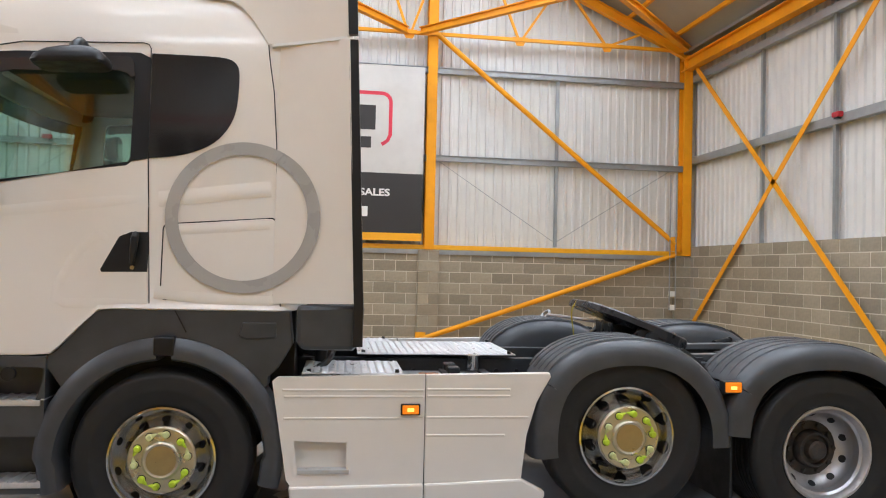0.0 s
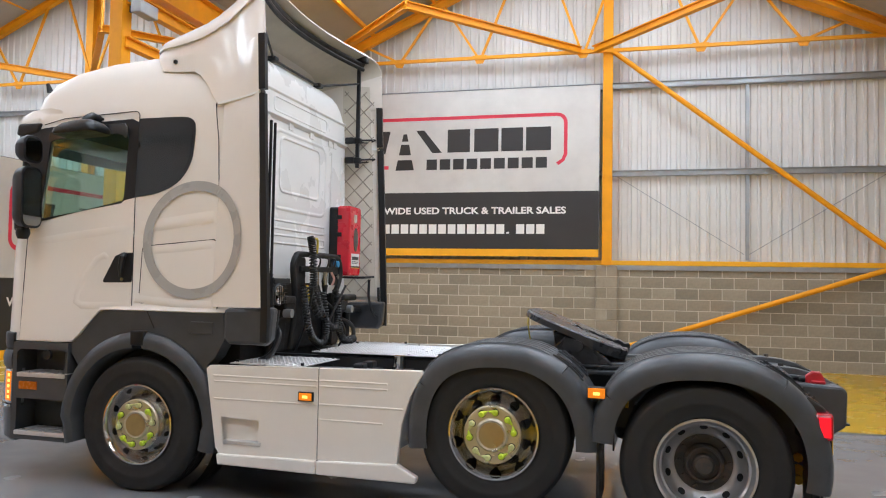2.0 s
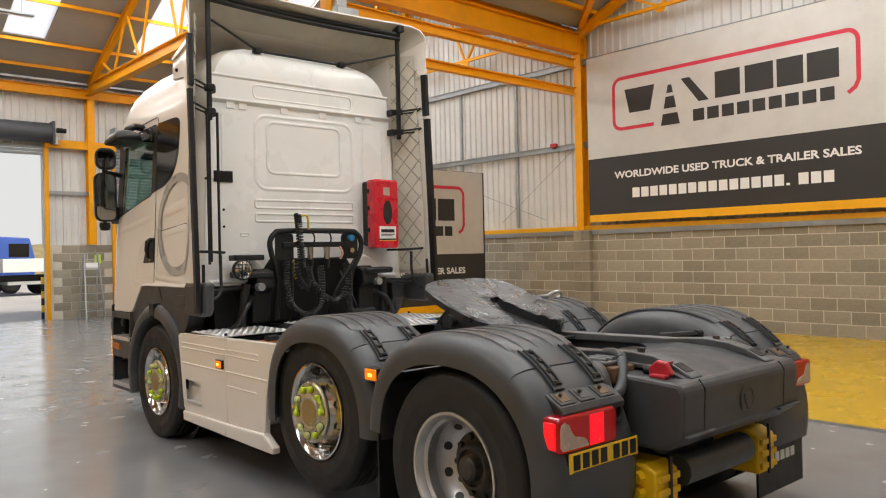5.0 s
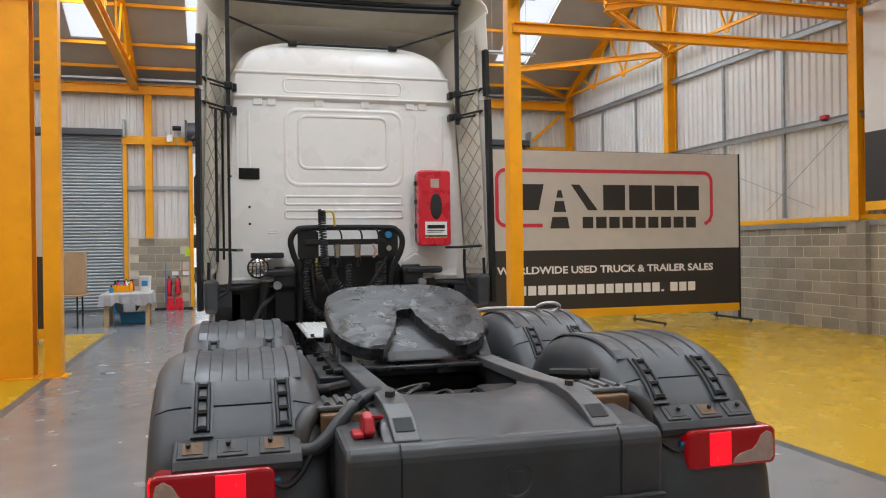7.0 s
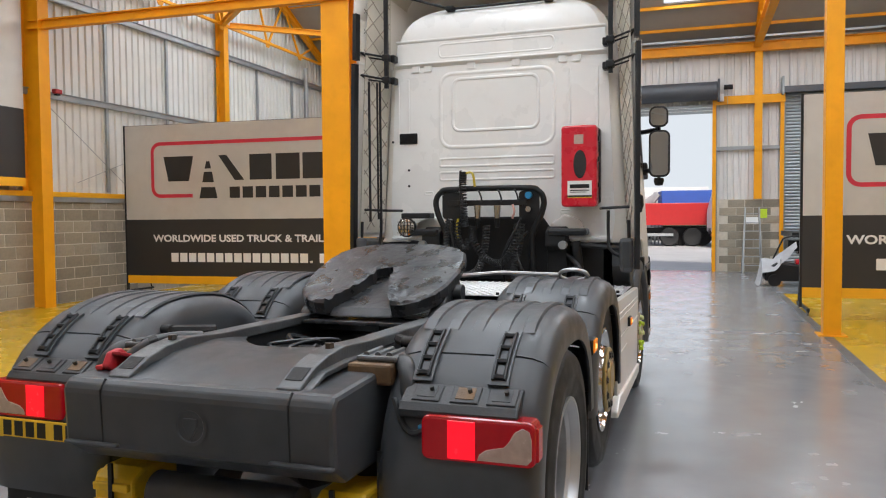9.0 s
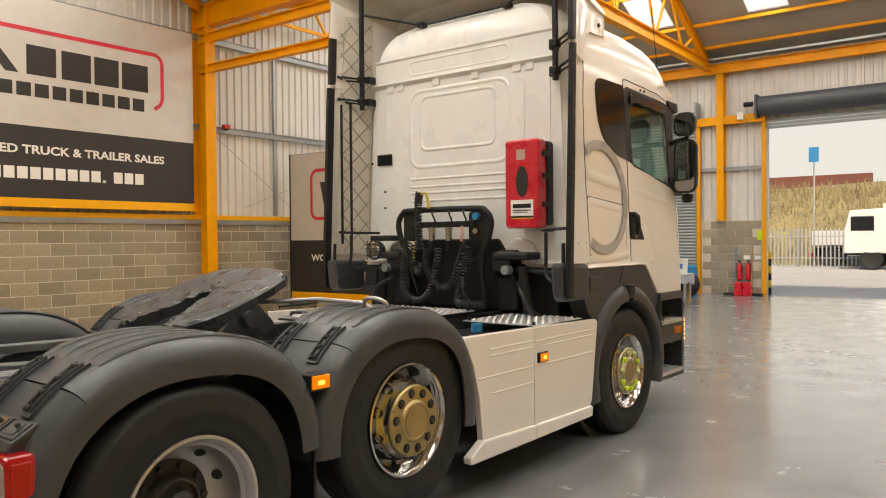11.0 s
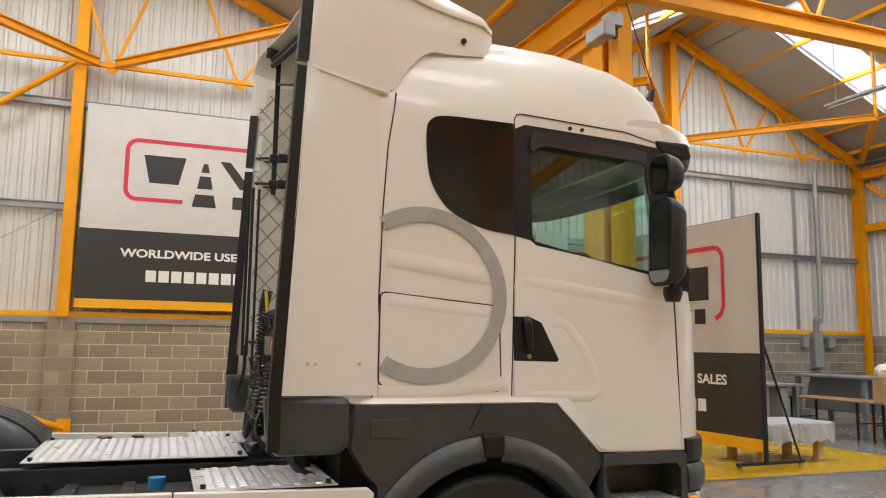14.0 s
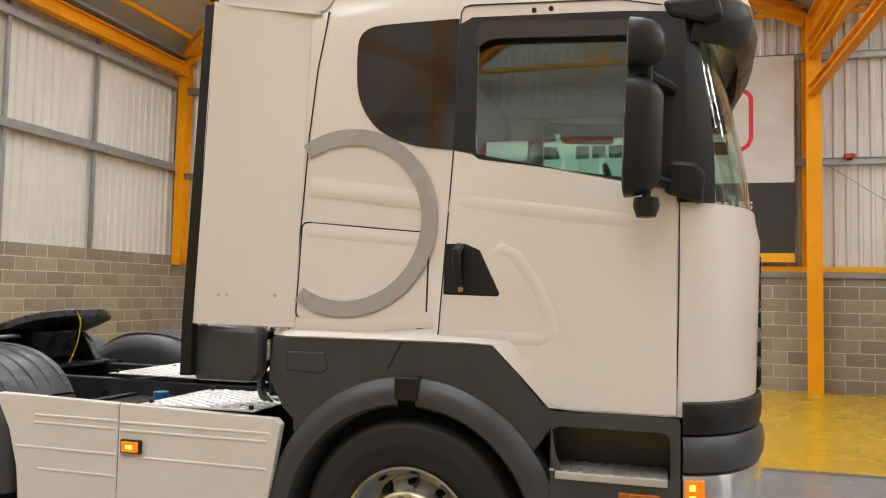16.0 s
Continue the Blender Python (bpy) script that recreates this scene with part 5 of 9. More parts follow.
# side fairings behind the cab
for s in (-1, 1):
    def fair_y(x, z):
        k = max(0.0, (x - 0.62) / 0.45)
        return s * (sw(min(z, 3.06)) + 0.004 + (1.275 - sw(min(z, 3.06))) * k)
    bm = bmesh.new()
    xs = [0.61, 0.72, 0.83, 0.96, 1.105]
    zs = [1.445, 1.9, 2.4, 2.8, 3.055]
    grid = [[bm.verts.new((x - (0.07 * (z - 1.45) / 1.6 if i == 4 else 0), fair_y(x, z), z + 0.02 * (x - 0.6))) for z in zs] for i, x in enumerate(xs)]
    for A, B in zip(grid, grid[1:]):
        for j in range(len(zs) - 1):
            bm.faces.new((A[j], B[j], B[j + 1], A[j + 1]))
    fairing = part("side_fairing", solid(bm, 0.006, []), M_CAB, truck, "cream side air fairing with black rubber edge", smooth=True)
    groove("fairing_gap", [(0.66, 1.42), (0.64, 1.7), (0.622, 2.0), (0.607, 2.4), (0.58, 2.75), (0.548, 2.95), (0.536, 3.05)], s, 0.003, 0.007, M_BLACK, fairing)
    bm = bmesh.new()
    prev = None
    for z in (1.20, 1.45, 1.8, 2.4, 3.05):
        x = 1.07 - 0.07 * (max(z, 1.45) - 1.45) / 1.6
        y = abs(fair_y(1.07, z))
        row = [bm.verts.new((xx, s * yy, z)) for xx, yy in ((x + 0.03, y + 0.012), (x + 0.086, y + 0.016), (x + 0.09, y - 0.022), (x + 0.03, y - 0.035))]
        if prev:
            for k in range(4):
                bm.faces.new((prev[k], prev[(k + 1) % 4], row[(k + 1) % 4], row[k]))
        else:
            bm.faces.new(row)
        prev = row
    bm.faces.new(prev[::-1])
    part("rubber_edge", bm, M_BLACK, fairing, "black rubber edge strip")
    bm = bmesh.new()
    for e, z in ((0, 3.085), (1, 3.30), (2, 3.51)):
        x, y = 1.0 - 0.04375 * (z - 3.05), 1.268
        row = [bm.verts.new((xx, s * yy, z)) for xx, yy in ((x + 0.03, y + 0.012), (x + 0.086, y + 0.016), (x + 0.09, y - 0.022), (x + 0.03, y - 0.035))]
        if e:
            for k in range(4):
                bm.faces.new((prev[k], prev[(k + 1) % 4], row[(k + 1) % 4], row[k]))
        else:
            bm.faces.new(row)
        prev = row
    bm.faces.new(prev[::-1])
    part("rubber_edge", bm, M_BLACK, fairing, "black rubber edge strip")
    # quilted lining inside
    bm = bmesh.new()
    prev = None
    for z in (1.50, 2.0, 2.5, 3.0, 3.3, 3.55, 3.72):
        row = [bm.verts.new((x, fair_y(x, z) - s * (0.03 + (0.02 * (z - 3.0) if z > 3 else 0)), z)) for x in (0.70, 0.82, 0.94, 1.05 - 0.07 * (z - 1.45) / 1.6)]
        if prev:
            for k in range(3):
                bm.faces.new((prev[k], prev[k + 1], row[k + 1], row[k]))
        prev = row
    lining = part("quilted_lining", solid(bm, 0.008, []), M_QUILT, fairing, "cream quilted lining inside the fairing")
    x_lo, x_hi, z_lo, z_hi = 0.72, 1.0, 1.52, 3.68
    for sg in (1, -1):
        k = z_lo - 0.5
        while k < z_hi:
            pts = []
            for i in range(9):
                x = x_lo + (x_hi - x_lo) * i / 8
                z = k + sg * (x - x_lo) * 1.15 + (0.42 if sg < 0 else 0)
                if z_lo < z < z_hi:
                    pts.append((x, fair_y(x, z) - s * (0.039 + (0.02 * (z - 3.0) if z > 3 else 0)), z))
            if len(pts) > 1:
                part("quilt_seam", tube(bmesh.new(), pts, 0.0055, 4), M_BEIGE, lining)
            k += 0.185
    # rivets near the foot
    if s > 0:
        for x in (0.94, 0.98, 0.71):
            part("rivet", tube(bmesh.new(), [(x, fair_y(x, 1.60), 1.60), (x, fair_y(x, 1.60) + s * 0.006, 1.60)], 0.009, 8), M_RIVET, fairing)

# roof air deflector: side walls that go on from the fairings, under a hollow-backed cap
# rows of x, foot z, cap edge z, crown z, half width at the foot, half width at the cap edge
DEF = ((-0.10, 3.46, 3.535, 3.60, 0.93, 0.915), (-0.03, 3.36, 3.56, 3.66, 0.975, 0.96), (0.15, 3.342, 3.585, 3.73, 0.99, 0.97), (0.29, 3.335, 3.61, 3.78, 1.005, 0.98), (0.36, 3.295, 3.625, 3.80, 1.02, 0.99), (0.43, 3.22, 3.645, 3.83, 1.04, 1.005), (0.49, 3.13, 3.66, 3.85, 1.055, 1.02), (0.535, 3.058, 3.675, 3.865, 1.066, 1.035), (0.66, 3.06, 3.71, 3.91, 1.09, 1.075), (0.80, 3.064, 3.76, 3.955, 1.155, 1.145), (0.93, 3.068, 3.81, 4.0, 1.22, 1.215), (1.03, 3.07, 3.86, 4.03, 1.27, 1.268))


def deflector_row(bm, x, zl, ze, zt, wl, we, inset=0.0, cap_only=False):
    """One section from foot to foot; the cap's middle is drawn forward towards the rear."""
    u = min(1.0, max(0.0, (x - 0.45) / 0.58))
    zw = zl + 0.547 * (ze - zl)
    wall = [(wl, zl), (wl + 0.45 * (we - wl) + 0.006, 0.5 * (zl + zw)), (wl + 0.55 * (we - wl) + 0.008, zw - 0.006), (wl + 0.58 * (we - wl) + 0.008, zw + 0.012), (we, ze - 0.012)]
    cap = [(we + 0.020, ze - 0.016), (we + 0.022, ze + 0.004), (we + 0.006, ze + 0.35 * (zt - ze)), (we - 0.04, ze + 0.68 * (zt - ze)), (we - 0.13, zt - 0.022), (we - 0.28, zt - 0.006), (we * 0.5, zt), (we * 0.22, zt + 0.004), (0.0, zt + 0.005)]
    row = []
    for i, (y, z) in enumerate(cap if cap_only else wall + cap):
        k = i if cap_only else i - 5
        back = 0.055 * u ** 6 if z > zw or cap_only else 0.0
        hollow = 0.19 * u * (1 - (y / we) ** 2) if k > 1 else 0.0
        row.append((x + back - hollow - 0.05 * max(0.0, z - 3.07) * u, max(0.0, y - inset), z - inset))
    return [bm.verts.new((p, -q, r)) for p, q, r in row] + [bm.verts.new((p, q, r)) for p, q, r in row[-2::-1]]


def skin_rows(rows, inset=0.0, cap_only=False):
    bm = bmesh.new()
    prev = None
    for d in rows:
        row = deflector_row(bm, *d, inset, cap_only)
        if prev:
            for i in range(len(row) - 1):
                bm.faces.new((prev[i], prev[i + 1], row[i + 1], row[i]))
        prev = row
    return bm


deflector = part("roof_deflector", solid(skin_rows(DEF), 0.014, []), M_CAB, truck, "cream moulded roof air deflector", smooth=True)
part("deflector_lining", skin_rows(DEF[5:], 0.022, True), M_QUILT, deflector, "beige lining under the deflector", smooth=True)
for s in (-1, 1):
    part("fixing", tube(bmesh.new(), [(0.10, s * 0.97, 3.43), (0.10, s * 0.998, 3.43)], 0.017, 12), M_BLACK, deflector)
    part("seal_strip", beam(bmesh.new(), (0.56, s * 1.068, 3.045), (0.80, s * 1.145, 3.06), 0.02, 0.018), M_WHITE, deflector)
    part("seal_strip", beam(bmesh.new(), (0.80, s * 1.145, 3.06), (1.02, s * 1.258, 3.068), 0.02, 0.018), M_WHITE, deflector)


# ---- back of the cab ----
XR = 0.76


def rear_frame(name, y0, y1, z0, z1, r, m, w=0.018, h=0.008, parent=truck):
    """A raised pressed frame on the rear wall."""
    pts = rrect(y0, y1, z0, z1, r, 5)
    tubepts = [(XR + 0.001, y, z) for y, z in pts]
    bm = bmesh.new()
    n = len(tubepts)
    rows = []
    cy, cz = (y0 + y1) / 2, (z0 + z1) / 2
    for i, (x, y, z) in enumerate(tubepts):
        d = Vector((pts[(i + 1) % n][0] - pts[i - 1][0], pts[(i + 1) % n][1] - pts[i - 1][1])).normalized()
        nx = Vector((d.y, -d.x))
        rows.append([bm.verts.new((XR + hh, y + nx.x * o, z + nx.y * o)) for o, hh in ((w, -0.002), (w * 0.35, h), (-w * 0.35, h), (-w, -0.002))])
    for i in range(n):
        A, B = rows[i], rows[(i + 1) % n]
        for k in range(3):
            bm.faces.new((A[k], A[k + 1], B[k + 1], B[k]))
    return part(name, bm, m, parent, smooth=True)


def skin_plate(name, pts, thick, m, label=""):
    """A flat plate on the rear wall from (y, z) pairs."""
    return part(name, prism(bmesh.new(), pts, XR - 0.004, XR + thick, "x"), m, truck, label, bevel=0.004)


skin_plate("rear_wall_panel", [(-1.03, 1.455), (1.03, 1.455), (1.05, 1.6), (0.99, 3.03), (-0.99, 3.03), (-1.05, 1.6)], 0.006, M_CABREAR, "white pressed steel rear wall")
skin_plate("rear_wall_panel", [(-0.985, 3.07), (0.985, 3.07), (0.965, 3.26), (-0.965, 3.26)], 0.006, M_CABREAR, "white pressed steel rear wall")
XR += 0.006
part("wall_ledge", prism(bmesh.new(), [(XR - 0.01, 3.08), (XR + 0.03, 3.072), (XR + 0.03, 3.058), (XR - 0.01, 3.025)], -0.99, 0.99), M_CABREAR, truck, bevel=0.005)
part("wall_ledge", prism(bmesh.new(), [(XR - 0.03, 3.295), (XR + 0.012, 3.29), (XR + 0.012, 3.275), (XR - 0.01, 3.25)], -0.975, 0.975), M_CABREAR, truck, bevel=0.004)
bm = bmesh.new()
prev = None
for z in (3.225, 3.28, 3.34, 3.40, 3.46, 3.51, 3.55, 3.585, 3.605):
    w = sw(z) - lerp_table(WIDE, z) - 0.07
    row = [bm.verts.new((lerp_table(BACK, z) + 0.006, y * w, z)) for y in (-1, -0.5, 0, 0.5, 1)]
    if prev:
        for k in range(4):
            bm.faces.new((prev[k], prev[k + 1], row[k + 1], row[k]))
    prev = row
part("rolled_roof_edge", bm, M_CABREAR, truck, "white rolled rear edge of the roof", smooth=True)
for y in (-0.66, -0.24, 0.18, 0.60, 0.72, -0.78):
    part("ledge_bracket", boxm(XR, XR + 0.012, y - 0.04, y + 0.04, 2.985, 3.05), M_CABREAR, truck, bevel=0.006)
rear_frame("pressed_frame", -0.42, 0.38, 2.43, 2.90, 0.07, M_CABREAR)
rear_frame("pressed_frame", -0.54, 0.52, 2.28, 2.955, 0.11, M_CABREAR, 0.022, 0.007)
for z in (2.155, 2.03):
    rear_frame("pressed_frame", -0.55, 0.52, z - 0.05, z + 0.02, 0.02, M_CABREAR, 0.014, 0.006)
rear_frame("pressed_frame", -0.55, 0.52, 3.11, 3.23, 0.04, M_CABREAR, 0.012, 0.005)
for y in (-0.86, 0.66, 0.90, -0.96):
    part("pressed_rib", boxm(XR - 0.002, XR + 0.007, y - 0.012, y + 0.012, 2.35, 2.93), M_CABREAR, truck, bevel=0.005)
for y, z in ((-0.66, 1.86), (0.62, 1.86), (-0.66, 1.68), (0.62, 1.68)):
    rear_frame("pressed_frame", y - 0.04, y + 0.04, z - 0.012, z + 0.012, 0.01, M_CABREAR, 0.008, 0.004)
for y, z in ((-0.86, 2.08), (-0.86, 1.93), (-1.02, 2.35)):
    part("plug", tube(bmesh.new(), [(XR, y, z), (XR + 0.006, y, z)], 0.012, 8), M_BLACK, truck)
vent = part("air_vent", boxm(XR, XR + 0.012, -0.95, -0.77, 2.325, 2.425), M_BLACK, truck, "black louvred cab vent", bevel=0.005)
for k in range(6):
    part("louvre", boxm(XR + 0.012, XR + 0.018, -0.935, -0.785, 2.336 + k * 0.0145, 2.342 + k * 0.0145), M_MATT, vent)
# lower cut-away: dark tunnel under the cab
part("rear_valance", prism(bmesh.new(), [(-1.03, 1.46), (-0.82, 1.46), (-0.76, 1.60), (-0.62, 1.66), (-0.5, 1.58), (-0.5, 1.44), (-1.03, 1.42)], XR - 0.03, XR + 0.05, "x"), M_CABREAR, truck, bevel=0.02)
part("rear_valance", prism(bmesh.new(), [(1.03, 1.46), (0.82, 1.46), (0.76, 1.60), (0.62, 1.66), (0.5, 1.58), (0.5, 1.44), (1.03, 1.42)], XR - 0.03, XR + 0.05, "x"), M_CABREAR, truck, bevel=0.02)
part("tunnel_shield", prism(bmesh.new(), [(-0.52, 1.05), (0.52, 1.05), (0.52, 1.50), (0.42, 1.64), (-0.42, 1.64), (-0.52, 1.50)], XR - 0.4, XR + 0.012, "x"), M_MATT, truck, "black engine tunnel", bevel=0.02)
part("underbody", boxm(-1.2, 0.74, -0.95, 0.95, 0.62, 1.39), M_MATT, truck, "dark engine and underbody")
for s in (-1, 1):
    part("cab_mount", prism(bmesh.new(), [(0.74, 1.10), (0.74, 1.50), (0.86, 1.55), (0.98, 1.50), (0.98, 1.38), (0.90, 1.33), (0.88, 1.06)], min(s * 0.48, s * 0.66), max(s * 0.48, s * 0.66)), M_MATT, truck, "black cab suspension mount", bevel=0.015)
    part("mount_cover", boxm(0.80, 1.0, min(s * 0.50, s * 0.84), max(s * 0.50, s * 0.84), 1.47, 1.53), M_BLACK, truck, bevel=0.02)
    part("mount_pin", tube(bmesh.new(), [(0.96, s * 0.64, 1.39), (1.03, s * 0.64, 1.39)], 0.036, 14), M_GALV, truck, smooth=True)
    part("damper", tube(bmesh.new(), [(0.93, s * 0.74, 1.42), (0.9, s * 0.78, 1.05)], 0.04, 10), M_MATT, truck, smooth=True)
    part("air_hose", tube(bmesh.new(), smooth_path([(0.88, s * 0.66, 1.3), (0.98, s * 0.76, 1.22), (0.96, s * 0.84, 1.08), (0.85, s * 0.9, 1.0)]), 0.022, 8), M_CABLE, truck, smooth=True)
    part("cross_arm", tube(bmesh.new(), [(0.9, s * 0.66, 1.40), (0.92, s * 1.12, 1.36)], 0.022, 8), M_MATT, truck, smooth=True)
    # fairing stays
    def T(pts, r=0.014, name="fairing_stay"):
        return part(name, tube(bmesh.new(), pts, r, 8), M_BLACK, truck, smooth=True)
    yo = s * 1.21
    part("stay_post", boxm(0.872, 0.908, min(s * 1.01, s * 1.046), max(s * 1.01, s * 1.046), 2.84, 3.99), M_BLACK, truck, "black square stay post", bevel=0.004)
    for z in (2.915, 3.12):
        part("stay_bracket", boxm(0.775, 0.87, min(s * 0.955, s * 1.0), max(s * 0.955, s * 1.0), z - 0.035, z + 0.03), M_BLACK, truck, bevel=0.01)
        part("stay_clamp", boxm(0.85, 0.93, min(s * 0.99, s * 1.06), max(s * 0.99, s * 1.06), z - 0.03, z + 0.03), M_BLACK, truck, bevel=0.01)
        T([(0.90, s * 1.05, z + 0.01), (1.0, s * 1.235, z + 0.045)], 0.010)
        T([(0.86, s * 1.05, z - 0.01), (0.96, s * 1.21, z + 0.01)], 0.008)
        T([(0.955, s * 1.2, z + 0.01), (1.01, s * 1.235, z + 0.045)], 0.009)
    T([(0.89, s * 1.02, 3.72), (0.70, s * 0.46, 3.565)], 0.011)
    part("roof_block", boxm(0.655, 0.735, min(s * 0.42, s * 0.50), max(s * 0.42, s * 0.50), 3.545, 3.59), M_BLACK, truck, bevel=0.012)
    part("bar_bracket", boxm(0.86, 0.99, min(s * 0.98, s * 1.05), max(s * 0.98, s * 1.05), 3.93, 4.0), M_BLACK, truck, bevel=0.01)
    if s < 0:
        T([(1.04, s * 1.03, 1.60), (1.04, s * 1.03, 2.88)], 0.012)
        T([(1.06, s * 1.13, 1.60), (1.06, s * 1.13, 2.88)], 0.012)
        T([(0.99, s * 1.08, 1.62), (0.99, s * 1.08, 2.88)], 0.010)
    T([(0.78, s * 0.93, 1.70), (1.02, s * 0.98, 1.70), (1.03, s * 1.2, 1.71)], 0.012)
    T(smooth_path([(1.05, s * 1.03, 1.68), (1.05, s * 1.03, 1.5), (1.08, s * 1.05, 1.36), (1.1, s * 1.15, 1.3), (1.1, s * 1.2, 1.33), (1.09, s * 1.2, 1.6)]), 0.014, "hand_rail")
part("roof_rod", tube(bmesh.new(), [(0.695, -0.46, 3.565), (0.695, 0.46, 3.565)], 0.012, 8), M_BLACK, truck, smooth=True)
# ribbed black channel bowed along the hollow rear lip
bow = [(0.93 - 0.17 * (1 - (y / 1.03) ** 2), y, 3.915 + 0.035 * (1 - (y / 1.03) ** 2)) for y in [-1.03 + 2.06 * i / 24 for i in range(25)]]
chan = part("bowed_channel", tube(bmesh.new(), bow, 0.026, 8), M_BLACK, truck, "black ribbed channel bowed under the deflector lip", smooth=True)
part("channel_rib", tube(bmesh.new(), [(x + 0.004, y, z - 0.045) for x, y, z in bow], 0.022, 8), M_BLACK, chan, smooth=True)

# extinguisher box
ext = part("extinguisher_box", prism(bmesh.new(), rrect(0.625, 0.925, 1.715, 2.405, 0.03), XR + 0.09, XR + 0.225, "x"), M_RED, truck, "red plastic fire extinguisher box", bevel=0.018)
part("box_back", prism(bmesh.new(), rrect(0.635, 0.935, 1.74, 2.395, 0.03), XR + 0.0, XR + 0.092, "x"), M_BLACK, ext, "black back half of the box", bevel=0.012)
for z in (1.9, 2.12, 2.29):
    part("clasp", boxm(XR + 0.085, XR + 0.16, 0.92, 0.94, z - 0.02, z + 0.02), M_BLACK, ext, bevel=0.005)
    part("clasp", boxm(XR + 0.085, XR + 0.14, 0.61, 0.628, z - 0.02, z + 0.02), M_BLACK, ext, bevel=0.005)
oval = [(0.785 + 0.055 * math.cos(t) * (1 if abs(math.cos(t)) < 0.99 else 1), 2.075 + 0.12 * math.sin(t)) for t in [2 * math.pi * i / 28 for i in range(28)]]
part("inspection_window", prism(bmesh.new(), oval, XR + 0.22, XR + 0.229, "x"), M_DARKGLASS, ext, "dark oval inspection window", bevel=0.003)
part("pictogram", boxm(XR + 0.22, XR + 0.2265, 0.735, 0.815, 2.245, 2.325), M_CLEARLENS, ext, "small faded pictogram sticker")
lab = part("label", boxm(XR + 0.22, XR + 0.2265, 0.68, 0.885, 1.79, 1.935), M_WHITE, ext, "white label with dark bars")
for z0, z1, a, b in ((1.872, 1.905, 0.70, 0.865), (1.85, 1.858, 0.70, 0.865), (1.836, 1.842, 0.70, 0.84)):
    part("label_bar", boxm(XR + 0.2265, XR + 0.2275, a, b, z0, z1), M_BLACK, lab)
part("label_bar", boxm(XR + 0.2265, XR + 0.2275, 0.68, 0.885, 1.797, 1.812), M_BLACK, lab)
part("label_bar", boxm(XR + 0.2265, XR + 0.2275, 0.68, 0.885, 1.79, 1.796), M_YELLOW, lab)

# work lamp
wl = part("work_lamp", lathe(bmesh.new(), [(0.0, 0.0), (0.06, 0.0), (0.085, 0.05), (0.092, 0.09), (0.085, 0.1), (0.0, 0.1)], 24), M_BLACK, truck, "round black work lamp with wire guard", smooth=True)
wl.rotation_euler = (0, 0, radians(-90))
wl.location = (0.90, -0.80, 1.545)
lens = part("lamp_glass", lathe(bmesh.new(), [(0.0, 0.101), (0.078, 0.101), (0.05, 0.112), (0.0, 0.116)], 24), M_CHROME, wl, "clear lamp glass")
for k in range(4):
    part("guard_wire", tube(bmesh.new(), [(-0.08, 0.12, -0.05 + k * 0.033), (0.08, 0.12, -0.05 + k * 0.033)], 0.003, 5), M_BLACK, wl)
    part("guard_wire", tube(bmesh.new(), [(-0.05 + k * 0.033, 0.12, -0.08), (-0.05 + k * 0.033, 0.12, 0.08)], 0.003, 5), M_BLACK, wl)
part("lamp_bracket", boxm(0.84, 0.98, -0.86, -0.58, 1.625, 1.675), M_BLACK, truck, bevel=0.01)

# hose stand: hoop, rail, couplings, coiled hoses
XH = 0.965
hoop = smooth_path([(XH - 0.05, -0.44, 1.08), (XH - 0.02, -0.43, 1.45), (XH, -0.50, 1.66), (XH, -0.52, 1.78), (XH, -0.47, 1.86), (XH, -0.36, 1.885), (XH, 0.30, 1.885), (XH, 0.42, 1.86), (XH, 0.47, 1.78), (XH, 0.45, 1.66), (XH - 0.02, 0.36, 1.45), (XH - 0.05, 0.37, 1.08)], 5)
stand = part("hose_stand", tube(bmesh.new(), hoop, 0.026, 10), M_MATT, truck, "black tubular stand for the trailer hoses", smooth=True)
part("coupling_rail", boxm(XH - 0.03, XH + 0.02, -0.40, 0.32, 1.735, 1.785), M_MATT, stand, bevel=0.008)
part("side_plate", prism(bmesh.new(), rrect(-0.46, -0.28, 1.62, 1.86, 0.03), XH - 0.02, XH + 0.0, "x"), M_MATT, stand)
part("side_plate", prism(bmesh.new(), rrect(0.25, 0.43, 1.62, 1.86, 0.03), XH - 0.02, XH + 0.0, "x"), M_MATT, stand)
part("socket", tube(bmesh.new(), [(XH, 0.34, 1.82), (XH + 0.04, 0.34, 1.82)], 0.03, 14), M_BLUE, stand, "blue capped socket", smooth=True)
part("coupling", tube(bmesh.new(), [(XH, 0.34, 1.70), (XH + 0.04, 0.34, 1.70)], 0.025, 12), M_CHROME, stand, smooth=True)
for y in (-0.12, 0.06):
    part("coupling", tube(bmesh.new(), [(XH + 0.02, y, 1.735), (XH + 0.03, y, 1.60)], [0.035, 0.022], 12), M_CHROME, stand, smooth=True)
    part("coupling_plug", tube(bmesh.new(), [(XH + 0.03, y, 1.62), (XH + 0.035, y, 1.54)], [0.03, 0.016], 12), M_BLACK, stand, smooth=True)
for k, y in enumerate((-0.30, -0.13, 0.05, 0.2)):
    part("hook", tube(bmesh.new(), smooth_path([(XH, y, 1.87), (XH + 0.05, y + 0.03, 1.86), (XH + 0.04, y + 0.05, 1.80), (XH + 0.01, y + 0.04, 1.76)]), 0.008, 6), M_CABLE, stand)


def hose(pts, turns, R=0.03, r=0.0072, m=M_CABLE):
    part("coiled_hose", tube(bmesh.new(), coil(smooth_path(pts, 8), R, turns), r, 5), m, stand, "black coiled trailer hose", smooth=True)


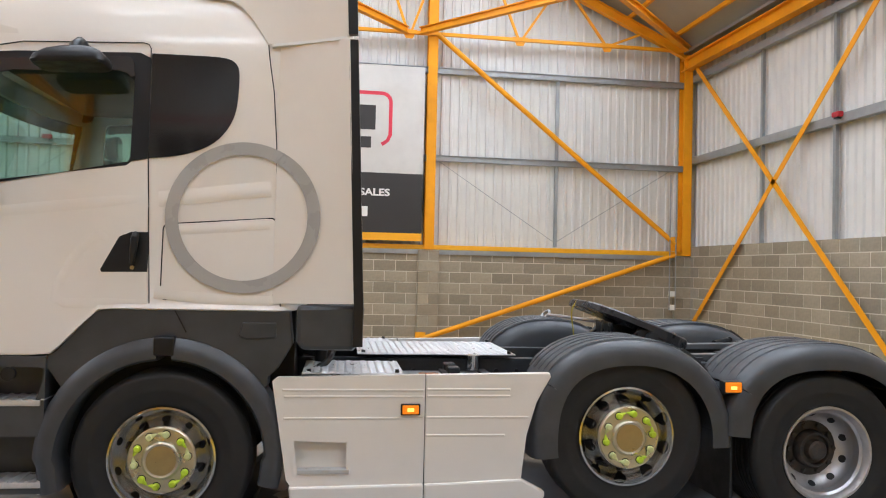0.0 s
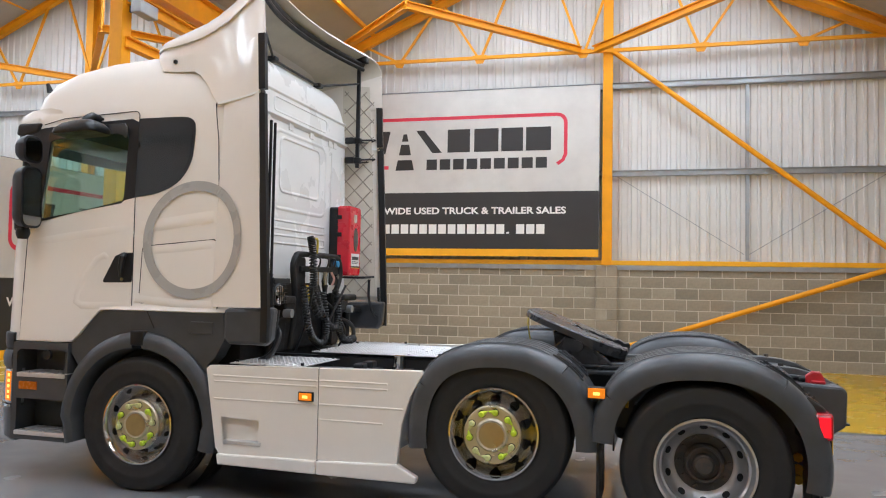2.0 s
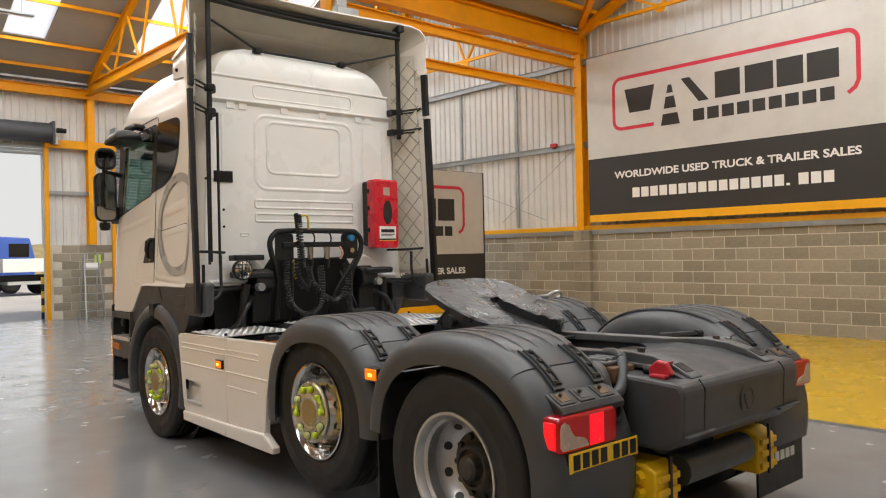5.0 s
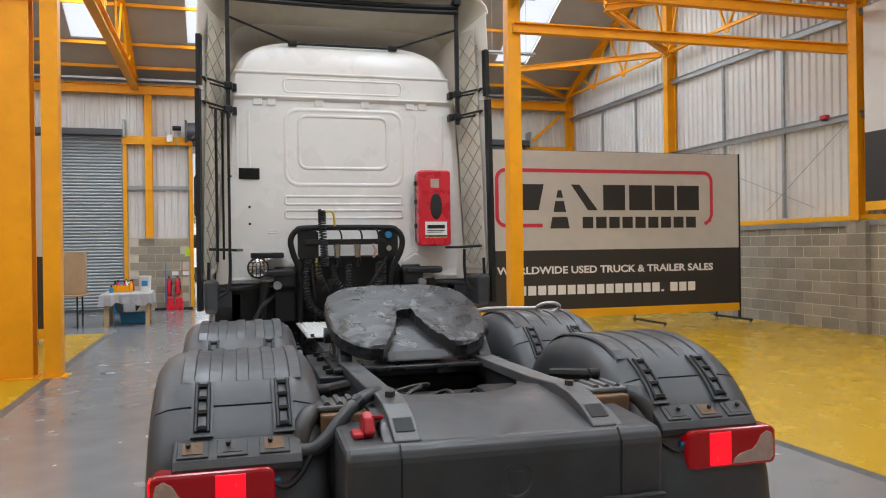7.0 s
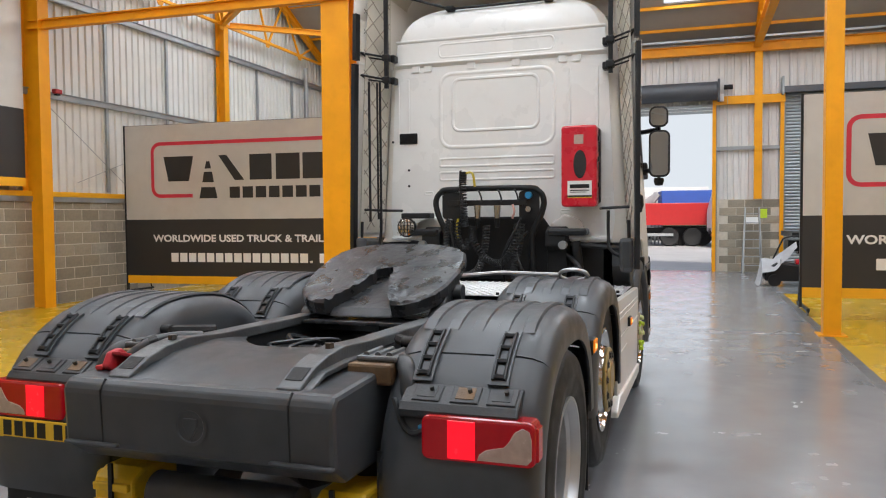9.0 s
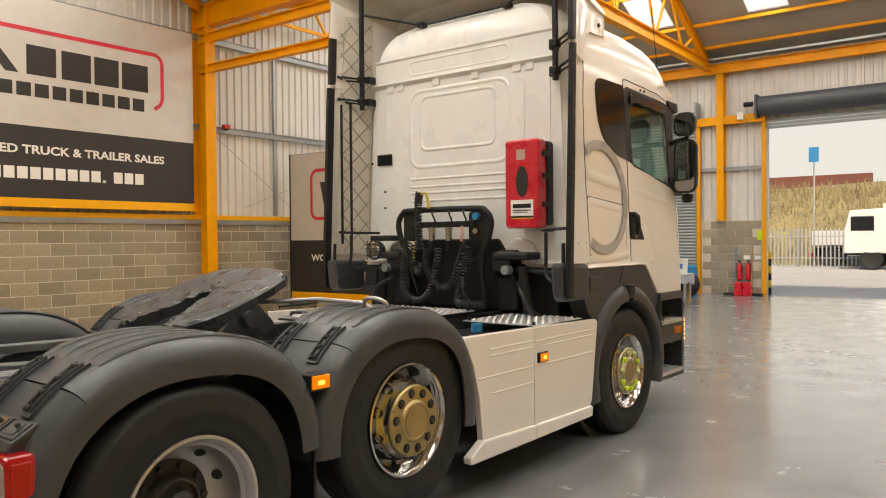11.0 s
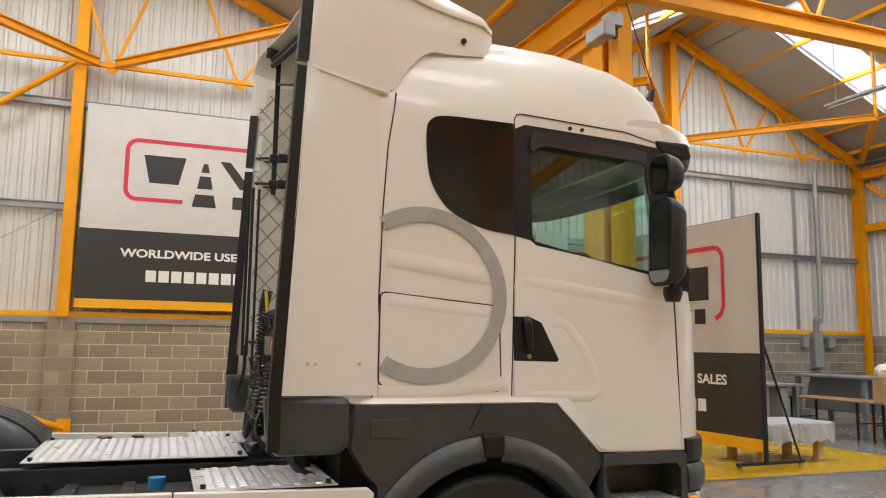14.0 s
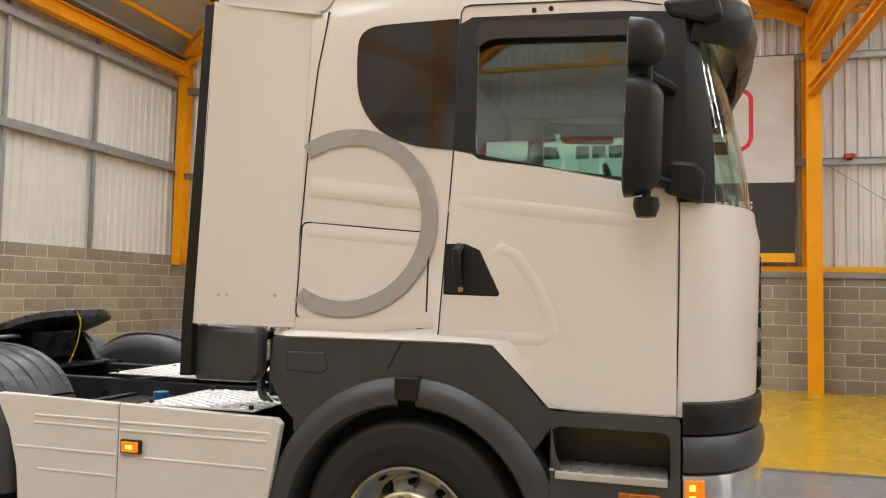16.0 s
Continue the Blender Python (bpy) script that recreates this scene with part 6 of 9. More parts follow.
hose([(XH + 0.03, -0.25, 2.04), (XH + 0.05, -0.25, 1.92), (XH + 0.06, -0.24, 1.72), (XH + 0.06, -0.23, 1.55)], 24, 0.03)
hose([(XH + 0.04, -0.38, 1.62), (XH + 0.07, -0.40, 1.42), (XH + 0.10, -0.37, 1.22), (XH + 0.12, -0.24, 1.12), (XH + 0.12, -0.10, 1.17), (XH + 0.09, -0.04, 1.35), (XH + 0.05, -0.03, 1.56)], 50, 0.028)
hose([(XH + 0.05, -0.16, 1.56), (XH + 0.08, -0.14, 1.42), (XH + 0.11, -0.02, 1.27), (XH + 0.12, 0.12, 1.24), (XH + 0.10, 0.22, 1.38), (XH + 0.05, 0.25, 1.58)], 36, 0.027)
hose([(XH + 0.04, 0.28, 1.58), (XH + 0.07, 0.27, 1.42), (XH + 0.10, 0.24, 1.24), (XH + 0.14, 0.24, 1.13), (XH + 0.16, 0.34, 1.115), (XH + 0.14, 0.5, 1.115)], 36, 0.03)
hose([(XH + 0.05, -0.30, 1.60), (XH + 0.09, -0.28, 1.45), (XH + 0.10, -0.22, 1.36), (XH + 0.09, -0.18, 1.44)], 16, 0.026)
for m, pts in ((M_CABLEY, [(XH + 0.04, -0.24, 2.02), (XH + 0.05, -0.16, 2.02), (XH + 0.04, -0.14, 1.9)]), (M_CABLEY, [(XH + 0.03, -0.3, 1.62), (XH + 0.05, -0.31, 1.52), (XH + 0.06, -0.29, 1.44)]), (M_CABLEP, [(XH + 0.03, 0.2, 1.74), (XH + 0.05, 0.22, 1.68), (XH + 0.04, 0.2, 1.62)]), (M_CABLE, [(0.9, -0.3, 1.05), (1.0, -0.32, 1.3), (1.08, -0.36, 1.6)]), (M_CABLE, [(0.9, 0.1, 1.05), (1.02, 0.12, 1.3), (1.1, 0.3, 1.62)]), (M_CABLE, [(0.85, 0.3, 1.5), (1.0, 0.25, 1.4), (1.1, 0.3, 1.2), (1.0, 0.4, 1.05)])):
    part("loose_cable", tube(bmesh.new(), smooth_path(pts), 0.011, 6), m, stand, smooth=True)

# ---- chassis ----
for s in (-1, 1):
    r0, r1 = sorted((s * 0.36, s * 0.43))
    rail = part("chassis_rail", prism(bmesh.new(), [(0.3, 0.74), (4.9, 0.74), (4.9, 0.95), (4.6, 1.04), (0.3, 1.04)], r0, r1), M_CHASSIS, truck, "dark grey steel chassis rail", bevel=0.006)
    for x in (1.3, 1.55, 1.85, 2.15, 2.3, 3.4, 3.6, 4.4):
        for z in (0.84, 0.95):
            part("bolt", tube(bmesh.new(), [(x, s * 0.43, z), (x, s * 0.448, z)], 0.018, 6), M_MATT, rail)
for x in (1.0, 2.0, 2.55, 3.45, 4.0, 4.62):
    part("cross_member", boxm(x - 0.06, x + 0.06, -0.36, 0.36, 0.78, 0.96), M_MATT, truck)
part("gearbox", boxm(0.5, 1.7, -0.33, 0.33, 0.55, 0.95), M_MATT, truck, "dark gearbox between the rails", bevel=0.05)
part("prop_shaft", tube(bmesh.new(), [(1.7, 0, 0.72), (4.0, 0, 0.62)], 0.07, 14), M_MATT, truck, smooth=True)
for x, z in ((0.0, 0.505), (2.84, 0.63), (4.185, 0.52)):
    part("axle", tube(bmesh.new(), [(x, -0.95, z), (x, 0.95, z)], 0.085, 14), M_MATT, truck, smooth=True)
part("differential", lathe(bmesh.new(), [(0.0, -0.2), (0.16, -0.16), (0.22, 0.0), (0.16, 0.16), (0.0, 0.2)], 20, (4.185, 0, 0.52)), M_MATT, truck, smooth=True)
for s in (-1, 1):
    for x in (3.72, 4.62):
        part("air_bag", tube(bmesh.new(), [(x, s * 0.5, 0.55), (x, s * 0.5, 0.63), (x, s * 0.5, 0.70), (x, s * 0.5, 0.80)], [0.10, 0.13, 0.13, 0.1], 16), M_BLACK, truck, smooth=True)
    # fuel and air tanks behind the skirts
    part("tank", prism(bmesh.new(), rrect(0.74, 2.14, 0.42, 0.96, 0.1), min(s * 0.52, s * 1.17), max(s * 0.52, s * 1.17)), M_STEEL if s < 0 else M_MATT, truck, "side tank behind the skirt", smooth=True)
    for x in (1.0, 1.75, 2.02):
        part("tank_strap", boxm(x - 0.03, x + 0.03, min(s * 0.52, s * 1.18), max(s * 0.52, s * 1.18), 0.96, 0.975), M_BLACK, truck)
rnd = random.Random(4)
for k in range(14):
    y = rnd.uniform(-0.3, 0.3)
    pts = [(3.7 + rnd.uniform(-0.2, 0.3), y, 0.85)] + [(3.95 + 0.2 * i + rnd.uniform(-0.06, 0.06), max(-0.33, min(0.33, y + rnd.uniform(-0.2, 0.2))), 0.93 + rnd.uniform(-0.08, 0.08)) for i in range(4)]
    part("air_line", tube(bmesh.new(), smooth_path(pts), rnd.choice((0.008, 0.011, 0.016)), 6), M_CABLE if k % 5 else M_CHASSIS, truck, smooth=True)
for x, y in ((3.9, -0.15), (4.1, 0.12), (4.35, -0.2)):
    part("valve", boxm(x - 0.06, x + 0.06, y - 0.05, y + 0.05, 0.84, 0.95), M_MATT, truck, bevel=0.015)
part("yellow_tag", boxm(3.70, 3.72, -0.95, -0.87, 0.83, 0.91), M_PLATE, truck, "small yellow tag")
part("floor_pan", boxm(3.5, 4.7, -0.36, 0.36, 0.66, 0.68), M_MATT, truck)
part("valve_block", boxm(4.2, 4.45, 0.14, 0.34, 0.9, 1.03), M_BLACK, truck, bevel=0.02)
part("battery_cap", tube(bmesh.new(), [(1.62, 0.8, 0.98), (1.62, 0.8, 1.035)], 0.042, 14), M_BLUE, truck, "blue filler cap", smooth=True)
part("filler_neck", tube(bmesh.new(), [(1.95, -0.6, 0.98), (1.95, -0.6, 1.08)], 0.05, 14), M_CHROME, truck, smooth=True)


def tread_plate(name, x0, x1, y0, y1, z):
    bm = box(bmesh.new(), x0, x1, y0, y1, z - 0.006, z)
    i = 0
    x = x0 + 0.035
    while x < x1 - 0.03:
        y = y0 + 0.03 + (0.03 if i % 2 else 0)
        while y < y1 - 0.03:
            b = [bm.verts.new(p) for p in ((x - 0.02, y - 0.012, z), (x + 0.02, y - 0.012, z), (x + 0.02, y + 0.012, z), (x - 0.02, y + 0.012, z))]
            t = [bm.verts.new(p) for p in ((x - 0.011, y - 0.006, z + 0.008), (x + 0.011, y - 0.006, z + 0.008), (x + 0.011, y + 0.006, z + 0.008), (x - 0.011, y + 0.006, z + 0.008))]
            bm.faces.new(t)
            for k in range(4):
                bm.faces.new((b[k], b[(k + 1) % 4], t[(k + 1) % 4], t[k]))
            y += 0.06
        x += 0.05
        i += 1
    p = part(name, bm, M_ALU, truck, "raised-pattern aluminium deck plate")
    for xx in (x0 + 0.04, x1 - 0.04):
        for yy in (y0 + 0.04, y1 - 0.04):
            part("deck_bolt", tube(bmesh.new(), [(xx, yy, z), (xx, yy, z + 0.02)], 0.013, 8), M_BLACK, p)
    return p


tread_plate("deck_plate", 1.15, 2.28, -0.50, 0.44, 1.075)
tread_plate("deck_plate", 0.80, 1.42, -1.19, -0.55, 1.03)
tread_plate("deck_plate", 0.80, 1.46, 0.55, 1.19, 1.03)
for y in (-0.95, -0.75):
    part("battery_strap", boxm(1.72, 1.80, y - 0.05, y + 0.05, 1.0, 1.045), M_BLACK, truck, bevel=0.01)
part("warning_label", boxm(1.55, 1.68, -0.95, -0.8, 0.978, 0.984), M_AMBERDULL, truck)

# ---- side skirts ----
for s in (-1, 1):
    def Y(a, b):
        return tuple(sorted((s * a, s * b)))
    edge = [(0.64, 1.0), (1.55, 1.025)]
    front = [(0.63, 0.985), (0.66, 1.01), (1.548, 1.03), (1.548, 0.37), (0.76, 0.35), (0.725, 0.40)]
    rearp = [(1.553, 0.37), (1.553, 1.03), (2.33, 1.045), (2.34, 1.02), (2.25, 0.86), (2.19, 0.66), (2.165, 0.45), (2.16, 0.385)]
    cuts = [prism(bmesh.new(), [(0.79, 0.45), (1.08, 0.45), (1.08, 0.62), (0.765, 0.63)], *Y(1.17, 1.4))] if s < 0 else []
    a = part("side_skirt", solid(prism(bmesh.new(), front, *Y(1.19, 1.235)), 0.0001, cuts), M_CAB, truck, "cream moulded side skirt panel", bevel=0.006)
    b = part("side_skirt", prism(bmesh.new(), rearp, *Y(1.19, 1.235)), M_CAB, truck, "cream moulded side skirt panel", bevel=0.006)
    part("skirt_seam", boxm(1.547, 1.554, *Y(1.19, 1.228), 0.3, 1.03), M_BLACK, truck)
    part("skirt_foot", prism(bmesh.new(), [(0.74, 0.36), (0.75, 0.28), (1.548, 0.27), (1.548, 0.37)], *Y(1.19, 1.255)), M_CAB, a, bevel=0.012)
    part("skirt_foot", prism(bmesh.new(), [(1.553, 0.37), (1.553, 0.27), (2.30, 0.265), (2.31, 0.31), (2.16, 0.39)], *Y(1.19, 1.255)), M_CAB, b, bevel=0.012)
    for z, x0, x1 in ((0.935, 0.69, 1.54), (0.895, 0.70, 1.54), (0.765, 0.70, 1.54)):
        part("skirt_line", boxm(x0, x1, *Y(1.23, 1.2395), z - 0.007, z + 0.007), M_CAB, a, bevel=0.004)
    for z, x0, x1 in ((0.94, 1.56, 2.08), (0.90, 1.56, 2.08), (0.77, 1.56, 2.2), (0.66, 1.56, 2.05)):
        part("skirt_line", boxm(x0, x1, *Y(1.23, 1.2395), z - 0.007, z + 0.007), M_CAB, b, bevel=0.004)
    if s < 0:
        part("step_recess", boxm(0.76, 1.09, -1.185, -1.10, 0.44, 0.64), M_CAB, a)
        part("step_tread", boxm(0.79, 1.10, -1.245, -1.12, 0.435, 0.462), M_ALU, a, "aluminium step tread", bevel=0.004)
    lens = part("marker_lamp", boxm(1.40, 1.52, *Y(1.235, 1.258), 0.785, 0.855), M_BLACK, truck, "amber side marker lamp, lit", bevel=0.006)
    part("lamp_lens", boxm(1.41, 1.51, *Y(1.25, 1.264), 0.793, 0.847), M_AMBER, lens, bevel=0.005)
    part("lamp_bulb", boxm(1.44, 1.48, *Y(1.262, 1.266), 0.81, 0.83), M_AMBERGLOW, lens)


# ---- wheels ----
def ring_holes(bm, n, R, r, y, cx, cz, s, depth=0.012, sq=1.35):
    for i in range(n):
        t = 2 * math.pi * (i + 0.5) / n
        c, sn = math.cos(t), math.sin(t)
        pts = []
        for k in range(12):
            a = 2 * math.pi * k / 12
            u, v = r * math.cos(a), r * sq * math.sin(a)
            pts.append((cx + (R + u) * c - v * sn, s * y, cz + (R + u) * sn + v * c))
        vs = [bm.verts.new(p) for p in pts]
        bm.faces.new(vs)


def tyre(x, z, s, y0, y1, r, m=M_TYRE):
    w = y1 - y0
    prof = [(0.292, y0 + 0.03), (0.33, y0 + 0.012), (0.42, y0), (0.475, y0 + 0.012), (r - 0.012, y0 + 0.03), (r, y0 + 0.05)]
    grooves = 4
    for k in range(grooves):
        yc = y0 + 0.05 + (w - 0.1) * (k + 0.5) / grooves
        prof += [(r, yc - 0.008), (r - 0.014, yc - 0.006), (r - 0.014, yc + 0.006), (r, yc + 0.008)]
    prof += [(r, y1 - 0.05), (r - 0.012, y1 - 0.03), (0.50, y1 - 0.014), (0.492, y1 - 0.009), (0.475, y1 - 0.008), (0.42, y1), (0.40, y1 + 0.001), (0.395, y1 - 0.002), (0.345, y1 - 0.008), (0.33, y1 - 0.012), (0.305, y1 - 0.028), (0.292, y1 - 0.05)]
    return part("tyre", lathe(bmesh.new(), prof, 72, (x, 0, z), s, closed=True), m, None, "worn black rubber tyre", smooth=True)


def wheel(x, z, s, style, label):
    w = new("wheel")
    w.empty_display_size = 0.1
    w.parent = truck
    w["label"] = label
    w.location = {"front": (0, 0, 0), "mid": (0, s * 0.035, 0), "dual": (0.015, s * 0.05, 0)}[style]
    R = 0.525
    if style == "dual":
        tyre(x, z, s, 0.93, 1.22, R).parent = w
        tyre(x, z, s, 0.60, 0.89, R).parent = w
        rim = [(0.262, 0.60), (0.262, 0.95), (0.285, 1.0), (0.262, 1.05), (0.262, 1.15), (0.29, 1.18), (0.312, 1.195), (0.312, 1.208), (0.298, 1.208), (0.287, 1.192), (0.272, 1.155), (0.266, 1.11), (0.258, 1.07), (0.235, 1.03), (0.205, 1.008), (0.185, 1.0), (0.12, 0.99), (0.12, 0.60)]
        part("rim", lathe(bmesh.new(), rim, 64, (x, 0, z), s), M_STEEL, w, "dull silver steel rim, deeply dished", smooth=True)
        # flat black ovals paint the shade of the holes; the rim is uncut
        for i in range(10):
            bm = bmesh.new()
            t = 2 * math.pi * (i + 0.5) / 10
            vs = []
            for k in range(12):
                a = 2 * math.pi * k / 12
                u, v = 0.017 * math.cos(a), 0.026 * math.sin(a)
                rr = 0.232 + u
                vs.append(bm.verts.new((x + rr * math.cos(t) - v * math.sin(t), s * (1.03 + (rr - 0.235) * 1.1 + 0.008), z + rr * math.sin(t) + v * math.cos(t))))
            bm.faces.new(vs)
            part("hole_shade", bm, M_BLACK, w, "flat black oval on the rim, painted for a shaded hole")
        part("wheel_flange", lathe(bmesh.new(), [(0.125, 0.985), (0.125, 1.012), (0.182, 1.012), (0.182, 0.99)], 48, (x, 0, z), s), M_RUST, w, "rusty flange", smooth=True)
        for i in range(10):
            t = 2 * math.pi * i / 10
            part("wheel_nut", tube(bmesh.new(), [(x + 0.158 * math.cos(t), s * 1.0, z + 0.158 * math.sin(t)), (x + 0.158 * math.cos(t), s * 1.035, z + 0.158 * math.sin(t))], 0.017, 6), M_RUST, w)
        part("hub", lathe(bmesh.new(), [(0.13, 0.95), (0.125, 1.05), (0.11, 1.075), (0.10, 1.075), (0.095, 1.05), (0.07, 1.05), (0.065, 1.10), (0.05, 1.115), (0.0, 1.115)], 32, (x, 0, z), s), M_RUST, w, "dark greasy hub", smooth=True)
        return
    tyre(x, z, s, 0.90, 1.20, R).parent = w
    deep = 0.0 if style == "front" else 0.035
    rim = [(0.27, 0.92), (0.262, 1.10), (0.29, 1.165), (0.312, 1.18), (0.312, 1.195), (0.30, 1.197), (0.286, 1.178), (0.266, 1.135), (0.26, 1.09), (0.247, 1.075), (0.238, 1.09), (0.222, 1.125 + deep), (0.205, 1.155 + deep), (0.198, 1.175 + deep), (0.10, 1.178 + deep), (0.0, 1.178 + deep)]
    part("rim", lathe(bmesh.new(), rim, 64, (x, 0, z), s), M_CHROME, w, "bright steel rim, dirty in the folds", smooth=True)
    # the rim has no openings here: black ovals give their shade
    for i in range(10):
        bm = bmesh.new()
        t = 2 * math.pi * (i + 0.5) / 10
        c, sn = math.cos(t), math.sin(t)
        vs = []
        for k in range(12):
            a = 2 * math.pi * k / 12
            u, v = (0.011 if style == 'front' else 0.018) * math.cos(a), (0.022 if style == 'front' else 0.033) * math.sin(a)
            rr = 0.2295 + u
            yy = 1.1075 + deep / 2 - (u * 2.2 * (1 + deep * 12)) + 0.005
            vs.append(bm.verts.new((x + rr * c - v * sn, s * yy, z + rr * sn + v * c)))
        bm.faces.new(vs)
        part("hole_shade", bm, M_BLACK, w, "flat black oval on the rim, painted for a shaded hole")
    yc = 1.178 + deep
    cov = part("hub_cover", lathe(bmesh.new(), [(0.195, yc), (0.196, yc + 0.012), (0.188, yc + 0.02), (0.115, yc + 0.02), (0.108, yc + 0.032), (0.098, yc + 0.036), (0.088, yc + 0.03), (0.0, yc + 0.03)], 56, (x, 0, z), s), M_HUBDISC if style == "front" or s < 0 else M_GOLD, w, "polished hub cover, dulled and yellowed", smooth=True)
    part("cover_centre", lathe(bmesh.new(), [(0.086, yc + 0.0305), (0.086, yc + 0.033), (0.0, yc + 0.033)], 40, (x, 0, z), s), M_GOLD, cov, "yellowed centre disc")
    for i in range(10):
        t = 2 * math.pi * (i + 0.25) / 10
        cx, cz = x + 0.153 * math.cos(t), z + 0.153 * math.sin(t)
        part("nut_seat", tube(bmesh.new(), [(cx, s * (yc + 0.018), cz), (cx, s * (yc + 0.0225), cz)], 0.026, 14), M_BLACK, cov)
        if style == "mid" and s > 0:
            part("wheel_nut", tube(bmesh.new(), [(cx, s * (yc + 0.02), cz), (cx, s * (yc + 0.03), cz)], 0.018, 6), M_RUST, cov)
        else:
            m = M_LIMEPALE if (i * 7 + int(x)) % 10 in (0, 1, 4, 5) else M_LIME
            # drop-shaped indicator cap whose tip points at its neighbour
            sgn = 1 if i % 2 == 0 else -1
            tip = Vector((-math.sin(t), 0, math.cos(t))) * sgn
            bm = bmesh.new()
            lathe(bm, [(0.0, yc + 0.02), (0.021, yc + 0.02), (0.021, yc + 0.042), (0.014, yc + 0.05), (0.0, yc + 0.051)], 14, (cx, 0, cz), s)
            part("nut_indicator", bm, m, cov, "lime wheel nut indicator", smooth=True)
            p0, p1 = Vector((cx, s * (yc + 0.03), cz)), Vector((cx, s * (yc + 0.03), cz)) + tip * 0.047
            part("indicator_tip", tube(bmesh.new(), [p0, p0.lerp(p1, 0.45), p1], [0.02, 0.013, 0.004], 8), m, cov, smooth=True)


for s in (-1, 1):
    wheel(0.0, 0.515, s, "front", "front wheel with bright rim and lime nut indicators")
    wheel(2.84, 0.645, s, "mid", "raised middle wheel with bright convex rim")
    wheel(4.185, 0.525, s, "dual", "twin rear wheel with dished silver rim")


# ---- rear mudguards ----
def fender(prof, s, name, label, cut=None, y_in=0.63, y_out=1.262, lip=0.16):
    """A rounded mudguard swept along (x, z) pairs."""
    P = [Vector(p) for p in prof]
    sec = [(y_in, -0.24), (y_in, -0.12), (y_in + 0.02, -0.06), (y_in + 0.06, -0.02), (y_in + 0.12, 0.0), (y_out - 0.12, 0.0), (y_out - 0.07, -0.008), (y_out - 0.03, -0.026), (y_out - 0.008, -0.056), (y_out, -0.10), (y_out - 0.003, -lip)]
    bm = bmesh.new()
    prev = None
    for i, p in enumerate(P):
        d = (P[min(i + 1, len(P) - 1)] - P[max(i - 1, 0)]).normalized()
        n = Vector((-d.y, d.x))
        if n.y < 0 and abs(n.y) > 0.3:
            n = -n
        row = [bm.verts.new((p.x + n.x * o, s * y, p.y + n.y * o)) for y, o in sec]
        if prev:
            for k in range(len(row) - 1):
                bm.faces.new((prev[k], prev[k + 1], row[k + 1], row[k]))
        prev = row
    return part(name, solid(bm, 0.012, []), M_GREY, None, label, smooth=True)


def arch_pt(cx, cz, rx, rz, t, h=0.0):
    """A point of a squarish arch at the angle t, h out from it."""
    c, sn = math.cos(t), math.sin(t)
    e = 2.5 if c < 0 else 2.15
    k = 1.0 / (abs(c) ** e + abs(sn) ** e) ** (1.0 / e) if sn > 0 else 1.0
    return cx + (rx * k + h) * c, cz + (rz * k + h) * sn


def arch_line(cx, cz, rx, rz, a0, a1, n):
    return [arch_pt(cx, cz, rx, rz, radians(a0 + (a1 - a0) * i / n)) for i in range(n + 1)]


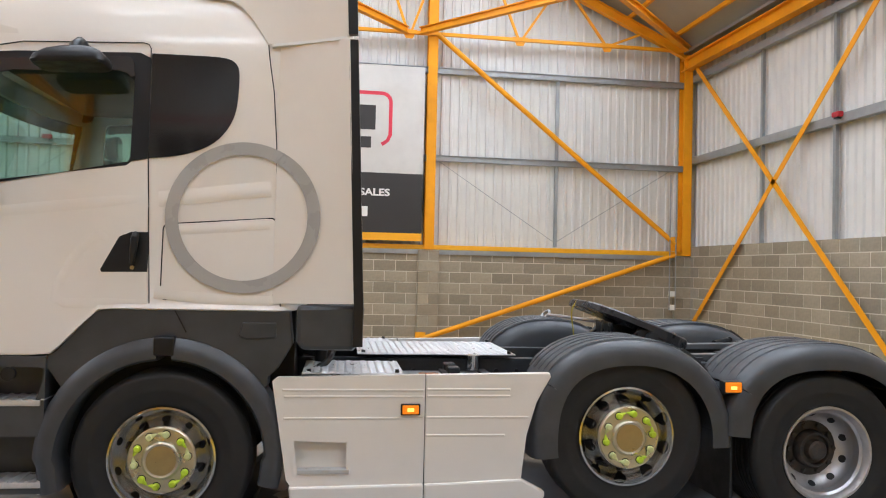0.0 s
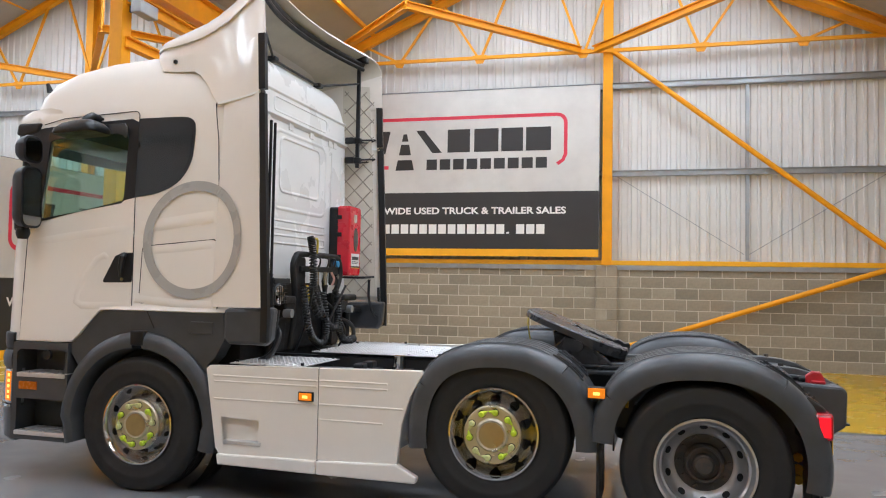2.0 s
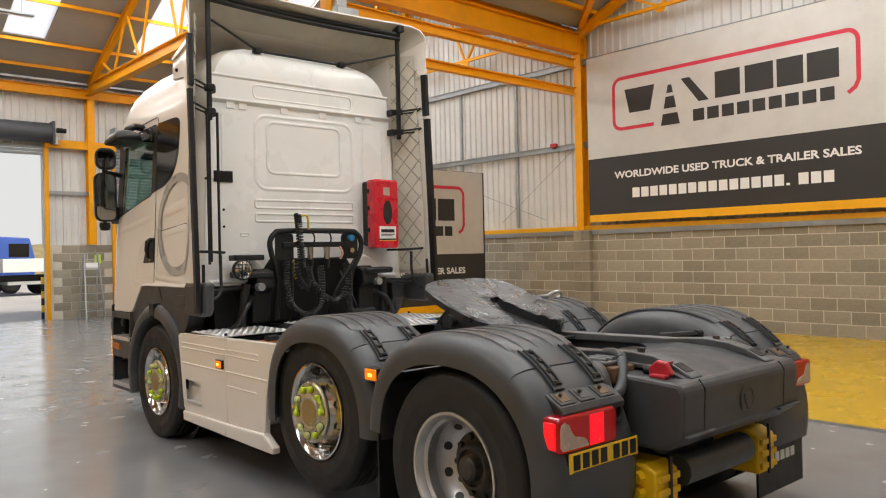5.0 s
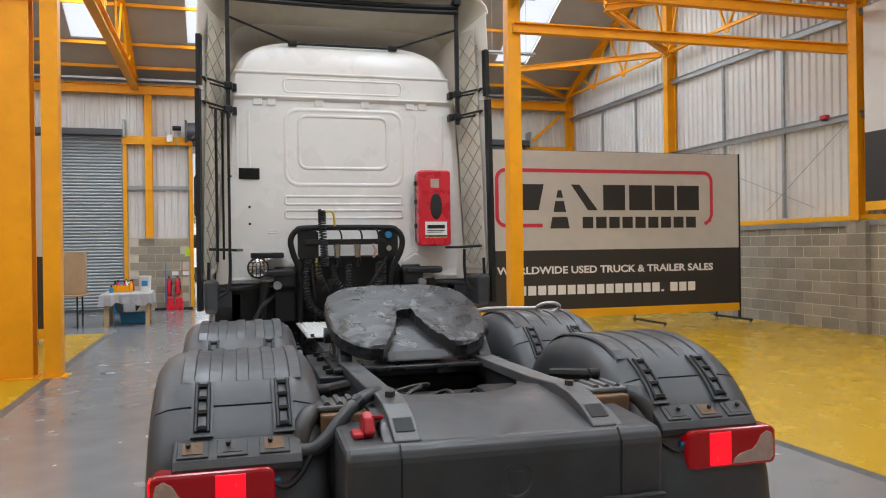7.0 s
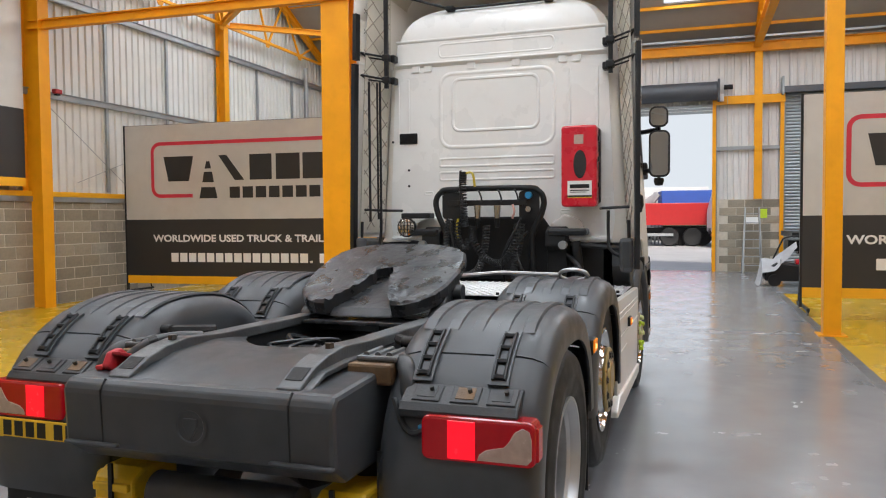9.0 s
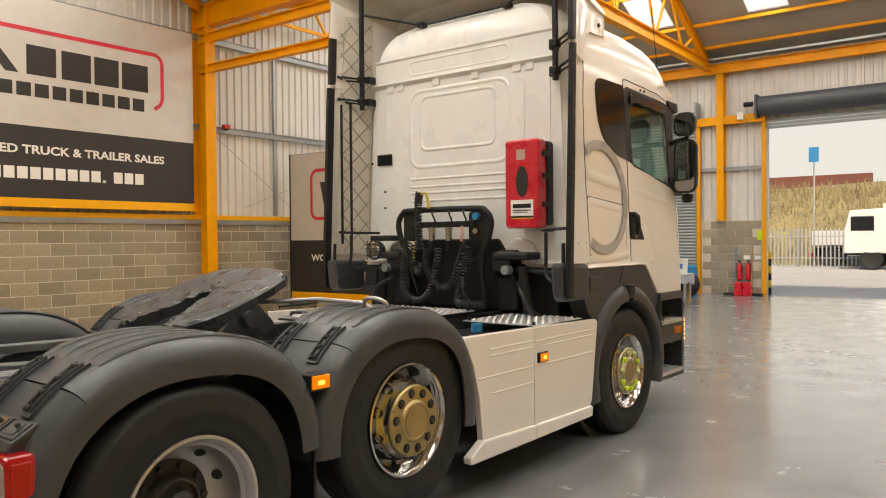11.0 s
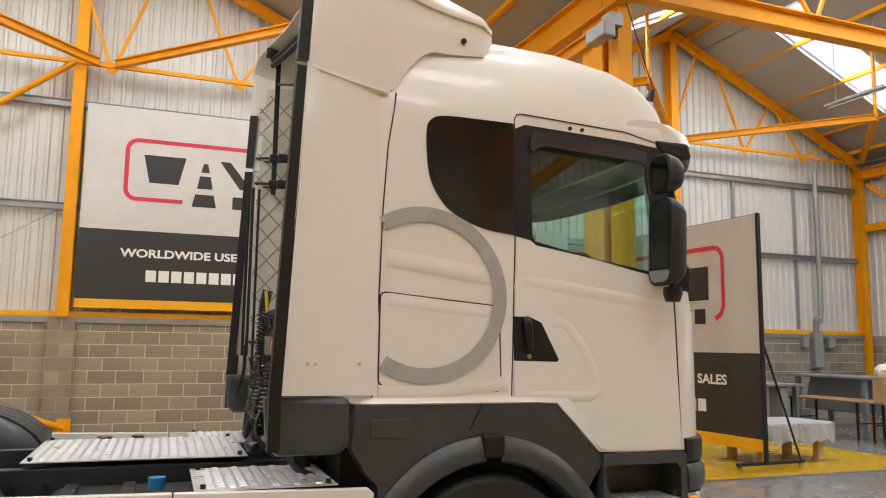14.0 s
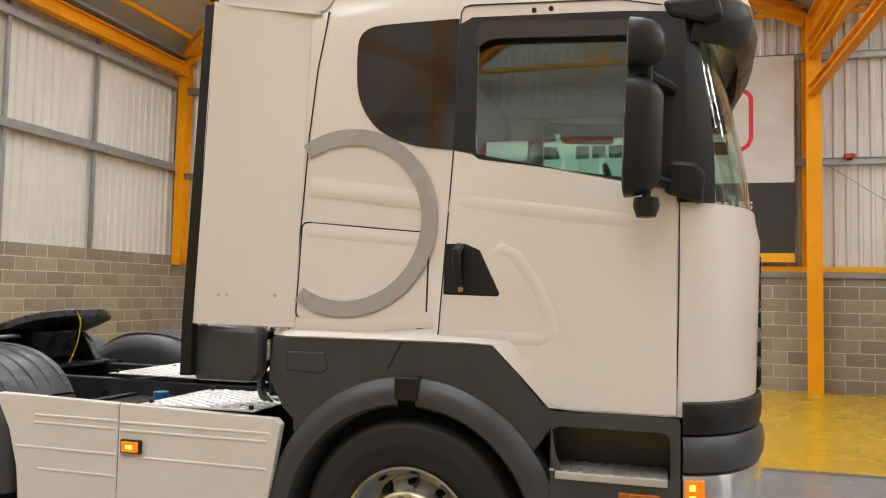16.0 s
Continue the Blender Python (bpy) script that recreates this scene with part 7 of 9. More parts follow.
for nm, cx, cz, rx, rz, spans, s_list in (
    ("front", 2.89, 0.60, 0.67, 0.657, ((188, 147), (146, 50), (49.3, -2)), (-1, 1)),
    ("rear", 4.21, 0.56, 0.735, 0.68, ((172, 146), (145, 51), (50.3, -12)), (-1, 1)),
):
    for s in s_list:
        g = new("mudguard")
        g.empty_display_size = 0.1
        g.parent = truck
        g["label"] = "dark grey ribbed plastic mudguard"
        for (a0, a1), pn in zip(spans, ("front_flap", "crown", "rear_flap")):
            o = fender(arch_line(cx, cz, rx, rz, a0, a1, 18 if pn == "crown" else 8), s, pn, "", y_out=1.30 if s < 0 and nm == "rear" else 1.275)
            o.parent = g
        # raised ribs over the crown
        for k in range(5):
            y = 0.74 + k * 0.105
            bm = bmesh.new()
            prev = None
            for i in range(15):
                t = radians(142 - (142 - 62) * i / 14)
                e = 0.2 if i in (0, 14) else 1.0
                row = []
                for dy, h in ((-0.028, -0.002), (-0.022, 0.008 * e), (0.022, 0.008 * e), (0.028, -0.002)):
                    ax, az = arch_pt(cx, cz, rx, rz, t, h)
                    row.append(bm.verts.new((ax, s * (y + dy), az)))
                if prev:
                    for q in range(3):
                        bm.faces.new((prev[q], prev[q + 1], row[q + 1], row[q]))
                prev = row
            part("rib", bm, M_GREY, g)
        # rubber straps over the joints
        for y in (0.80, 1.10):
            for am in ((49.5,) if nm == "front" else (50.5,)):
                bm = bmesh.new()
                prev = None
                for i in range(7):
                    t = radians(am + 11 - 22 * i / 6)
                    row = [bm.verts.new((arch_pt(cx, cz, rx, rz, t, h)[0], s * (y + dy), arch_pt(cx, cz, rx, rz, t, h)[1])) for dy, h in ((-0.04, 0.0), (-0.04, 0.012), (0.04, 0.012), (0.04, 0.0))]
                    if prev:
                        for q in range(3):
                            bm.faces.new((prev[q], prev[q + 1], row[q + 1], row[q]))
                    else:
                        bm.faces.new(row)
                    prev = row
                bm.faces.new(prev[::-1])
                part("strap_bed", bm, M_GREY, g)
                bm = bmesh.new()
                for k in range(4):
                    t = radians(am + 8 - 5.5 * k)
                    ax, az = arch_pt(cx, cz, rx, rz, t, 0.016)
                    c = Vector((ax, s * y, az))
                    tube(bm, [c + Vector((0, -0.02, 0)), c + Vector((0, 0.02, 0))], 0.012, 6)
                for dy in (-0.022, 0.022):
                    tube(bm, [(q[0], s * (y + dy), q[1]) for q in [arch_pt(cx, cz, rx, rz, radians(am + 9.5 - 19 * i / 5), 0.016) for i in range(6)]], 0.008, 6)
                part("rubber_strap", bm, M_BLACK, g, "black ladder-shaped rubber strap")
    for s in (-1, 1):
        if nm == "front":
            lens = part("marker_lamp", boxm(3.47, 3.59, min(s * 1.2, s * 1.275), max(s * 1.2, s * 1.275), 0.92, 1.0), M_BLACK, truck, "amber side marker lamp, lit", bevel=0.006)
            part("lamp_lens", boxm(3.475, 3.585, min(s * 1.25, s * 1.282), max(s * 1.25, s * 1.282), 0.93, 0.995), M_AMBER, lens, bevel=0.005)
            part("lamp_bulb", boxm(3.51, 3.55, min(s * 1.28, s * 1.284), max(s * 1.28, s * 1.284), 0.95, 0.97), M_AMBERGLOW, lens)
            part("lamp_bracket", boxm(3.5, 3.56, min(s * 0.9, s * 1.2), max(s * 0.9, s * 1.2), 0.9, 0.93), M_MATT, truck)
            part("mud_flap", boxm(3.53, 3.545, min(s * 0.65, s * 1.24), max(s * 0.65, s * 1.24), 0.2, 0.72), M_BLACK, truck, "black rubber mud flap")

# ---- fifth wheel ----
fw = new("fifth_wheel")
fw.empty_display_size = 0.1
fw.parent = truck
fw["label"] = "greasy black steel fifth wheel coupling, tilted back"
M_GREASE = mat("grease_caked_steel", (0.040, 0.041, 0.044), 0.30, 0.2, 0.35, 7, bump=0.45, bscale=22, stain=(0.014, 0.0135, 0.014), stain_amt=0.8, stain_scale=4)
half = [(0.0, 0.0), (-0.0, 0.18)] + [(0.02, 0.28), (0.07, 0.38), (0.15, 0.445), (0.28, 0.478), (0.45, 0.485), (0.62, 0.47), (0.74, 0.43), (0.83, 0.36), (0.88, 0.28), (0.885, 0.21), (0.80, 0.165), (0.66, 0.11), (0.50, 0.062), (0.44, 0.06), (0.41, 0.045), (0.395, 0.0)]
pts = half + [(a, -b) for a, b in half[-2:0:-1]]
bm = bmesh.new()
lo = [bm.verts.new((a, b, -0.055 - 0.03 * (0 if a < 0.5 else 1))) for a, b in pts]
mid = [bm.verts.new((a, b, -0.012)) for a, b in pts]
hi = [bm.verts.new((0.44 + (a - 0.44) * 0.97, b * 0.97, 0.0)) for a, b in pts]
n = len(pts)
for A, B in ((lo, mid), (mid, hi)):
    for i in range(n):
        bm.faces.new((A[i], A[(i + 1) % n], B[(i + 1) % n], B[i]))
top_face = bm.faces.new(hi)
bot_face = bm.faces.new(lo[::-1])
bmesh.ops.triangulate(bm, faces=[bot_face])
tri = bmesh.ops.triangulate(bm, faces=[top_face])["faces"]
for _ in range(4):
    es = [e for e in {e for f in bm.faces for e in f.edges} if e.calc_length() > 0.035 and all(v.co.z > -0.02 for v in e.verts)]
    bmesh.ops.subdivide_edges(bm, edges=es, cuts=1)
    bmesh.ops.triangulate(bm, faces=[f for f in bm.faces if len(f.verts) > 3])
for v in bm.verts:
    if v.co.z > -0.005:
        a, b = v.co.x, abs(v.co.y)
        slot = abs(b - (0.06 + max(0.0, a - 0.45) * 0.25)) if a > 0.38 else 1.0
        rim = max(0.0, 1 - slot / 0.07) + max(0.0, (a - 0.68) / 0.2)
        v.co.z += rim * 0.022 * max(-0.4, noise.noise(v.co * 16) + 0.35 * noise.noise(v.co * 40)) + 0.003 * noise.noise(v.co * 9)
plate = part("coupling_plate", bm, M_GREASE, fw, "grease-caked horseshoe coupling plate")
plate.matrix_basis = pose(2.90, -0.01, 1.465, 0, 20.5, 0) @ Matrix.Scale(0.96, 4)
for s in (-1, 1):
    part("pedestal", prism(bmesh.new(), [(3.06, 1.06), (3.60, 1.06), (3.48, 1.16), (3.38, 1.25), (3.23, 1.27), (3.14, 1.18)], min(s * 0.36, s * 0.44), max(s * 0.36, s * 0.44)), M_GREASE, fw, bevel=0.012)
    part("pivot_pin", tube(bmesh.new(), [(3.32, s * 0.33, 1.2), (3.32, s * 0.49, 1.2)], 0.045, 14), M_GREASE, fw, smooth=True)
    part("mounting_angle", boxm(2.85, 3.75, min(s * 0.43, s * 0.56), max(s * 0.43, s * 0.56), 1.0, 1.03), M_CHASSIS, fw, bevel=0.006)
    for x in (2.95, 3.15, 3.5, 3.65):
        part("bolt", tube(bmesh.new(), [(x, s * 0.5, 1.03), (x, s * 0.5, 1.055)], 0.02, 6), M_MATT, fw)
part("mounting_plate", boxm(2.95, 3.72, -0.48, 0.48, 1.042, 1.062), M_GREASE, fw, bevel=0.004)
part("jaw_housing", prism(bmesh.new(), [(3.13, 1.10), (3.68, 1.08), (3.62, 1.13), (3.23, 1.27), (3.1, 1.30)], -0.2, 0.2), M_GREASE, fw, bevel=0.02)
part("release_handle", tube(bmesh.new(), [(3.15, 0.3, 1.27), (2.95, 0.62, 1.29), (2.92, 0.98, 1.28)], 0.013, 8), M_STEEL, fw, "bare steel release handle", smooth=True)
part("handle_loop", tube(bmesh.new(), [(2.92 + 0.03 * math.cos(t), 1.06 + 0.085 * math.sin(t), 1.28 + 0.035 * math.cos(t)) for t in [2 * math.pi * i / 16 for i in range(16)]], 0.012, 8, closed=True), M_STEEL, fw, smooth=True)
part("grease_line", tube(bmesh.new(), smooth_path([(2.9, 0.05, 1.45), (2.86, 0.05, 1.36), (2.88, 0.06, 1.2), (2.9, 0.1, 1.08)]), 0.006, 5), M_CABLEY, fw)

# ---- tail ----
XT = 5.12
M_RUSTBROWN = mat("brown_rusted_steel", (0.17, 0.10, 0.05), 0.6, 0.2, 0.3, 14, bump=0.3, bscale=60, stain=(0.05, 0.045, 0.04), stain_amt=0.5, stain_scale=9)
M_RAMP = mat("worn_ramp_steel", (0.13, 0.135, 0.14), 0.42, 0.4, 0.3, 7, bump=0.2, bscale=60, stain=(0.06, 0.05, 0.045), stain_amt=0.5, stain_scale=5)
cover = part("tail_cover", prism(bmesh.new(), [(4.62, 0.66), (5.04, 0.665), (XT + 0.02, 0.735), (XT + 0.03, 0.965), (XT, 1.003), (4.62, 1.03)], -0.615, 0.60), M_GREY, truck, "dark grey moulded plastic tail cover", bevel=0.02)
bm = bmesh.new()
prev = None
for i in range(17):
    y = -0.36 + 0.72 * i / 16
    c = 0.30 * (1 - (y / 0.36) ** 2) ** 0.5 if abs(y) < 0.36 else 0
    row = [bm.verts.new((x, y, z)) for x, z in ((4.20 + c * 0.75, 1.055 - 0.10 * c), (4.50 + c * 0.35, 1.08 - 0.03 * c), (4.82, 1.065), (XT - 0.03, 1.003))]
    if prev:
        for k in range(3):
            bm.faces.new((prev[k], prev[k + 1], row[k + 1], row[k]))
    prev = row
part("cover_hump", solid(bm, 0.015, []), M_GREY, cover, "moulded hump with a curved cut-out", smooth=True)
for s in (-1, 1):
    part("cover_seam", prism(bmesh.new(), [(XT + 0.021, 0.735), (XT + 0.0335, 0.965), (XT + 0.002, 1.006), (XT - 0.01, 1.0), (XT + 0.02, 0.96), (XT + 0.012, 0.735)], min(s * 0.418, s * 0.424), max(s * 0.418, s * 0.424)), M_BLACK, cover)
    part("cover_ledge", boxm(XT + 0.015, XT + 0.045, min(s * 0.34, s * 0.60), max(s * 0.34, s * 0.60), 0.742, 0.757), M_GREY, cover, bevel=0.008)
    ram = part("ramp_end", prism(bmesh.new(), [(3.35, 1.075), (4.45, 1.095), (4.72, 1.112), (4.86, 1.098), (4.97, 1.07), (XT - 0.03, 1.012), (XT - 0.03, 0.985), (4.95, 1.04), (4.7, 1.05), (3.35, 1.03)], min(s * 0.335, s * 0.435), max(s * 0.335, s * 0.435)), M_RAMP, truck, "worn steel ramp end with a slotted foot", bevel=0.006)
    # a thin black bar on the ramp paints the dark of its slot
    part("ramp_slot", prism(bmesh.new(), [(4.975, 1.060), (5.045, 1.027), (5.049, 1.035), (4.979, 1.069)], min(s * 0.35, s * 0.42), max(s * 0.35, s * 0.42)), M_MATT, ram)
    part("ramp_flange", prism(bmesh.new(), [(4.40, 1.02), (4.72, 1.04), (4.95, 1.03), (XT - 0.035, 0.99), (XT - 0.035, 1.0), (4.95, 1.05), (4.72, 1.06), (4.40, 1.04)], min(s * 0.43, s * 0.47), max(s * 0.43, s * 0.47)), M_RAMP, ram, bevel=0.004)
    part("bolt", tube(bmesh.new(), [(4.76, s * 0.385, 1.105), (4.76, s * 0.385, 1.128)], 0.02, 6), M_RUST, ram)
    part("rail_joint", boxm(4.58, 4.78, min(s * 0.47, s * 0.66), max(s * 0.47, s * 0.66), 0.97, 1.055), M_RUSTBROWN, truck, "rusty bracket", bevel=0.012)
    part("joint_clamp", boxm(4.55, 4.74, min(s * 0.49, s * 0.67), max(s * 0.49, s * 0.67), 1.055, 1.08), M_RAMP, truck, bevel=0.01)
    for k in range(3):
        part("clamp_ridge", tube(bmesh.new(), [(4.57, s * (0.53 + 0.05 * k), 1.08), (4.72, s * (0.53 + 0.05 * k), 1.08)], 0.014, 8), M_RAMP, truck, smooth=True)
    part("joint_bolt", tube(bmesh.new(), [(4.50, s * 0.60, 1.10), (4.50, s * 0.66, 1.10)], 0.028, 10), M_MATT, truck, smooth=True)
    part("joint_arm", tube(bmesh.new(), [(4.30, s * 0.50, 1.08), (4.50, s * 0.62, 1.10)], 0.026, 8), M_MATT, truck, smooth=True)
    # lamp bar
    part("lamp_bar", tube(bmesh.new(), smooth_path([(4.62, s * 0.62, 1.03), (4.70, s * 0.69, 1.045), (4.76, s * 0.73, 1.01), (4.80, s * 0.755, 0.93), (4.82, s * 0.80, 0.88), (4.82, s * 0.86, 0.87)]), 0.04, 12), M_CHASSIS, truck, "bent steel lamp bar", smooth=True)
    pl = part("lamp_shelf", prism(bmesh.new(), [(4.72, 0.98), (4.745, 1.005), (4.80, 0.995), (4.885, 0.945), (4.905, 0.92), (4.905, 0.892), (4.87, 0.885), (4.72, 0.93)], min(s * 0.74, s * 1.20), max(s * 0.74, s * 1.20)), M_CHASSIS, truck, "dented steel lamp bracket with rust", bevel=0.01)
    for k, y in enumerate((0.84, 0.99, 1.13)):
        pocket = part("pocket", prism(bmesh.new(), [(4.80, 0.9905), (4.875, 0.9465), (4.880, 0.9555), (4.805, 0.9995)], min(s * (y - 0.055), s * (y + 0.055)), max(s * (y - 0.055), s * (y + 0.055))), M_CHASSIS, pl, bevel=0.004)
        part("rust_patch", prism(bmesh.new(), [(4.815, 0.992), (4.865, 0.962), (4.867, 0.966), (4.817, 0.996)], min(s * (y - 0.035), s * (y + 0.035)), max(s * (y - 0.035), s * (y + 0.035))), M_RUSTBROWN if (k + (s > 0)) % 2 == 0 else M_CHASSIS, pl)
        part("bolt", tube(bmesh.new(), [(4.835, s * (y + 0.015), 0.985), (4.845, s * (y + 0.015), 1.0)], 0.009, 6), M_RUST, pl)
    part("lamp_back_plate", boxm(4.80, 4.82, min(s * 0.74, s * 1.20), max(s * 0.74, s * 1.20), 0.70, 0.90), M_MATT, truck)
    part("shelf_bracket", boxm(4.82, 4.86, min(s * 0.74, s * 0.83), max(s * 0.74, s * 0.83), 0.84, 0.885), M_CHASSIS, truck, bevel=0.008)
    hous = part("tail_lamp", prism(bmesh.new(), rrect(min(s * 0.842, s * 1.27), max(s * 0.842, s * 1.27), 0.748, 0.912, 0.03), 4.83, 4.93, "x"), M_REDLENS, truck, "red tail lamp cluster, lit", bevel=0.012)
    a, b = sorted((s * 0.945, s * 1.05))
    part("lit_lens", boxm(4.925, 4.9335, a, b, 0.76, 0.900), M_REDGLOW, hous, "brightly lit red lens", bevel=0.003)
    q = [(1.012, 0.762), (1.02, 0.785), (1.045, 0.803), (1.08, 0.812), (1.11, 0.818), (1.13, 0.84), (1.15, 0.875), (1.18, 0.892), (1.205, 0.88), (1.212, 0.85), (1.212, 0.78), (1.195, 0.762)]
    part("clear_lens", prism(bmesh.new(), [(s * (y + 0.045), z) for y, z in q], 4.925, 4.9325, "x"), M_CLEARLENS, hous, "clear reversing lamp lens", bevel=0.003)
    part("side_lens", boxm(4.85, 4.915, min(s * 1.262, s * 1.279), max(s * 1.262, s * 1.279), 0.77, 0.89), M_REDGLOW if s < 0 else M_REDLENS, hous, bevel=0.004)
    part("plug_lead", tube(bmesh.new(), smooth_path([(4.90, s * 0.85, 0.85), (4.91, s * 0.80, 0.835), (4.88, s * 0.745, 0.87), (4.84, s * 0.70, 0.94)]), 0.012, 6), M_CABLE, truck, smooth=True)
    part("plug", boxm(4.88, 4.91, min(s * 0.822, s * 0.845), max(s * 0.822, s * 0.845), 0.83, 0.865), M_BLUE, truck, bevel=0.004)
    # mud flap with light bars in place of maker's words
    fl = part("mud_flap", boxm(4.86, 4.875, min(s * 0.64, s * 1.24), max(s * 0.64, s * 1.24), 0.12, 0.74), M_BLACK, truck, "black rubber mud flap with pale marking bars")
    for k in range(6):
        y = 0.72 + 0.07 * k
        part("marking_bar", boxm(4.875, 4.877, min(s * y, s * (y + 0.052)), max(s * y, s * (y + 0.052)), 0.30, 0.36), M_WHITE, fl)
    if s > 0:
        for k in range(8):
            y = 0.70 + 0.055 * k
            part("marking_bar", boxm(4.875, 4.877, y, y + 0.04, 0.64, 0.69), M_RIVET, fl)
    # yellow wheel chocks
    ch = part("wheel_chock", prism(bmesh.new(), [(4.70, 0.33), (4.99, 0.33), (4.99, 0.55), (4.92, 0.585), (4.70, 0.585)], min(s * 0.42, s * 0.62), max(s * 0.42, s * 0.62)), M_YELLOW, truck, "yellow plastic wheel chock in its holder", bevel=0.015)
    for k in range(3):
        part("chock_rib", boxm(4.985, 5.01, min(s * 0.43, s * 0.61), max(s * 0.43, s * 0.61), 0.36 + 0.07 * k, 0.395 + 0.07 * k), M_YELLOW, ch, bevel=0.006)
    for i in range(3):
        for k in range(3):
            part("chock_tube", tube(bmesh.new(), [(4.76 + 0.07 * i, s * 0.60, 0.37 + 0.075 * k), (4.76 + 0.07 * i, s * 0.665, 0.37 + 0.075 * k)], 0.032, 8), M_YELLOW, ch)
    part("chock_strap", boxm(5.0, 5.012, min(s * 0.505, s * 0.525), max(s * 0.505, s * 0.525), 0.33, 0.62), M_BLACK, ch)
part("under_run_tube", tube(bmesh.new(), [(4.93, -0.34, 0.50), (4.93, 0.34, 0.50)], 0.085, 20), M_GREY, truck, "round grey under-run tube", smooth=True)
emb = part("cover_emblem", lathe(bmesh.new(), [(0.0, 0.0), (0.07, 0.0), (0.075, 0.006), (0.062, 0.006), (0.058, 0.002), (0.0, 0.002)], 28), M_GREY, cover, "raised round emblem blank", smooth=True)
emb.matrix_basis = pose(XT + 0.026, 0, 0.855, 0, 0, -90)
part("emblem_shield", prism(bmesh.new(), [(-0.03, 0.885), (0.03, 0.885), (0.032, 0.855), (0.0, 0.80), (-0.032, 0.855)], XT + 0.024, XT + 0.034, "x"), M_GREY, cover, bevel=0.003)
np_ = part("number_plate", boxm(4.93, 4.938, -1.205, -0.69, 0.655, 0.745), M_PLATE, truck, "yellow rear number plate with dark bars", bevel=0.003)
for k in range(7):
    y = -1.18 + k * 0.066 + (0.03 if k > 3 else 0)
    part("plate_bar", boxm(4.938, 4.9395, y, y + 0.048, 0.667, 0.735), M_BLACK, np_)
part("plate_bracket", boxm(4.88, 4.93, -1.21, -0.68, 0.645, 0.747), M_MATT, truck)
rc = part("red_coupling", prism(bmesh.new(), [(4.90, 1.0), (4.90, 1.06), (4.945, 1.095), (5.0, 1.085), (5.03, 1.03), (4.99, 1.0)], -0.53, -0.49), M_REDDK, truck, "red plastic air coupling", bevel=0.01)
part("coupling_lever", boxm(4.93, 5.02, -0.57, -0.53, 1.01, 1.03), M_REDDK, rc, bevel=0.006)
part("coupling_lever", prism(bmesh.new(), [(4.93, 1.05), (5.0, 1.075), (5.0, 1.09), (4.93, 1.07)], -0.50, -0.455), M_REDDK, rc, bevel=0.004)
part("coupling_neck", tube(bmesh.new(), [(4.86, -0.50, 1.035), (4.93, -0.50, 1.035)], 0.022, 12), M_MATT, rc, smooth=True)

part("tail_pipe", tube(bmesh.new(), smooth_path([(4.83, -0.76, 0.94), (4.83, -0.70, 0.94), (4.815, -0.64, 0.975), (4.77, -0.57, 1.045), (4.72, -0.51, 1.085), (4.64, -0.45, 1.095), (4.54, -0.40, 1.085)]), 0.029, 12), M_GREY, truck, "grey bent hose over the tail", smooth=True)
part("hose_clamp", tube(bmesh.new(), [(4.735, -0.528, 1.075), (4.71, -0.502, 1.088)], 0.033, 12), M_BLACK, truck)

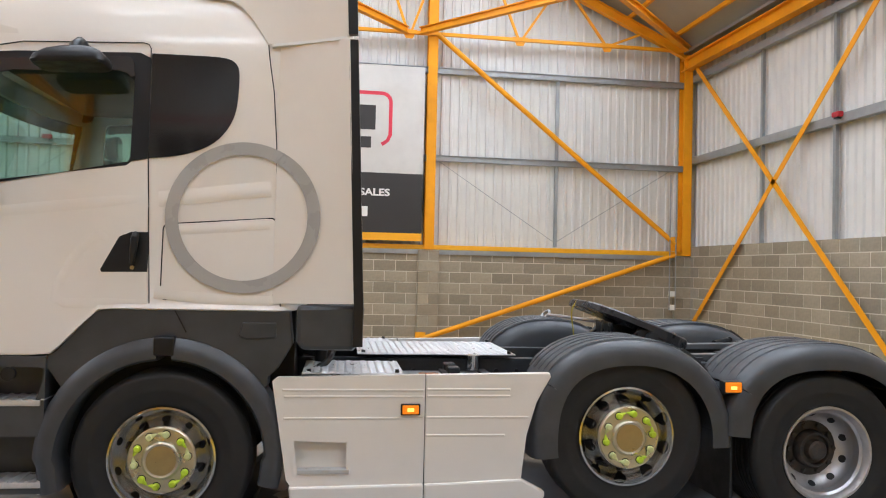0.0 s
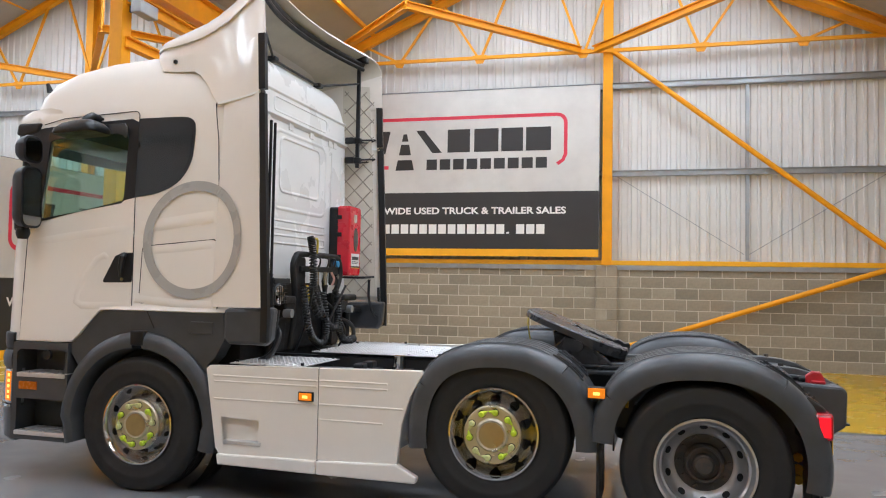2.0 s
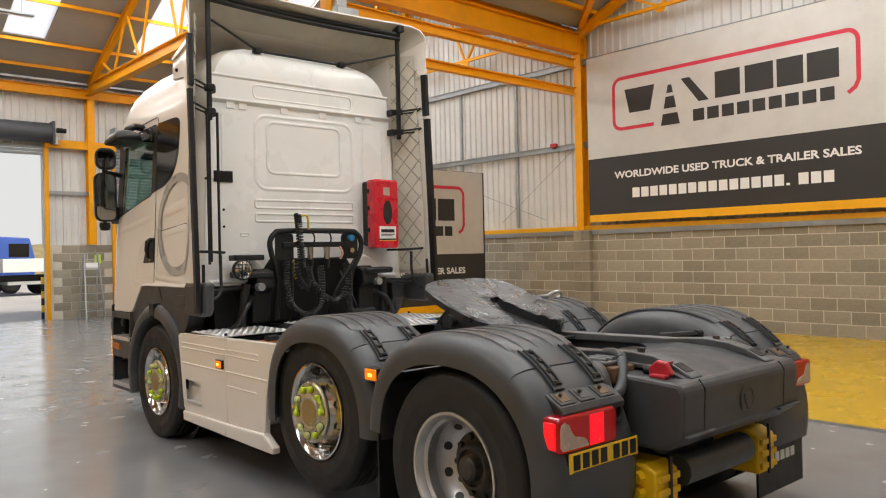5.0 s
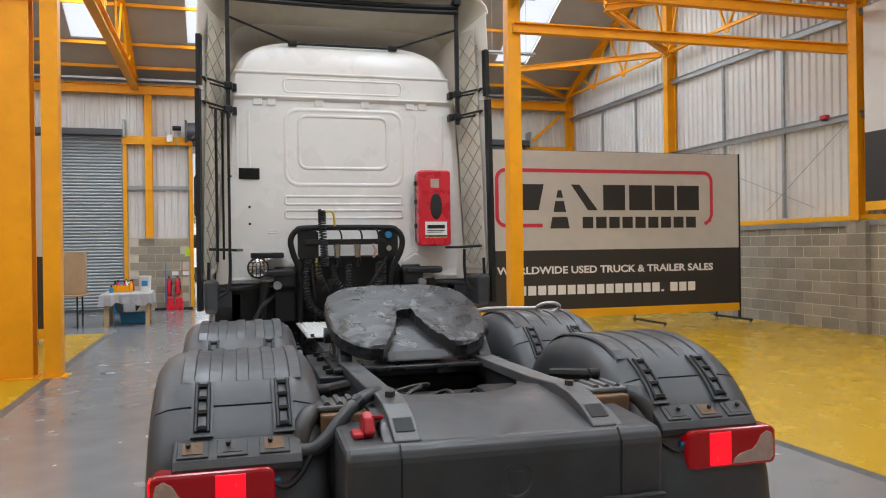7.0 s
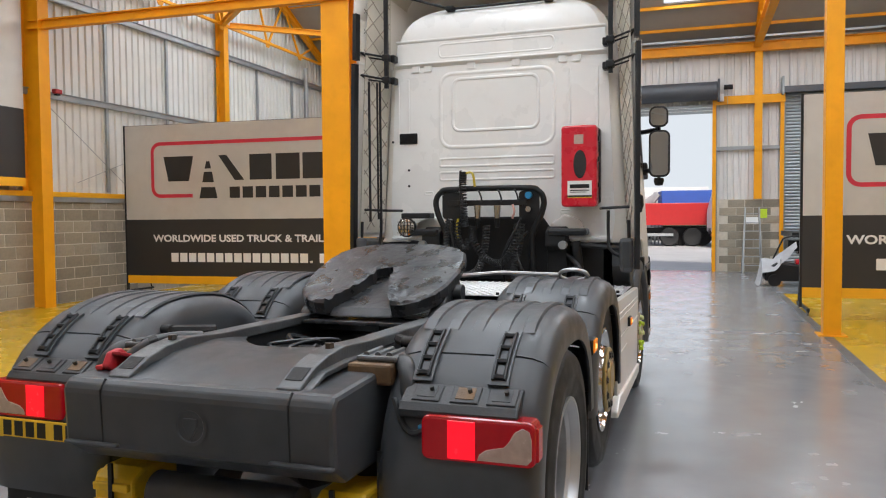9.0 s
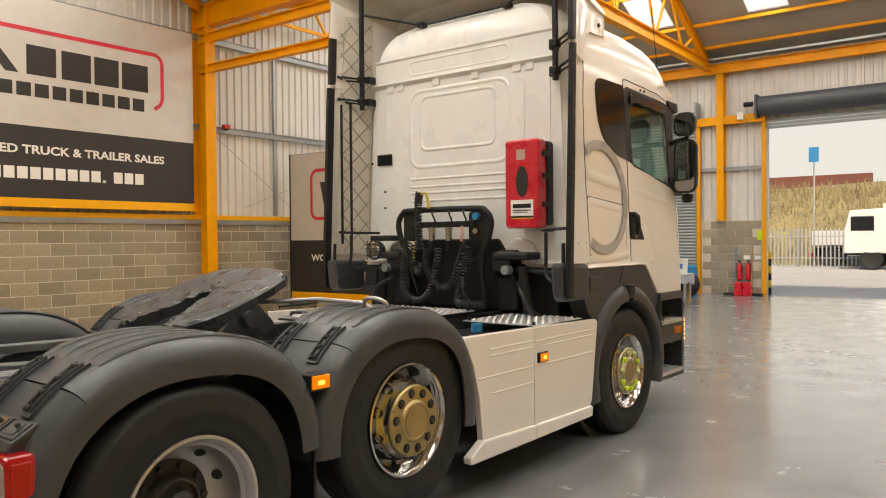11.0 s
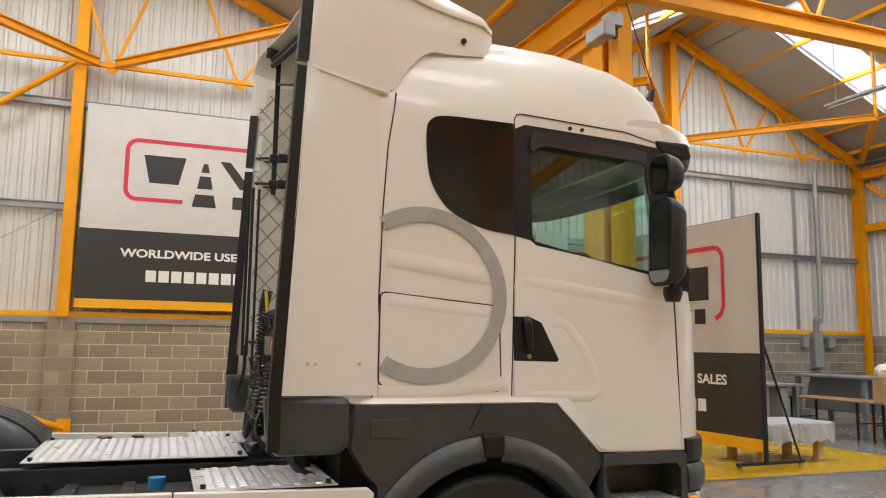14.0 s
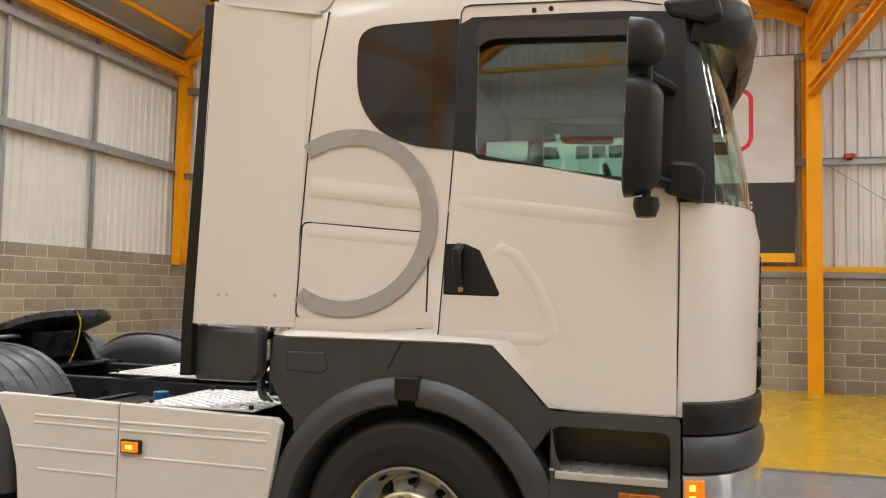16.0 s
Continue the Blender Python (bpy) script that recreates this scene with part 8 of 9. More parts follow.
# ---- mirrors ----
for s in (-1, 1):
    my = 1.20  # inner edge of the housings
    mir = new("wing_mirror")
    mir.empty_display_size = 0.1
    mir.parent = truck
    mir["label"] = "black two-part wing mirror on arms"
    for z0, z1, w, nm in ((2.045, 2.545, 0.22, "main_housing"), (2.575, 2.80, 0.20, "upper_housing")):
        bm = bmesh.new()
        prev = None
        for x, e in ((-0.975, 0.004), (-0.98, 0.0), (-1.02, 0.004), (-1.065, 0.014), (-1.10, 0.036), (-1.125, 0.075)):
            pts = rrect(my + e, my + w - e, z0 + e, z1 - e, min(0.07, w / 2 - e - 0.004), 5)
            row = [bm.verts.new((x - 0.03 * (z - 2.3), s * y, z)) for y, z in pts]
            if prev:
                for q in range(len(row)):
                    bm.faces.new((prev[q], prev[(q + 1) % len(row)], row[(q + 1) % len(row)], row[q]))
            else:
                bm.faces.new(row)
            prev = row
        bm.faces.new(prev[::-1])
        hs = part(nm, bm, M_BLACK, mir, smooth=True)
        glass_bm = prism(bmesh.new(), [(s * y, z) for y, z in rrect(my + 0.018, my + w - 0.018, z0 + 0.02, z1 - 0.02, 0.055, 5)], -0.977, -0.971, "x")
        for v in glass_bm.verts:
            v.co.x -= 0.03 * (v.co.z - 2.3)
        part("mirror_glass", glass_bm, M_MIRROR, hs, "mirror glass")
    part("mirror_arm", tube(bmesh.new(), [(-1.06, s * (my + 0.1), 2.02), (-1.07, s * (my + 0.1), 2.76)], 0.018, 8), M_BLACK, mir, smooth=True)
    for z in (2.13, 2.56):
        part("mirror_arm", tube(bmesh.new(), [(-1.07, s * (my + 0.08), z), (-1.14, s * 1.16, z - 0.01), (-1.17, s * 1.07, z - 0.02)], 0.026, 8), M_BLACK, mir, smooth=True)
    part("arm_foot", prism(bmesh.new(), [(-1.13, 2.08), (-1.29, 2.03), (-1.30, 2.16), (-1.26, 2.21), (-1.15, 2.22)], min(s * 1.03, s * 1.17), max(s * 1.03, s * 1.17)), M_BLACK, mir, bevel=0.02)
    bm = lathe(bmesh.new(), [(0.0, -0.05), (0.04, -0.045), (0.055, 0.0), (0.05, 0.035), (0.0, 0.04)], 18)
    km = part("kerb_mirror", bm, M_BLACK, mir, smooth=True)
    km.matrix_basis = pose(-1.06, s * (my + 0.1), 2.005, 90, 0, 0)
    if s < 0:
        bm = bmesh.new()
        prev = None
        for k, (z, e) in enumerate(((2.80, 0.0), (2.815, -0.012), (2.85, 0.0), (2.885, 0.05), (2.905, 0.11))):
            row = [bm.verts.new((x, y, z + 0.05 * (x + 0.5))) for x, y in rrect(-0.74 + e, -0.36 - e * 0.6, -1.40 + e * 0.5, -1.14 - e * 0.5, 0.06, 4)]
            if prev:
                for q in range(len(row)):
                    bm.faces.new((prev[q], prev[(q + 1) % len(row)], row[(q + 1) % len(row)], row[q]))
            else:
                bm.faces.new(row)
            prev = row
        bm.faces.new(prev[::-1])
        part("kerb_mirror", bm, M_BLACK, mir, "black overhead kerb mirror", smooth=True)
        part("mirror_arm", tube(bmesh.new(), [(-0.55, -1.08, 2.96), (-0.55, -1.16, 2.97), (-0.55, -1.23, 2.93), (-0.55, -1.25, 2.86)], 0.035, 10), M_BLACK, mir, smooth=True)
    # aerial
    part("aerial_base", tube(bmesh.new(), [(-1.19, s * 0.93, 3.26), (-1.21, s * 0.945, 3.33)], [0.03, 0.014], 10), M_BLACK, truck, "black roof aerial", smooth=True)
    if s > 0:
        part("aerial_whip", tube(bmesh.new(), [(-1.21, 0.945, 3.33), (-1.0, 0.98, 3.85)], 0.004, 5), M_BLACK, truck)

# ---- inside the cab ----
part("dashboard", prism(bmesh.new(), [(-1.36, 1.5), (-1.34, 2.02), (-1.1, 2.06), (-0.95, 1.98), (-0.95, 1.5)], -1.05, 1.05), M_SEAT, truck, "dark dashboard", bevel=0.03)
for y in (-0.62, 0.62):
    seat = new("seat")
    seat.empty_display_size = 0.1
    seat.parent = truck
    seat["label"] = "grey cloth cab seat"
    part("cushion", boxm(-0.72, -0.2, y - 0.26, y + 0.26, 1.62, 1.80), M_SEAT, seat, bevel=0.06)
    part("backrest", prism(bmesh.new(), [(-0.26, 1.75), (-0.14, 1.75), (-0.02, 2.38), (-0.14, 2.40)], y - 0.25, y + 0.25), M_SEAT, seat, bevel=0.04)
    part("headrest", prism(bmesh.new(), [(-0.13, 2.40), (-0.02, 2.40), (0.02, 2.58), (-0.1, 2.60)], y - 0.13, y + 0.13), M_SEAT, seat, bevel=0.03)
wheel_pts = [(-0.90 + 0.06 * math.sin(t), 0.62 + 0.22 * math.cos(t), 2.08 + 0.21 * math.sin(t)) for t in [2 * math.pi * i / 24 for i in range(24)]]
part("steering_wheel", tube(bmesh.new(), wheel_pts, 0.016, 8, closed=True), M_BLACK, truck, "black steering wheel", smooth=True)
part("steering_boss", tube(bmesh.new(), [(-0.92, 0.62, 2.07), (-1.02, 0.62, 2.03)], 0.06, 12), M_BLACK, truck)
for t in (0.4, 2.74, 4.71):
    part("wheel_spoke", tube(bmesh.new(), [(-0.92, 0.62, 2.07), (-0.90 + 0.06 * math.sin(t), 0.62 + 0.22 * math.cos(t), 2.08 + 0.21 * math.sin(t))], 0.014, 6), M_BLACK, truck)
part("cab_floor", boxm(-1.2, 0.7, -1.08, 1.08, 1.44, 1.48), M_SEAT, truck)
part("bunk", boxm(0.05, 0.68, -1.0, 1.0, 1.5, 1.95), M_BEIGE, truck, "bunk behind the seats", bevel=0.04)
# headliner and an added sheet carry the cab's inner shade as dark colour
part("cab_headliner", boxm(-1.2, 0.0, -1.02, 1.02, 2.925, 2.945), M_CABSHADE, truck, "cab headliner, coloured dark for the shade inside the cab")
part("curtain", boxm(0.0, 0.02, -1.04, 1.04, 1.48, 2.945), M_CABSHADE, truck, "added sheet across the bunk, coloured dark for the cab's shade")
part("window_notice", boxm(-0.52, -0.32, 1.07, 1.072, 2.25, 2.345), M_WHITE, truck, "white card notice in the window")

truck.matrix_basis = TRUCK_POSE


# ---- workshop things by the far wall ----
def simple(name, label, category, pieces, group="", at=(0, 0, 0), turn=0.0):
    """A thing from (part name, mesh, material, bevel) pieces."""
    o = thing(name, label, category, group)
    for pn, bm, m, bv in pieces:
        part(pn, bm, m, o, "", bevel=bv, smooth=False)
    o.matrix_basis = pose(*at, 0, 0, turn)
    return o


def drape(bm, x0, x1, y0, y1, z, drop, seed, amp=0.025):
    """A cloth over a table: top sheet and wavy skirts."""
    r = random.Random(seed)
    n = 14
    per = [(x0 + (x1 - x0) * i / n, y0) for i in range(n)] + [(x1, y0 + (y1 - y0) * i / n) for i in range(n)] + [(x1 - (x1 - x0) * i / n, y1) for i in range(n)] + [(x0, y1 - (y1 - y0) * i / n) for i in range(n)]
    cx, cy = (x0 + x1) / 2, (y0 + y1) / 2
    top = [bm.verts.new((x, y, z)) for x, y in per]
    mid, low = [], []
    for i, (x, y) in enumerate(per):
        w = amp * math.sin(i * 1.9 + r.random())
        dx, dy = (1 if x > cx else -1) * (abs(x - cx) > 0.98 * (x1 - cx)), (1 if y > cy else -1) * (abs(y - cy) > 0.98 * (y1 - cy))
        mid.append(bm.verts.new((x + dx * (0.012 + w * 0.4), y + dy * (0.012 + w * 0.4), z - 0.02)))
        low.append(bm.verts.new((x + dx * (0.03 + w), y + dy * (0.03 + w), z - drop * (0.75 + 0.4 * r.random()))))
    m = len(per)
    bm.faces.new(top)
    for A, B in ((top, mid), (mid, low)):
        for i in range(m):
            bm.faces.new((A[i], A[(i + 1) % m], B[(i + 1) % m], B[i]))
    return bm


# wooden table with dust sheet
simple("cloth_table", "wooden table with a grey dust sheet hanging over it", "table",
       [("tabletop", boxm(-0.86, 0.86, -0.52, 0.52, 0.70, 0.735), M_WOOD, 0.005)] +
       [("leg", boxm(sx * 0.76 - 0.045, sx * 0.76 + 0.045, sy * 0.44 - 0.045, sy * 0.44 + 0.045, 0, 0.70), M_PINE, 0.004) for sx in (-1, 1) for sy in (-1, 1)] +
       [("apron", boxm(-0.72, 0.72, sy * 0.44 - 0.012, sy * 0.44 + 0.012, 0.60, 0.70), M_WOOD, 0.002) for sy in (-1, 1)] +
       [("dust_sheet", drape(bmesh.new(), -0.89, 0.89, -0.55, 0.55, 0.742, 0.24, 3), M_CLOTH, 0)], at=(-11.95, -3.22, 0), turn=3)
# long trestle table
for y in (-5.55, -7.5):
    simple("trestle_table", "long brown trestle table with black legs", "table",
           [("tabletop", boxm(-0.4, 0.4, -0.95, 0.95, 0.715, 0.74), M_WOOD, 0.004)] +
           [("leg", boxm(sx * 0.34 - 0.018, sx * 0.34 + 0.018, sy * 0.8 - 0.018, sy * 0.8 + 0.018, 0, 0.715), M_BLACK, 0) for sx in (-1, 1) for sy in (-1, 1)] +
           [("cross_bar", boxm(-0.34, 0.34, sy * 0.8 - 0.012, sy * 0.8 + 0.012, 0.3, 0.325), M_BLACK, 0) for sy in (-1, 1)], "trestle tables", (-11.4, y + 0.55, 0))
for x, y, z, a, b, h, m, lab in ((-11.75, -4.55, 0.74, 0.16, 0.42, 0.98, M_CARD, "tall brown cardboard carton on the table"), (-11.72, -5.35, 0.74, 0.2, 0.33, 0.97, M_CARD, "tall brown cardboard carton on the table"),
                                 (-11.25, -4.95, 0.74, 0.18, 0.3, 0.2, M_CARD, "low brown cardboard box on the table"), (-11.25, -4.97, 0.945, 0.17, 0.28, 0.3, M_TEAL, "green printed carton stacked on a box"),
                                 (-11.3, -5.55, 0.74, 0.2, 0.28, 0.45, M_CARD, "brown carton wrapped in polythene")):
    o = simple("carton", lab, "box", [("carton_body", boxm(-a, a, -b, b, 0, h), m, 0.006), ("tape_strip", boxm(-a - 0.001, a + 0.001, -0.03, 0.03, h - 0.1, h + 0.001), M_PINE, 0)], "cartons", (x, y, z), random.Random(int(y * 10)).uniform(-4, 4))
bm = bmesh.new()
bmesh.ops.create_icosphere(bm, subdivisions=3, radius=0.34)
for v in bm.verts:
    k = 1 + 0.25 * noise.noise(v.co * 7) + 0.1 * noise.noise(v.co * 19)
    v.co = Vector((v.co.x * 0.7 * k, v.co.y * 1.0 * k, max(-0.10, v.co.z * 0.55 * k)))
o = tagged(part("polythene_sheet", bm, M_POLY), "crumpled clear polythene heaped on a carton", "plastic sheet")
o.location = (-11.3, -5.55, 1.30)
for k in range(12):
    r = random.Random(20 + k)
    x, y = -12.25 + r.uniform(-0.5, 0.4), -3.42 + r.uniform(-0.25, 0.28)
    m = (M_RED, M_WHITE, M_BLUE, M_ORANGE, M_WHITE, M_REDDK, M_CARD, M_WHITE, M_BLACK, M_RED, M_CARD, M_GALV)[k]
    h = r.uniform(0.14, 0.28)
    bm = bmesh.new()
    tube(bm, [(0, 0, 0), (0, 0, h * 0.7), (0, 0, h * 0.82), (0, 0, h)], [0.045, 0.045, 0.02, 0.02], 12)
    o = thing("bottle", "small workshop bottle standing on the dust sheet", "bottle", "bottles")
    part("body", bm, m, o, smooth=True)
    part("cap", tube(bmesh.new(), [(0, 0, h), (0, 0, h + 0.03)], 0.022, 10), M_BLACK, o)
    o.location = (x, y, 0.742)
simple("tool_tray", "orange plastic tool tray on the table", "tray", [("tray_base", boxm(-0.2, 0.2, -0.35, 0.35, 0, 0.02), M_ORANGE, 0.004)] + [("tray_side", boxm(*b, 0.0, 0.16), M_ORANGE, 0.004) for b in ((-0.21, -0.19, -0.35, 0.35), (0.19, 0.21, -0.35, 0.35), (-0.2, 0.2, -0.36, -0.34), (-0.2, 0.2, 0.34, 0.36))], at=(-12.25, -3.4, 0.742), turn=86)
bm = lathe(bmesh.new(), [(0.0, 0.0), (0.13, 0.0), (0.15, 0.33), (0.157, 0.34), (0.157, 0.36), (0.0, 0.36)], 24)
bk = thing("bucket", "white plastic bucket with a lid on the table", "bucket")
b = part("bucket_body", bm, M_WHITE, bk, smooth=True)
b.rotation_euler = (radians(90), 0, 0)
part("label_patch", boxm(0.137, 0.152, -0.07, 0.07, 0.12, 0.25), M_BLUE, bk)
bk.location = (-12.5, -2.9, 0.742)
# floor things near the door
bm = lathe(bmesh.new(), [(0.19, -0.09), (0.29, -0.10), (0.33, -0.06), (0.34, 0.0), (0.33, 0.06), (0.29, 0.10), (0.19, 0.09)], 36, closed=True)
ty = tagged(part("loose_tyre", bm, M_TYRE, smooth=True), "loose black car tyre leaning by the wall", "tyre")
ty.matrix_basis = pose(-14.75, -3.55, 0.33, 0, 0, 78) @ pose(0, 0, 0, -8, 0, 0)
simple("bin", "grey plastic waste bin on the floor", "bin", [("bin_body", prism(bmesh.new(), rrect(-0.16, 0.16, -0.14, 0.14, 0.05), 0, 0.42, "z"), M_CLOTH, 0.01)], at=(-14.2, -3.45, 0))
simple("crate", "blue plastic crate under the table", "crate", [("crate_body", boxm(-0.2, 0.2, -0.3, 0.3, 0, 0.26), M_BLUE, 0.02)], at=(-12.0, -3.1, 0))
simple("barrel", "blue plastic barrel against the wall", "barrel", [("barrel_body", tube(bmesh.new(), [(0, 0, 0), (0, 0, 0.3), (0, 0, 0.8), (0, 0, 0.85)], [0.25, 0.28, 0.26, 0.2], 20), M_BLUE, 0)], at=(-15.3, -3.75, 0))
for k, y in enumerate((-2.72, -2.48)):
    e = thing("fire_extinguisher", "red fire extinguisher hung on the blockwork", "fire extinguisher", "fire extinguishers")
    part("cylinder", tube(bmesh.new(), [(0, 0, 0), (0, 0, 0.02), (0, 0, 0.40), (0, 0, 0.46), (0, 0, 0.5)], [0.06, 0.08, 0.08, 0.05, 0.025], 16), M_RED, e, smooth=True)
    part("valve", boxm(-0.02, 0.06, -0.02, 0.02, 0.5, 0.56), M_BLACK, e)
    part("hose", tube(bmesh.new(), smooth_path([(0.03, 0, 0.52), (0.1, 0.06, 0.45), (0.1, 0.08, 0.25), (0.09, 0.05, 0.12)]), 0.01, 6), M_BLACK, e)
    e.location = (XE + 0.1, y + 0.16, 0.42)
    f = thing("foam_stand", "red plastic extinguisher stand on the floor", "stand", "extinguisher stands")
    part("stand_body", prism(bmesh.new(), [(-0.12, 0), (0.12, 0), (0.09, 0.38), (-0.09, 0.38)], -0.1, 0.1, "x"), M_RED, f, bevel=0.02)
    f.location = (XE + 0.35, y + 0.21, 0)
for y, z0, z1, m, lab in ((-3.0, 0.0, 1.35, M_BLUE, "long-handled broom leaning on the wall"), (-2.55, 0.1, 1.4, M_WOOD, "long-handled brush leaning on the wall")):
    b = thing("broom", lab, "broom", "brooms")
    part("handle", tube(bmesh.new(), [(0.18, 0, z0 + 0.08), (0.03, 0, z1)], 0.016, 8), m, b, smooth=True)
    part("head", boxm(0.12, 0.24, -0.3, 0.3, 0, 0.07), M_BLACK, b, bevel=0.01)
    b.location = (XE + 0.12, y + 0.36, 0)
for y, z, h, m in ((-2.38, 1.55, 0.26, M_LIME), (-2.75, 1.0, 0.11, M_WHITE), (-2.45, 1.0, 0.11, M_WHITE), (3.62, 1.55, 0.26, M_LIME)):
    simple("wall_notice", "small printed notice fixed to the blockwork", "notice", [("card", boxm(0, 0.006, -0.09, 0.09, 0, h), m, 0)], "wall notices", (XE + 0.002, y + (0.36 if y < 0 else 0.0), z))
# step ladder, covered machine, pallet
lad = thing("step_ladder", "aluminium step ladder standing by the pier", "ladder")
for y in (-0.25, 0.25):
    part("stile", beam(bmesh.new(), (0.35, y, 0), (0.0, y * 0.72, 1.85), 0.03, 0.07), M_FENCE, lad)
    part("back_stile", beam(bmesh.new(), (-0.3, y, 0), (-0.02, y * 0.72, 1.8), 0.025, 0.05), M_FENCE, lad)
for k in range(7):
    z = 0.22 + k * 0.24
    yy = 0.25 - 0.07 * z / 1.85
    part("step", boxm(0.35 - 0.19 * z - 0.05, 0.35 - 0.19 * z + 0.05, -yy, yy, z, z + 0.02), M_FENCE, lad)
part("tool_tray", boxm(-0.02, 0.1, -0.16, 0.16, 1.38, 1.58), M_WHITE, lad)
lad.location = (XE + 0.45, 3.28, 0)
mc = thing("floor_machine", "black floor cleaning machine half covered by a grey sheet", "cleaning machine")
part("body", prism(bmesh.new(), [(-0.45, 0.12), (0.55, 0.12), (0.6, 0.3), (0.3, 0.5), (-0.2, 0.55), (-0.45, 0.4)], -0.35, 0.35, "x"), M_BLACK, mc, bevel=0.04)
part("handle", tube(bmesh.new(), smooth_path([(0, -0.3, 0.5), (0, -0.1, 0.95), (0, 0.0, 1.1), (0, 0.35, 1.16), (0, 0.6, 1.2)]), 0.02, 8), M_BLACK, mc, smooth=True)
for y in (-0.25, 0.4):
    w = part("wheel", lathe(bmesh.new(), [(0, -0.03), (0.14, -0.03), (0.14, 0.03), (0, 0.03)], 20), M_BLACK, mc)
    w.matrix_basis = pose(0.36, y, 0.14, 0, 0, 90)
part("motor_cover", boxm(0.0, 0.3, 0.2, 0.45, 0.5, 0.62), M_RED, mc, bevel=0.03)
bm = bmesh.new()
nx, ny = 12, 16
gv = []
for i in range(nx + 1):
    row = []
    for j in range(ny + 1):
        u, v = i / nx - 0.5, j / ny
        y = -0.62 + 0.85 * v
        zc = 0.62 + 0.4 * max(0, v - 0.45) / 0.55 if v > 0.12 else 0.62 * v / 0.12
        z = zc - 1.5 * u * u * (0.9 - 0.5 * v) + 0.04 * noise.noise(Vector((u * 5, v * 6, 2)))
        row.append(bm.verts.new((0.9 * u * (1.0 if v < 0.6 else 0.7), y, max(0.02, z))))
    gv.append(row)
for i in range(nx):
    for j in range(ny):
        bm.faces.new((gv[i][j], gv[i + 1][j], gv[i + 1][j + 1], gv[i][j + 1]))
part("dust_sheet", bm, M_CLOTH, mc, "grey dust sheet", smooth=True)
mc.matrix_basis = pose(-11.75, 3.72, 0, 0, 0, 0)
# rough bench with blanket by the display board
simple("low_bench", "low pine bench covered by a grey blanket", "bench",
       [("bench_top", boxm(-0.75, 0.75, -0.4, 0.4, 0.52, 0.58), M_PINE, 0.004)] +
       [("leg", boxm(sx * 0.6 - 0.06, sx * 0.6 + 0.06, sy * 0.3 - 0.05, sy * 0.3 + 0.05, 0, 0.52), M_PINE, 0.004) for sx in (-1, 1) for sy in (-1, 1)] +
       [("blanket", drape(bmesh.new(), -0.8, 0.8, -0.45, 0.45, 0.588, 0.3, 9, 0.03), M_CLOTH, 0)], at=(-7.6, -4.7, 0), turn=4)
# grey machine parts and cabinets in the corner
for x, y, dx, dy, h, m, lab, nm in ((-10.6, -8.3, 0.5, 0.9, 0.95, M_GALV, "grey painted machine guard in the corner", "machine_guard"), (-12.9, -8.0, 0.6, 1.1, 1.1, M_SHUT, "grey bodywork panel on a stand", "body_panel"), (-9.2, -8.2, 0.35, 0.7, 0.85, M_FENCE, "pale grey storage locker", "locker")):
    o = simple(nm, lab, "machinery", [("main_panel", prism(bmesh.new(), [(-dy, 0.35), (dy, 0.35), (dy * 0.9, h), (-dy * 0.8, h)], -dx * 0.2, dx * 0.2, "x"), m, 0.03), ("top_shelf", boxm(-dx, dx, -dy, dy, h, h + 0.05), m, 0.01)] +
               [("stand_leg", boxm(sx * dx * 0.8 - 0.04, sx * dx * 0.8 + 0.04, sy * dy * 0.8 - 0.06, sy * dy * 0.8 + 0.06, 0, h), m, 0.01) for sx in (-1, 1) for sy in (-1, 1)], at=(x, y, 0))
for x, z, w, h in ((-14.3, 1.25, 0.28, 0.9), (-13.9, 1.75, 0.16, 0.3), (-14.75, 1.75, 0.2, 0.3)):
    simple("switch_box", "grey electrical switch box on the wall", "electrical box", [("box_body", boxm(-w / 2, w / 2, 0, 0.16, 0, h), M_GALV, 0.015), ("box_door", boxm(-w / 2 + 0.015, w / 2 - 0.015, 0.16, 0.168, 0.02, h - 0.02), M_FENCE, 0.004)], "switch boxes", (x, YM + 0.002, z))
o = thing("cable_duct", "grey cable trunking rising up the wall", "trunking")
part("duct_pipe", tube(bmesh.new(), smooth_path([(-14.3, YM + 0.08, 2.15), (-14.3, YM + 0.12, 2.5), (-14.45, YM + 0.12, 2.75), (-14.45, YM + 0.12, 6.4)]), 0.07, 10), M_GALV, o, smooth=True)
# conduits and sockets near the east corner
for y, x in ((YP - 0.16, 8.28), (YP - 0.16, 8.42)):
    o = thing("conduit", "thin grey conduit running down the wall", "conduit", "conduits")
    part("pipe", tube(bmesh.new(), [(x + 0.2, YP - 0.2, 0.9), (x + 0.2, YP - 0.2, 3.9)], 0.014, 6), M_GALV, o)
for z in (0.95, 1.25):
    simple("socket_box", "white switched socket box on the conduit", "socket", [("socket_body", boxm(-0.07, 0.07, -0.06, 0, -0.06, 0.06), M_WHITE, 0.01)], "socket boxes", (8.55, YP - 0.14, z))
for x, y, s in ((-4.6, YP - 0.05, -1), (5.6, YM + 0.05, 1), (-4.43, YM + 0.05, 1)):
    simple("alarm_beacon", "small red alarm bell on the cladding rail", "alarm", [("bell", boxm(-0.09, 0.09, -0.05, 0.05, 0, 0.09), M_REDDK, 0.02), ("bell_base", boxm(-0.04, 0.04, -0.04, 0.04, -0.03, 0), M_BLACK, 0)], "alarm bells", (x, y, 4.1))
